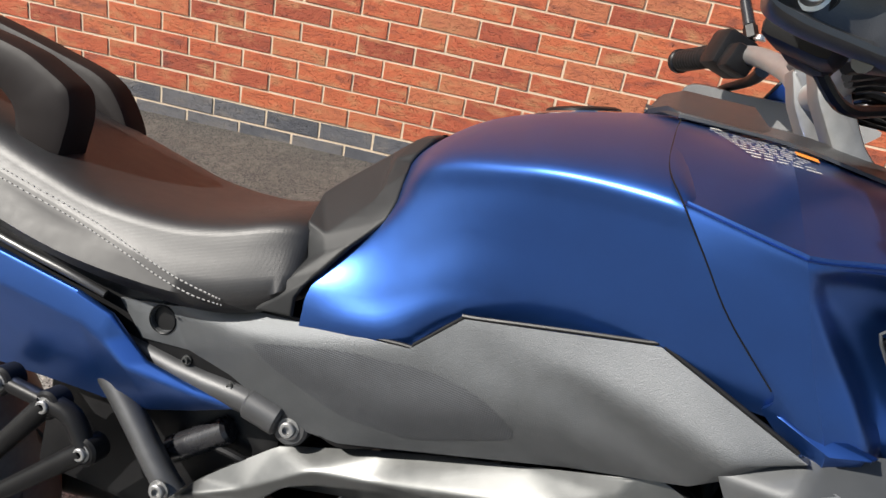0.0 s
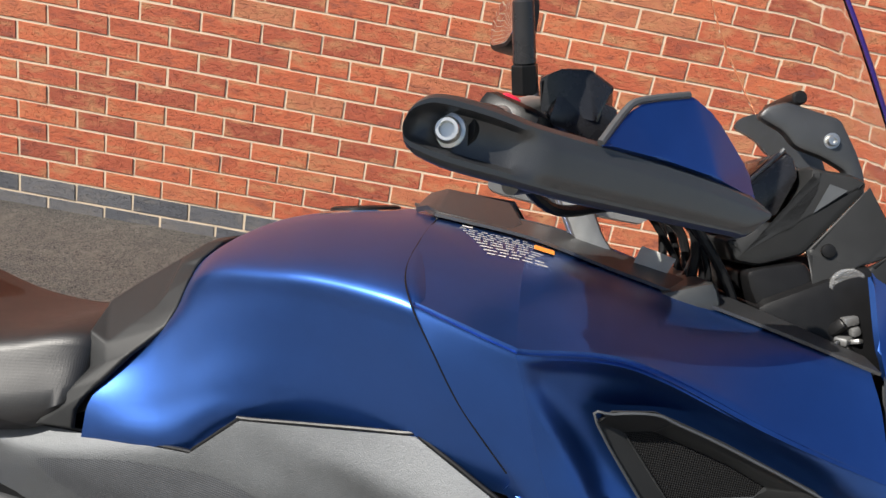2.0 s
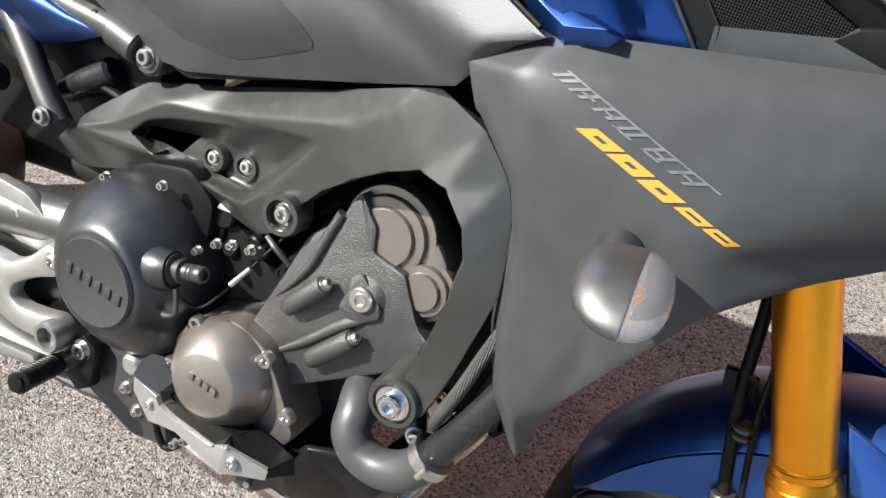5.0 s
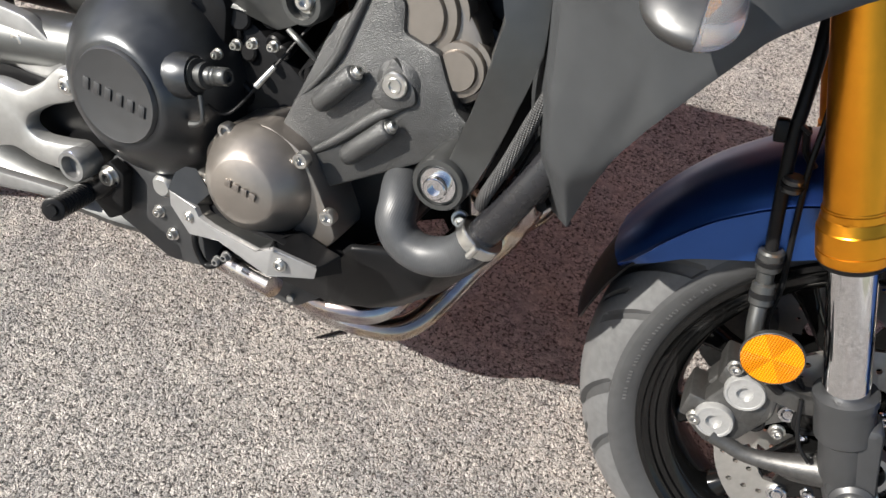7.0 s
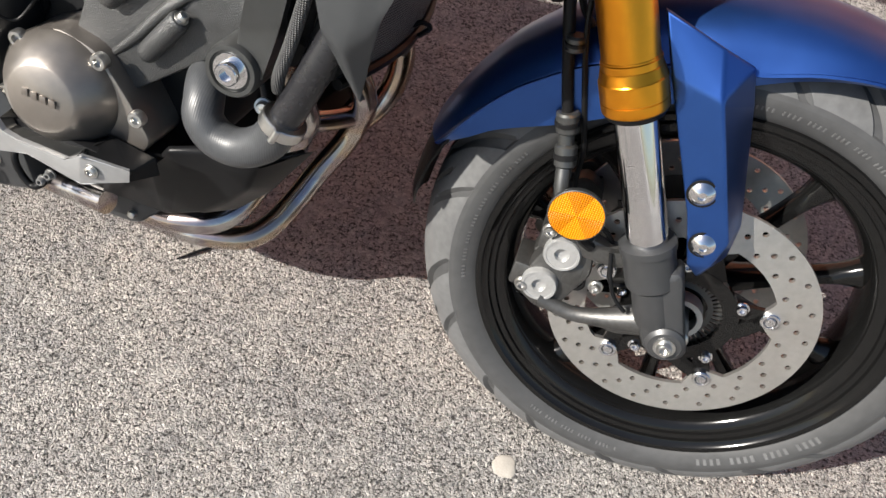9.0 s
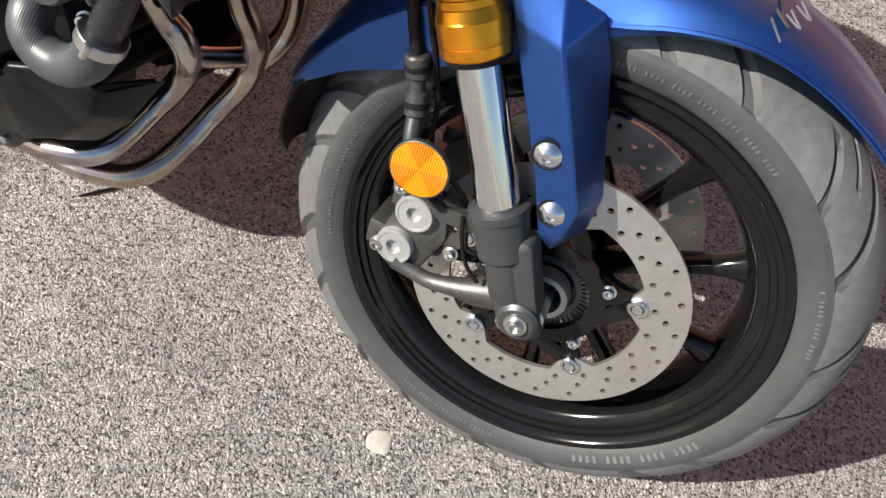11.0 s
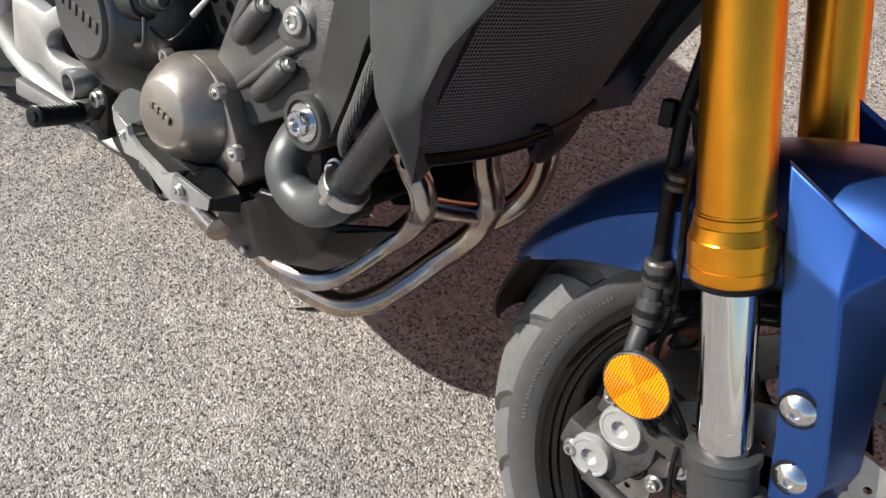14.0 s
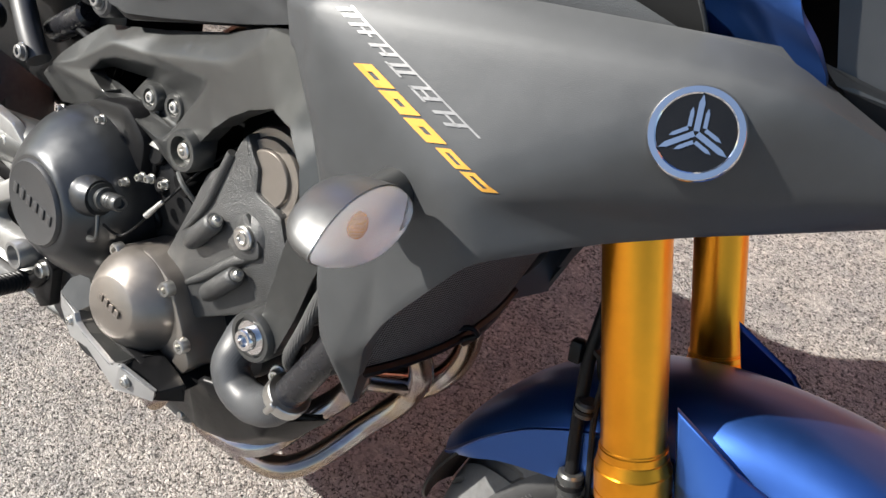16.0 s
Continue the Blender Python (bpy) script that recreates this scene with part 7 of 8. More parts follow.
FRAMEF = ["L1 L2 C0", "L2 T0 C1 C0", "T0 T1 C2 C1", "T1 T2 C3 C2", "T2 T3 J C3", "L0 L1 K0", "L1 C0 W0 K0", "C0 C1 W1 W0", "C1 C2 W3 W2 W1", "C2 C3 W4 W3",
          "K0 W0 R1", "L0 K0 D1 D0", "K0 R1 D3 D1", "R1 R2 D4 D3", "R2 R3 D5 D4", "R3 R4 X D5", "R4 W4 A1 A0 X", "W4 C3 A2 A1", "C3 J A3 A2", "J T3 O0 A4 A3",
          "O0 O1 A5 A4", "O1 O2 A6 A5", "O2 O3 A7 A6", "O3 O4 A8 A7", "O4 O5 A9 A8", "O5 O6 A10 A9", "O6 E0 E1 A10",
          "W0 W1 I0", "W1 W2 I0", "W2 W3 I1 I0", "W3 W4 I2 I1", "W4 R4 F1 I2", "R4 R3 F1", "R3 R2 F1", "R2 R1 F0 F1", "I1 I2 F1 F0"]
both("frame_beam", lambda s: facets({**RIM, **WEB}, FRAMEF, 0.022, 0.003, 3, s < 0, 2), GUN, frame_part, "satin dark grey cast frame with a triangular window", 50)
for x, z in ((-0.778, 0.598), (-0.737, 0.605)):
    both("pocket_boss", lambda s: revolve(B(), (x, -0.088 * s, z), (x, -0.088 * s - s, z), [(0, 0.016), (0.017, 0.0155), (0.019, 0.014), (0.019, 0.010), (0.014, 0.0095), (0.014, 0)], 24), GUN, frame_part)
    both("frame_bolt", lambda s: bolt(B(), (x, -0.102 * s, z), 0.0062, 0.006, (0, -s, 0)), ALU, frame_part, "bright socket bolt")
both("mount_boss", lambda s: revolve(B(), (-0.653, -0.135 * s, 0.602), (-0.653, -0.135 * s - s, 0.602), [(0, 0.022), (0.020, 0.022), (0.024, 0.020), (0.024, 0.0155), (0.014, 0.0150), (0.014, 0)], 32), GUN, frame_part)
both("frame_bolt", lambda s: bolt(B(), (-0.653, -0.148 * s, 0.602), 0.0085, 0.009, (0, -s, 0)), STEEL, frame_part, "bright socket bolt")
both("mount_boss", lambda s: revolve(B(), (-0.476, -0.140 * s, 0.507), (-0.476, -0.140 * s - s, 0.507), [(0, 0.0255), (0.053, 0.0255), (0.057, 0.0235), (0.057, 0.0195), (0.054, 0.019), (0.054, 0)], 36), GUN, frame_part)
both("frame_bolt", lambda s: revolve(B(), (-0.476, -0.193 * s, 0.507), (-0.476, -0.193 * s - s, 0.507), [(0, 0), (0, 0.0165), (0.003, 0.0165), (0.003, 0.011), (0.011, 0.0108), (0.0125, 0.0095), (0.0125, 0.006), (0.007, 0.0058), (0.007, 0)], 30), CHROME, frame_part, "large bright engine mount bolt")

# -- engine --
eng = group("engine")
# black on the crankcase stands for the shade behind the frame
part("crankcase", plate(B(), [(-0.94, 0.36), (-0.93, 0.50), (-0.86, 0.56), (-0.74, 0.55), (-0.64, 0.49), (-0.54, 0.45), (-0.52, 0.38), (-0.60, 0.31), (-0.80, 0.29)], -0.108, 0.108, 0.02, 0.012), BLACK, eng, "dark cast crankcase", 40)
part("cylinder_block", plate(B(), [(-0.70, 0.47), (-0.60, 0.655), (-0.47, 0.62), (-0.46, 0.50), (-0.54, 0.42), (-0.66, 0.40)], -0.105, 0.105, 0.012, 0.008), BLACK, eng)
HC = [(-0.583, 0.656), (-0.590, 0.645), (-0.598, 0.620), (-0.626, 0.590), (-0.642, 0.537), (-0.664, 0.471), (-0.659, 0.450), (-0.606, 0.420), (-0.501, 0.500), (-0.485, 0.515), (-0.478, 0.548), (-0.492, 0.556), (-0.508, 0.580), (-0.520, 0.600), (-0.540, 0.603), (-0.556, 0.606), (-0.560, 0.630), (-0.568, 0.637)]
part("head_cover", plate(B(), HC, -0.146, -0.108, 0.004, 0.004), CASTR, eng, "rough cast dark side cover")
part("cover_rib", tube(B(), [(-0.632, -0.143, 0.449), (-0.599, -0.1455, 0.482), (-0.573, -0.146, 0.512), (-0.553, -0.146, 0.532), (-0.531, -0.143, 0.547)], [0.0035, 0.0055, 0.0065, 0.006, 0.0025], 12, 6), CASTR, eng)
part("cover_rib", tube(B(), [(-0.597, -0.1455, 0.628), (-0.608, -0.146, 0.589), (-0.615, -0.146, 0.563), (-0.630, -0.145, 0.534), (-0.654, -0.142, 0.498)], [0.005, 0.0055, 0.005, 0.004, 0.002], 12, 6), CASTR, eng)
part("plug_shelf", plate(B(), [(-0.560, 0.585), (-0.532, 0.562), (-0.528, 0.547), (-0.554, 0.530), (-0.575, 0.538)], -0.1515, -0.14, 0.007, 0.003), CASTR, eng)
part("cover_boss", revolve(B(), (-0.551, -0.140, 0.560), (-0.551, -1.140, 0.560), [(0, 0.026), (0.006, 0.022), (0.010, 0.0155), (0.011, 0.0135), (0.011, 0.0)], 30), CASTR, eng)
part("cover_plug", revolve(B(), (-0.551, -0.150, 0.560), (-0.551, -1.150, 0.560), [(0, 0.0125), (0.005, 0.0125), (0.0065, 0.0112), (0.0065, 0.0076), (0.008, 0.0072), (0.008, 0.005), (0.0055, 0.0046), (0.0055, 0)], 28), STEEL, eng, "bright round plug")
for a, b in (((-0.626, -0.150, 0.509), (-0.590, -0.156, 0.557)), ((-0.588, -0.150, 0.467), (-0.546, -0.157, 0.520))):
    a, b = Vector(a), Vector(b)
    n = (b - a).length
    part("cover_lug", revolve(B(), a, b, [(0, 0), (0.0005, 0.006), (0.003, 0.0092), (0.009, 0.0106), (n * 0.5, 0.0108), (n - 0.004, 0.0104), (n - 0.001, 0.0095), (n, 0.008), (n, 0.0)], 24), CASTR, eng, "", 60)
    part("lug_bolt", bolt(B(), b, 0.0050, 0.007, (b - a)), STEEL, eng)
BRZ = [(-0.585, 0.645), (-0.553, 0.662), (-0.520, 0.652), (-0.490, 0.622), (-0.477, 0.598), (-0.484, 0.557), (-0.505, 0.552), (-0.54, 0.585), (-0.57, 0.61)]
part("valve_cover", plate(B(), BRZ, -0.132, -0.09, 0.012, 0.006), MAGN, eng, "bronze painted valve cover")
for c, r in (((-0.552, 0.622), 0.034), ((-0.503, 0.588), 0.022)):
    part("cover_dome", revolve(B(), (c[0], -0.115, c[1]), (c[0], -1.115, c[1]), [(0, r * 1.45), (0.014, r * 1.44), (0.0165, r * 1.40), (0.0170, r * 1.18), (0.0205, r * 1.16), (0.0220, r * 1.12), (0.0224, r * 0.86), (0.0250, r * 0.84), (0.0262, r * 0.80), (0.0262, 0)], 40), MAGN, eng)
part("cylinder_head", plate(B(), [(-0.60, 0.45), (-0.66, 0.62), (-0.60, 0.74), (-0.47, 0.74), (-0.425, 0.62), (-0.44, 0.47)], -0.080, 0.080, 0.012, 0.005), BLACK, eng, "black cylinder head")
# clutch cover
def ring_at(y, cx, cz, rx, rz, n=40):
    return [Vector((cx + rx * math.cos(2 * math.pi * i / n), y, cz + rz * math.sin(2 * math.pi * i / n))) for i in range(n)]
part("cover_shell", loft(B(), [ring_at(-0.095, -0.832, 0.448, 0.105, 0.110), ring_at(-0.128, -0.832, 0.448, 0.103, 0.108), ring_at(-0.150, -0.830, 0.449, 0.097, 0.102), ring_at(-0.172, -0.826, 0.452, 0.084, 0.087), ring_at(-0.190, -0.822, 0.455, 0.069, 0.070), ring_at(-0.199, -0.819, 0.457, 0.060, 0.060), ring_at(-0.202, -0.818, 0.458, 0.054, 0.054)], 3), SATIN, eng, "dark satin clutch cover", 60)
part("cover_disc", revolve(B(), (-0.817, -0.198, 0.459), (-0.817, -1.198, 0.459), [(0, 0.050), (0.005, 0.050), (0.0075, 0.0485), (0.009, 0.0475), (0.0085, 0.046), (0.0085, 0)], 48), CAST, eng, "raised round disc of the cover")
for i in range(6):
    part("raised_bar", block(B(), (-0.850 + 0.0135 * i, -0.2072, 0.462 - 0.0010 * i), (0.0075, 0.0022, 0.013), Euler((0, 0.05, 0)).to_matrix().to_4x4(), 0.0008), CAST, eng, "raised bar in place of lettering")
# neck in black too, for the shade above the clutch cover
part("cover_neck", plate(B(), [(-0.90, 0.52), (-0.85, 0.568), (-0.79, 0.585), (-0.752, 0.560), (-0.75, 0.49), (-0.83, 0.50)], -0.125, -0.09, 0.012, 0.008), BLACK, eng)
part("shaft_boss", tube(B(), [(-0.790, -0.160, 0.482), (-0.765, -0.172, 0.492), (-0.748, -0.172, 0.498)], [0.030, 0.025, 0.020], 18, 4), SATIN, eng)
part("shaft", revolve(B(), (-0.752, -0.172, 0.498), (-0.690, -0.178, 0.520), [(0, 0), (0, 0.016), (0.008, 0.016), (0.009, 0.011), (0.014, 0.011), (0.015, 0.013), (0.020, 0.013), (0.021, 0.009), (0.027, 0.009), (0.028, 0.0082), (0.029, 0.009), (0.032, 0.009), (0.033, 0.0082), (0.034, 0.009), (0.044, 0.009), (0.046, 0.0075), (0.046, 0.005), (0.042, 0.0045), (0.042, 0)], 24), GUN, eng, "dark clutch shaft")
part("release_arm", tube(B(), [(-0.735, -0.182, 0.486), (-0.728, -0.186, 0.462), (-0.742, -0.184, 0.452)], [0.0025, 0.0022, 0.004], 8, 5), GUN, eng)
part("clutch_cable", tube(B(), [(-0.728, -0.180, 0.478), (-0.712, -0.165, 0.470), (-0.685, -0.150, 0.515), (-0.655, -0.125, 0.575), (-0.62, -0.11, 0.62)], 0.0016, 8, 6), BLACK, eng)
part("cable_end", cyl(B(), (-0.690, -0.158, 0.505), (-0.676, -0.150, 0.530), 0.0034, 0.0025, 12, 0.001), STEEL, eng)
part("cable_bracket", tube(B(), [(-0.672, -0.14, 0.565), (-0.655, -0.145, 0.560), (-0.640, -0.14, 0.548)], [0.003, 0.0035, 0.003], 8, 4), GUN, eng, "cable bracket")
rnd = random.Random(8)
for x, z in ((-0.781, 0.483), (-0.742, 0.517), (-0.727, 0.530), (-0.705, 0.541), (-0.756, 0.408), (-0.774, 0.429), (-0.752, 0.445), (-0.690, 0.460), (-0.683, 0.546), (-0.803, 0.563), (-0.878, 0.540), (-0.70, 0.424)):
    part("case_bolt", bolt(B(), (x, -0.137 - rnd.uniform(0, 0.01), z), 0.0042, 0.009, (0, -1, 0)), STEEL, eng, "case bolt")
# small fittings, blackened for the shade they sit in
for i in range(10):
    x, z = -0.70 + rnd.uniform(-0.06, 0.06), 0.505 + rnd.uniform(-0.05, 0.07)
    part("starter_bit", cyl(B(), (x, -0.07, z), (x + rnd.uniform(-0.01, 0.01), -0.109 - rnd.uniform(0, 0.006), z + rnd.uniform(-0.01, 0.01)), rnd.uniform(0.008, 0.016), None, 14, 0.002), BLACK, eng, "dark fitting on the engine")
# pump cover
part("cover_flange", plate(B(), [(-0.738, 0.418), (-0.720, 0.452), (-0.670, 0.476), (-0.628, 0.464), (-0.596, 0.420), (-0.572, 0.380), (-0.60, 0.345), (-0.66, 0.335), (-0.725, 0.360)], -0.166, -0.10, 0.012, 0.004), MAGN, eng, "bronze cover flange")
part("pump_cover", revolve(B(), (-0.668, -0.160, 0.412), (-0.665, -0.205, 0.417), [(0, 0.060), (0.010, 0.0595), (0.014, 0.058), (0.022, 0.054), (0.030, 0.048), (0.038, 0.041), (0.043, 0.035), (0.0445, 0.0325), (0.0445, 0.0)], 48), MAGN, eng, "bronze painted crank cover")
for i in range(4):
    part("raised_bar", block(B(), (-0.680 + 0.0095 * i, -0.2055, 0.4205 - 0.0012 * i), (0.0068, 0.002, 0.008), None, 0.0006), MAGN, eng)
for p in ((-0.622, -0.166, 0.458), (-0.583, -0.168, 0.410), (-0.709, -0.166, 0.454), (-0.736, -0.160, 0.385)):
    part("cover_bolt", revolve(B(), p, (p[0], p[1] - 1, p[2]), [(0, 0.0085), (0.008, 0.0085), (0.010, 0.0075), (0.010, 0.0045), (0.005, 0.0042), (0.005, 0)], 20), STEEL, eng, "bright cover bolt")
# lower cover plate with badge
part("lower_plate", plate(B(), [(-0.89, 0.33), (-0.88, 0.25), (-0.80, 0.222), (-0.745, 0.235), (-0.77, 0.33), (-0.83, 0.35)], -0.132, -0.10, 0.010, 0.004), CAST, eng)
part("oil_cap", cyl(B(), (-0.803, -0.13, 0.333), (-0.803, -0.150, 0.333), 0.016, 0.014, 18, 0.004), ALU, eng, "bright filler plug")
for x, z in ((-0.874, 0.318), (-0.817, 0.285), (-0.796, 0.262), (-0.85, 0.36)):
    part("case_bolt", bolt(B(), (x, -0.131, z), 0.006, 0.008, (0, -1, 0)), STEEL, eng)
# added block keeps sun from leaking through under the engine
part("oil_sump", plate(B(), [(-0.82, 0.19), (-0.82, 0.32), (-0.61, 0.32), (-0.59, 0.25), (-0.65, 0.185)], -0.078, 0.078, 0.015, 0.006), CAST, eng, "dark cast oil sump")
# engine slider
slid = group("engine_slider")
SL = dict(A=(-0.743, -0.209, 0.382), B=(-0.711, -0.213, 0.380), C=(-0.705, -0.2135, 0.372), D=(-0.687, -0.215, 0.369), E=(-0.630, -0.221, 0.371), F=(-0.614, -0.222, 0.381), G=(-0.570, -0.211, 0.373), H=(-0.571, -0.2105, 0.362), I=(-0.615, -0.222, 0.347), J=(-0.629, -0.221, 0.352), K=(-0.679, -0.215, 0.355), L=(-0.716, -0.211, 0.346), M=(-0.742, -0.208, 0.367))
part("slider_plate", facets(SL, ["A B L M", "B C K L", "C D K", "D E J K", "E F I J", "F G H I"], 0.006, 0.0018, 2), SLIDERM, slid, "pale grey metal slider plate", 30)
ST = dict(a=(-0.745, -0.206, 0.385), b=(-0.746, -0.196, 0.397), b2=(-0.741, -0.190, 0.402), c=(-0.733, -0.186, 0.402), d=(-0.712, -0.180, 0.380), e=(-0.699, -0.176, 0.371), f=(-0.661, -0.174, 0.367), g=(-0.629, -0.174, 0.370), h=(-0.627, -0.190, 0.370), i=(-0.614, -0.219, 0.3795), j=(-0.632, -0.218, 0.370), k=(-0.689, -0.212, 0.368), l=(-0.707, -0.2105, 0.371), m=(-0.710, -0.2095, 0.385), n=(-0.713, -0.210, 0.380))
part("slider_top", facets(ST, ["a b b2 c d m n", "m d e l n", "l e f k", "k f g h j", "j h i"], 0.010, 0.003, 3), GUN, slid, "dark satin upper body of the slider", 35)
SB = dict(h=(-0.627, -0.190, 0.3705), g=(-0.628, -0.174, 0.3705), o=(-0.612, -0.170, 0.379), p=(-0.578, -0.172, 0.374), q=(-0.558, -0.182, 0.380), r=(-0.555, -0.185, 0.363), t=(-0.571, -0.208, 0.371), i=(-0.615, -0.218, 0.379), u=(-0.572, -0.205, 0.360))
part("slider_body", facets(SB, ["g o h", "h o t i", "o p t", "p q t", "t q r u"], 0.012, 0.003, 2), BLACK, slid, "black plastic end of the slider")
part("slider_foot", plate(B(), [(-0.735, 0.365), (-0.70, 0.35), (-0.60, 0.350), (-0.56, 0.362), (-0.62, 0.372), (-0.70, 0.380)], -0.195, -0.13, 0.01, 0.005), BLACK, slid)
part("slider_bolt", bolt(B(), (-0.604, -0.2195, 0.366), 0.0055, 0.004, (0, -1, 0)), STEEL, slid)
part("slider_bolt", bolt(B(), (-0.717, -0.2120, 0.366), 0.0045, 0.004, (0, -1, 0)), STEEL, slid)
drain = group("breather_loop")
part("loop_hose", tube(B(), [(-0.755, -0.140, 0.305), (-0.753, -0.150, 0.288), (-0.748, -0.150, 0.270), (-0.736, -0.150, 0.257), (-0.724, -0.150, 0.262), (-0.715, -0.140, 0.272)], 0.0042, 10, 5), BLACK, drain, "thin black hose loop")
for x, z in ((-0.722, 0.268), (-0.711, 0.280)):
    part("loop_bolt", bolt(B(), (x, -0.146, z), 0.0048, 0.008, (0, -1, 0)), ALUD, drain)
# skid pan
pan = group("belly_pan")
PANV = dict(a=(-0.640, -0.130, 0.318), b=(-0.583, -0.150, 0.346), c=(-0.558, -0.162, 0.376), d=(-0.514, -0.146, 0.386), e=(-0.470, -0.142, 0.380), f=(-0.478, -0.138, 0.345), g=(-0.505, -0.130, 0.312), h=(-0.540, -0.120, 0.276), i=(-0.585, -0.118, 0.254), j=(-0.66, -0.118, 0.262), q=(-0.468, -0.088, 0.318), r=(-0.432, -0.100, 0.385), v=(-0.512, -0.088, 0.272), k=(-0.553, -0.150, 0.350), n=(-0.500, -0.148, 0.368))
both("pan_side", lambda s: facets(PANV, ["a b i j", "b c k", "c d n k", "b k i", "d e n", "e f n", "f g n", "n g h k", "k h i", "e r q f", "f q v g", "g v h"], 0.008, 0.006, 3, s < 0), BLACK, pan, "black plastic belly pan")
part("pan_floor", plate(B(), [(-0.67, 0.275), (-0.632, 0.32), (-0.56, 0.335), (-0.556, 0.30), (-0.585, 0.268)], -0.115, 0.115, 0.01, 0.004), BLACK, pan)
# coolant hoses
cool = group("coolant_hose")
part("hose_bend", tube(B(), [(-0.535, -0.105, 0.462), (-0.527, -0.140, 0.460), (-0.519, -0.160, 0.450), (-0.514, -0.170, 0.434), (-0.498, -0.173, 0.420), (-0.472, -0.175, 0.419), (-0.446, -0.178, 0.436), (-0.430, -0.180, 0.462)], 0.0195, 20, 8), HOSE, cool, "grey ribbed rubber coolant hose")
part("hose_clamp", cyl(B(), (-0.432, -0.180, 0.458), (-0.427, -0.180, 0.470), 0.0222, None, 24, 0.001), STEEL, cool, "steel hose clamp")
part("clamp_screw", cyl(B(), (-0.430, -0.204, 0.456), (-0.424, -0.203, 0.470), 0.0035, None, 10, 0.001), STEEL, cool)
part("coolant_pipe", tube(B(), [(-0.432, -0.180, 0.458), (-0.418, -0.180, 0.492), (-0.405, -0.180, 0.525), (-0.385, -0.175, 0.58)], 0.0155, 18, 5), BLACKG, cool, "black coolant pipe")
part("braided_line", tube(B(), [(-0.438, -0.178, 0.495), (-0.434, -0.188, 0.515), (-0.424, -0.192, 0.552), (-0.414, -0.192, 0.60), (-0.40, -0.18, 0.66)], 0.0062, 12, 8), BRAID, cool, "braided sleeve")
part("hose_stub", tube(B(), [(-0.47, -0.13, 0.475), (-0.455, -0.150, 0.455), (-0.447, -0.16, 0.44)], 0.008, 10, 4), BLACK, cool)
part("bleed_bolt", bolt(B(), (-0.455, -0.168, 0.468), 0.006, 0.012, (0.3, -1, 0.2)), STEEL, cool)
# exhaust
exh = group("exhaust")
HEADERS = [
    ([(-0.53, -0.06, 0.53), (-0.515, -0.035, 0.47), (-0.502, 0.0, 0.403), (-0.486, 0.012, 0.378), (-0.481, 0.022, 0.353), (-0.492, 0.038, 0.321), (-0.506, 0.033, 0.290), (-0.521, 0.016, 0.264), (-0.530, -0.012, 0.243), (-0.540, -0.036, 0.226), (-0.560, -0.053, 0.214), (-0.591, -0.060, 0.206), (-0.629, -0.060, 0.199), (-0.71, -0.05, 0.203), (-0.815, -0.04, 0.21)], 0.0165),
    ([(-0.48, 0.03, 0.54), (-0.455, 0.048, 0.47), (-0.441, 0.062, 0.415), (-0.432, 0.073, 0.387), (-0.430, 0.083, 0.360), (-0.440, 0.096, 0.325), (-0.452, 0.092, 0.293), (-0.475, 0.072, 0.250), (-0.492, 0.042, 0.213), (-0.507, 0.012, 0.188), (-0.528, -0.009, 0.172), (-0.562, -0.019, 0.163), (-0.617, -0.02, 0.154), (-0.70, -0.01, 0.150), (-0.83, 0.01, 0.158)], 0.0165),
    ([(-0.45, 0.10, 0.54), (-0.415, 0.115, 0.47), (-0.402, 0.118, 0.425), (-0.406, 0.117, 0.385), (-0.420, 0.110, 0.352), (-0.438, 0.100, 0.330)], 0.0160)]
for line, r in HEADERS:
    part("header_pipe", tube(B(), line, r, 20, 6), PIPE, exh, "polished steel header pipe with heat tint")
part("balance_pipe", tube(B(), [(-0.488, 0.026, 0.346), (-0.465, 0.055, 0.342), (-0.440, 0.088, 0.342)], 0.0135, 14, 4), PIPE, exh)
for p, q, r in (((-0.640, -0.048, 0.201), (-0.665, -0.047, 0.203), 0.021),):
    part("pipe_clamp", cyl(B(), p, q, r, None, 20, 0.001), STEEL, exh)
part("clamp_bolt", cyl(B(), (-0.655, -0.085, 0.204), (-0.655, -0.05, 0.200), 0.005, None, 10, 0.001), STEEL, exh)
part("front_down_pipe", tube(B(), [(-0.66, -0.12, 0.245), (-0.75, -0.10, 0.232), (-0.86, -0.07, 0.225)], 0.015, 14, 4), PIPE, exh)
# radiator
rad = group("radiator")
RADT = Matrix.Translation((-0.347, 0.0, 0.613)) @ Euler((0, radians(12), 0)).to_matrix().to_4x4()
def rad_net(dx, w, h):
    return [[tuple(RADT @ Vector((dx - 0.022 * (u * u), u * w, v * h))) for v in (-1, -0.5, 0, 0.5, 1)] for u in (-1, -0.6, -0.2, 0.2, 0.6, 1)]
part("radiator_core", patch(B(), rad_net(-0.022, 0.150, 0.102), 3, 3, 0.03, side=1), BLACK, rad)
part("radiator_guard", patch(B(), rad_net(0.0, 0.160, 0.108), 4, 4, 0.002, side=1), MESHMAT, rad, "black mesh radiator guard")
for v in (-1, 1):
    part("guard_rail", tube(B(), [tuple(RADT @ Vector((0.002 - 0.022 * u * u, u * 0.162, v * 0.110))) for u in (-1, -0.5, 0, 0.5, 1)], 0.006, 8, 5), BLACK, rad)
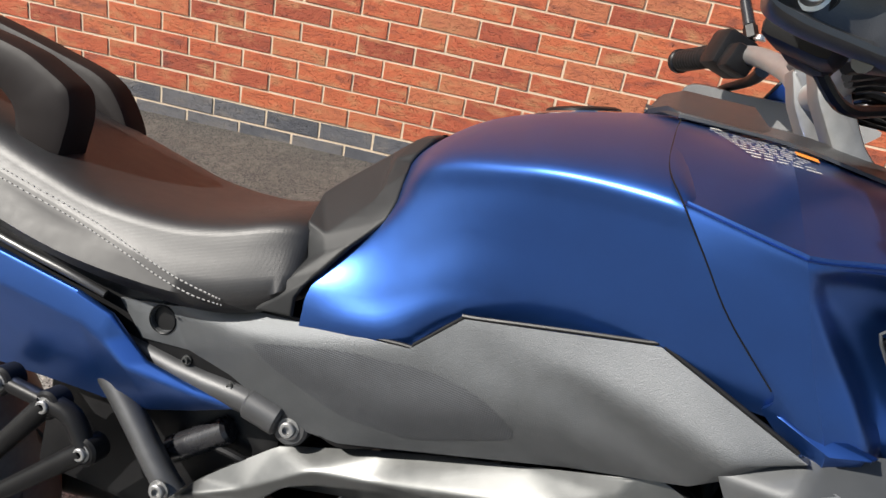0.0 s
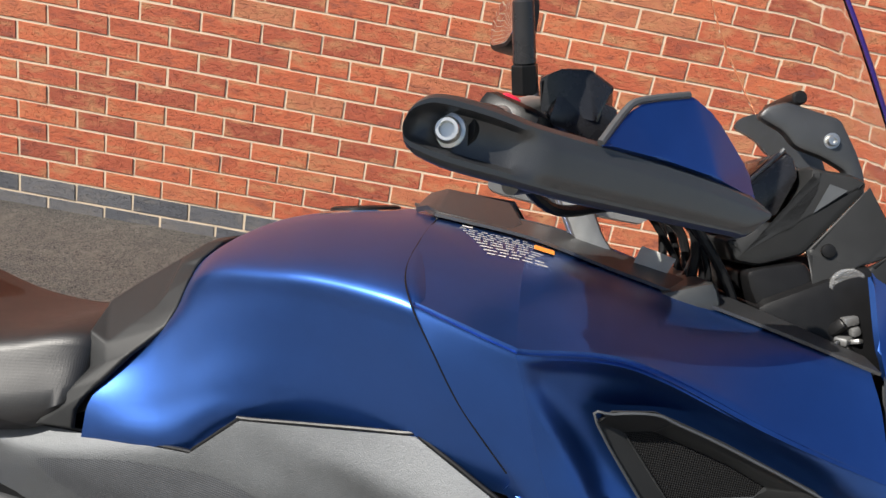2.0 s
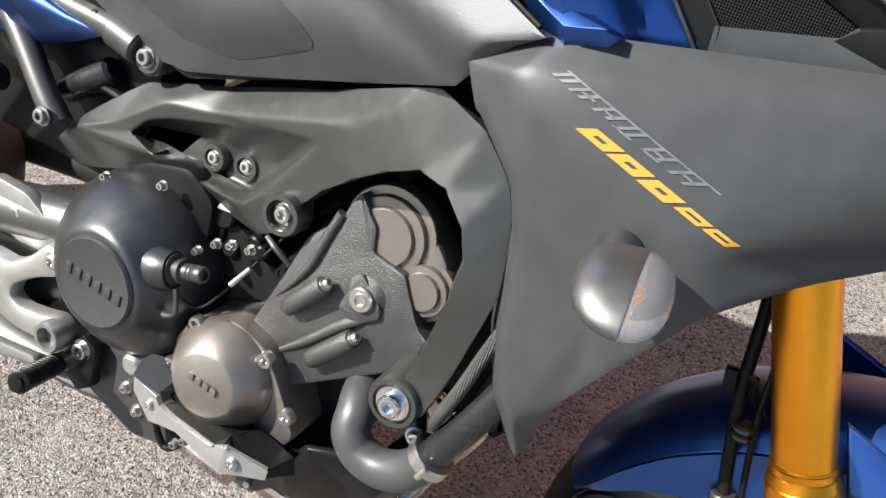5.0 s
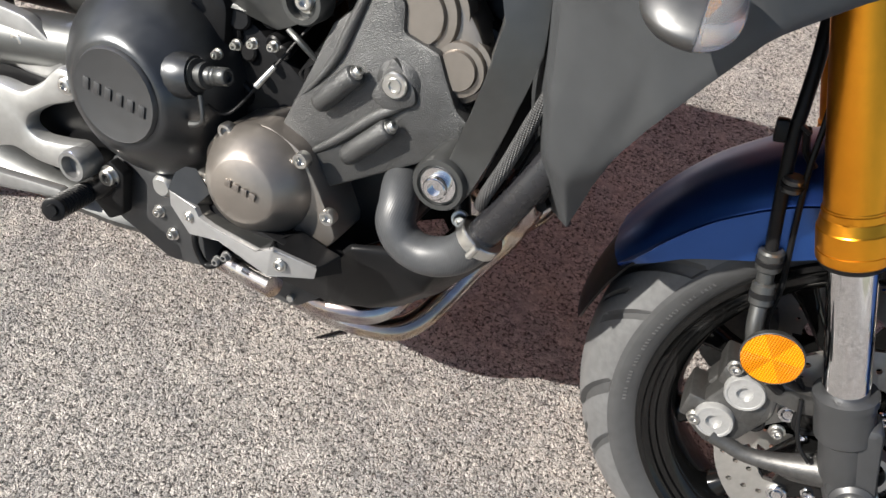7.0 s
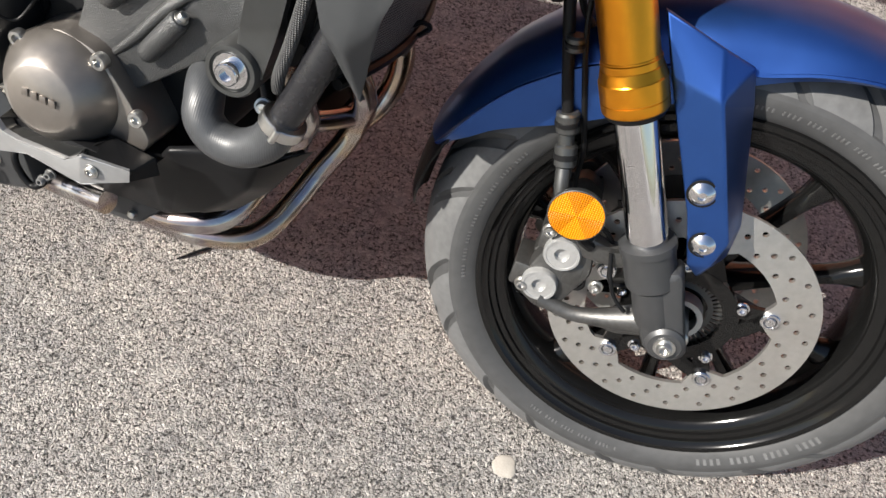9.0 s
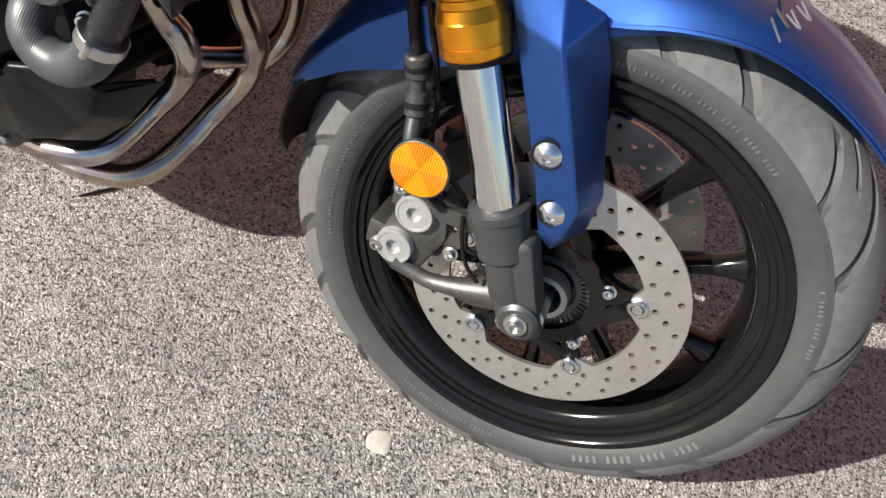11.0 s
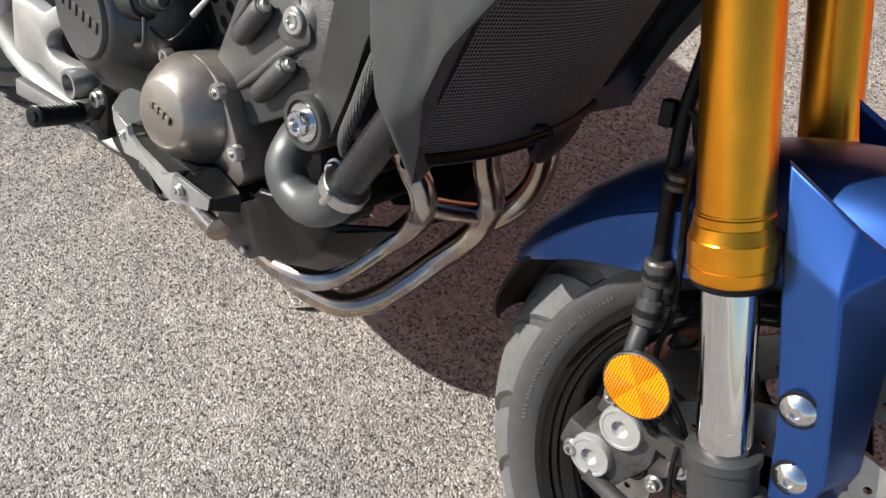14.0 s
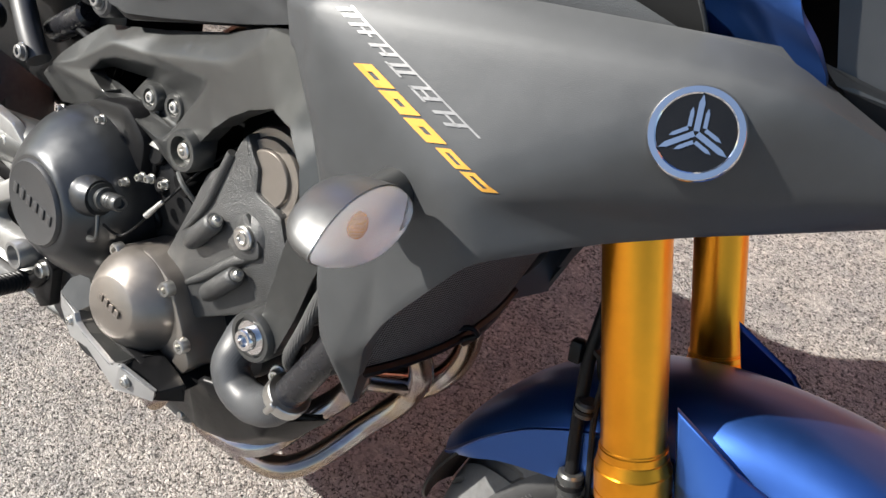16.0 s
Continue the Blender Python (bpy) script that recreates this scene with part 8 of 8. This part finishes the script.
# unseen side tanks, added to keep a patch of sun off the fender
for v in (-1, 1):
    bm = B()
    block(bm, RADT @ Vector((-0.036, v * 0.168, 0)), (0.034, 0.034, 0.20), Euler((0, radians(12), 0)).to_matrix().to_4x4(), 0.006)
    part("side_tank", bm, BLACK, rad, "black radiator side tank")
part("horn", revolve(B(), (-0.40, 0.09, 0.48), (-0.36, 0.09, 0.47), [(0, 0), (0, 0.03), (0.012, 0.036), (0.018, 0.034), (0.02, 0.01), (0.022, 0)], 24), BLACK, rad)
part("guard_eye", tube(B(), [(-0.372, -0.01, 0.518), (-0.360, 0.0, 0.524), (-0.352, 0.006, 0.518), (-0.362, 0.0, 0.508)], 0.003, 8, 5), BLACK, rad)
# rider footrest and brake pedal
ped = group("rider_footrest")
HEEL = [(-1.08, 0.365), (-1.03, 0.378), (-0.995, 0.378), (-0.963, 0.402), (-0.938, 0.432), (-0.913, 0.430), (-0.905, 0.410), (-0.920, 0.394), (-0.952, 0.378), (-0.985, 0.352), (-0.990, 0.335), (-0.972, 0.327), (-0.940, 0.334), (-0.910, 0.344), (-0.893, 0.326), (-0.900, 0.303), (-0.93, 0.299), (-0.975, 0.294), (-1.01, 0.300), (-1.05, 0.283), (-1.08, 0.29)]
both("footrest_hanger", lambda s: plate(B(), HEEL, -0.158 * s, -0.138 * s, 0.010, 0.006), ALU, ped, "bare aluminium footrest hanger")
both("hanger_web", lambda s: plate(B(), [(-1.08, 0.38), (-0.95, 0.39), (-0.89, 0.37), (-0.89, 0.31), (-1.08, 0.28)], -0.124 * s, -0.110 * s, 0.006, 0.002), BLACK, ped)
both("hanger_plate", lambda s: plate(B(), [(-1.07, 0.455), (-1.012, 0.455), (-0.963, 0.430), (-0.955, 0.408), (-0.975, 0.388), (-1.02, 0.385), (-1.08, 0.40)], -0.127 * s, -0.113 * s, 0.008, 0.004), ALUD, ped, "light grey mounting plate")
both("hanger_eye", lambda s: revolve(B(), (-0.911, -0.140 * s, 0.321), (-0.911, -0.140 * s - s, 0.321), [(0, 0.020), (0.028, 0.0195), (0.031, 0.018), (0.031, 0.0135), (0.020, 0.0125), (0.020, 0)], 28), ALUD, ped)
both("pivot_bolt", lambda s: bolt(B(), (-0.872, -0.150 * s, 0.318), 0.010, 0.010, (0, -s, 0)), STEEL, ped, "bright pivot bolt")
both("silencer_shield", lambda s: plate(B(), [(-1.10, 0.236), (-1.06, 0.242), (-0.95, 0.262), (-0.94, 0.250), (-1.06, 0.217), (-1.10, 0.208)], -0.150 * s, -0.138 * s, 0.006, 0.004), ALUD, ped, "pale heat shield beside the silencer")
part("link_rod", tube(B(), [(-1.03, -0.13, 0.30), (-0.97, -0.135, 0.292), (-0.93, -0.138, 0.30)], 0.004, 8, 4), STEEL, ped)
part("link_clevis", block(B(), (-0.985, -0.132, 0.300), (0.030, 0.016, 0.014), None, 0.002), GUN, ped)
for x, z in ((-0.925, 0.414), (-1.023, 0.423), (-1.048, 0.402)):
    both("hanger_bolt", lambda s: bolt(B(), (x, (-0.157 if x > -0.95 else -0.126) * s, z), 0.0085, 0.006, (0, -s, 0)), STEEL, ped)
def peg_bm(s):
    p, q = Vector((-0.903, -0.145 * s, 0.283)), Vector((-0.881, -0.228 * s, 0.304))
    n = (q - p).length
    prof = [(0, 0), (0, 0.010), (0.015, 0.0105)]
    d = 0.018
    while d < n - 0.012:
        prof += [(d, 0.0105), (d + 0.001, 0.0135), (d + 0.004, 0.0135), (d + 0.005, 0.0115)]
        d += 0.0062
    prof += [(n - 0.008, 0.0135), (n - 0.001, 0.0135), (n, 0.012), (n, 0.007), (n + 0.003, 0.006), (n + 0.003, 0)]
    return revolve(B(), p, q, prof, 20)
both("footrest_peg", peg_bm, BLACK, ped, "ribbed black footrest")
both("peg_bracket", lambda s: tube(B(), [(-0.868, -0.148 * s, 0.318), (-0.885, -0.150 * s, 0.295), (-0.902, -0.152 * s, 0.284)], [0.010, 0.012, 0.012], 10, 4), BLACK, ped)
part("pedal_plate", plate(B(), [(-0.900, 0.300), (-0.874, 0.338), (-0.853, 0.328), (-0.853, 0.272), (-0.874, 0.256), (-0.898, 0.274)], -0.152, -0.138, 0.004, 0.003), BLACK, ped)
# ---- black pipe on the wall beside the motorcycle ----
pipe = new("wall_pipe")
tagged(pipe, "black round-ended metal pipe fixed in front of the brick wall", "pipe")
part("pipe_body", tube(B(), [(3.205, -0.16, 0.598), (3.215, -0.16, 0.596), (3.235, -0.16, 0.592), (3.40, -0.16, 0.565), (3.70, -0.16, 0.52), (4.0, -0.16, 0.49)], [0.020, 0.040, 0.050, 0.051, 0.051, 0.051], 24, 5), GUN, pipe, "black painted pipe with a rounded end")
for x, z in ((3.62, 0.532), (3.95, 0.495)):
    part("pipe_bracket", block(B(), (x, -0.078, z), (0.03, 0.156, 0.03), None, 0.004), BLACK, pipe, "black wall bracket")
# ---- small pale stone pressed into the asphalt ----
bm = B()
bmesh.ops.create_icosphere(bm, subdivisions=3, radius=0.016)
for v in bm.verts:
    v.co *= 1 + 0.22 * noise.noise(v.co * 90)
    v.co = Vector((v.co.x * 1.1, v.co.y * 0.95, v.co.z * 0.16))
    v.co += Vector((2.036, -2.585, ground_height(-2.585)))
tagged(obj("pebble", bm, CHALK), "small pale flat stone on the asphalt", "stone")
# ---- thin dark line on the asphalt ----
twig = obj("twig", tube(B(), [(1.500, -2.370, ground_height(-2.370) + 0.003), (1.526, -2.351, ground_height(-2.351) + 0.005), (1.556, -2.325, ground_height(-2.325) + 0.003)], [0.0012, 0.0024, 0.0016], 8, 4), BLACK)
tagged(twig, "thin dark twig lying on the asphalt", "twig")
lay_bricks()
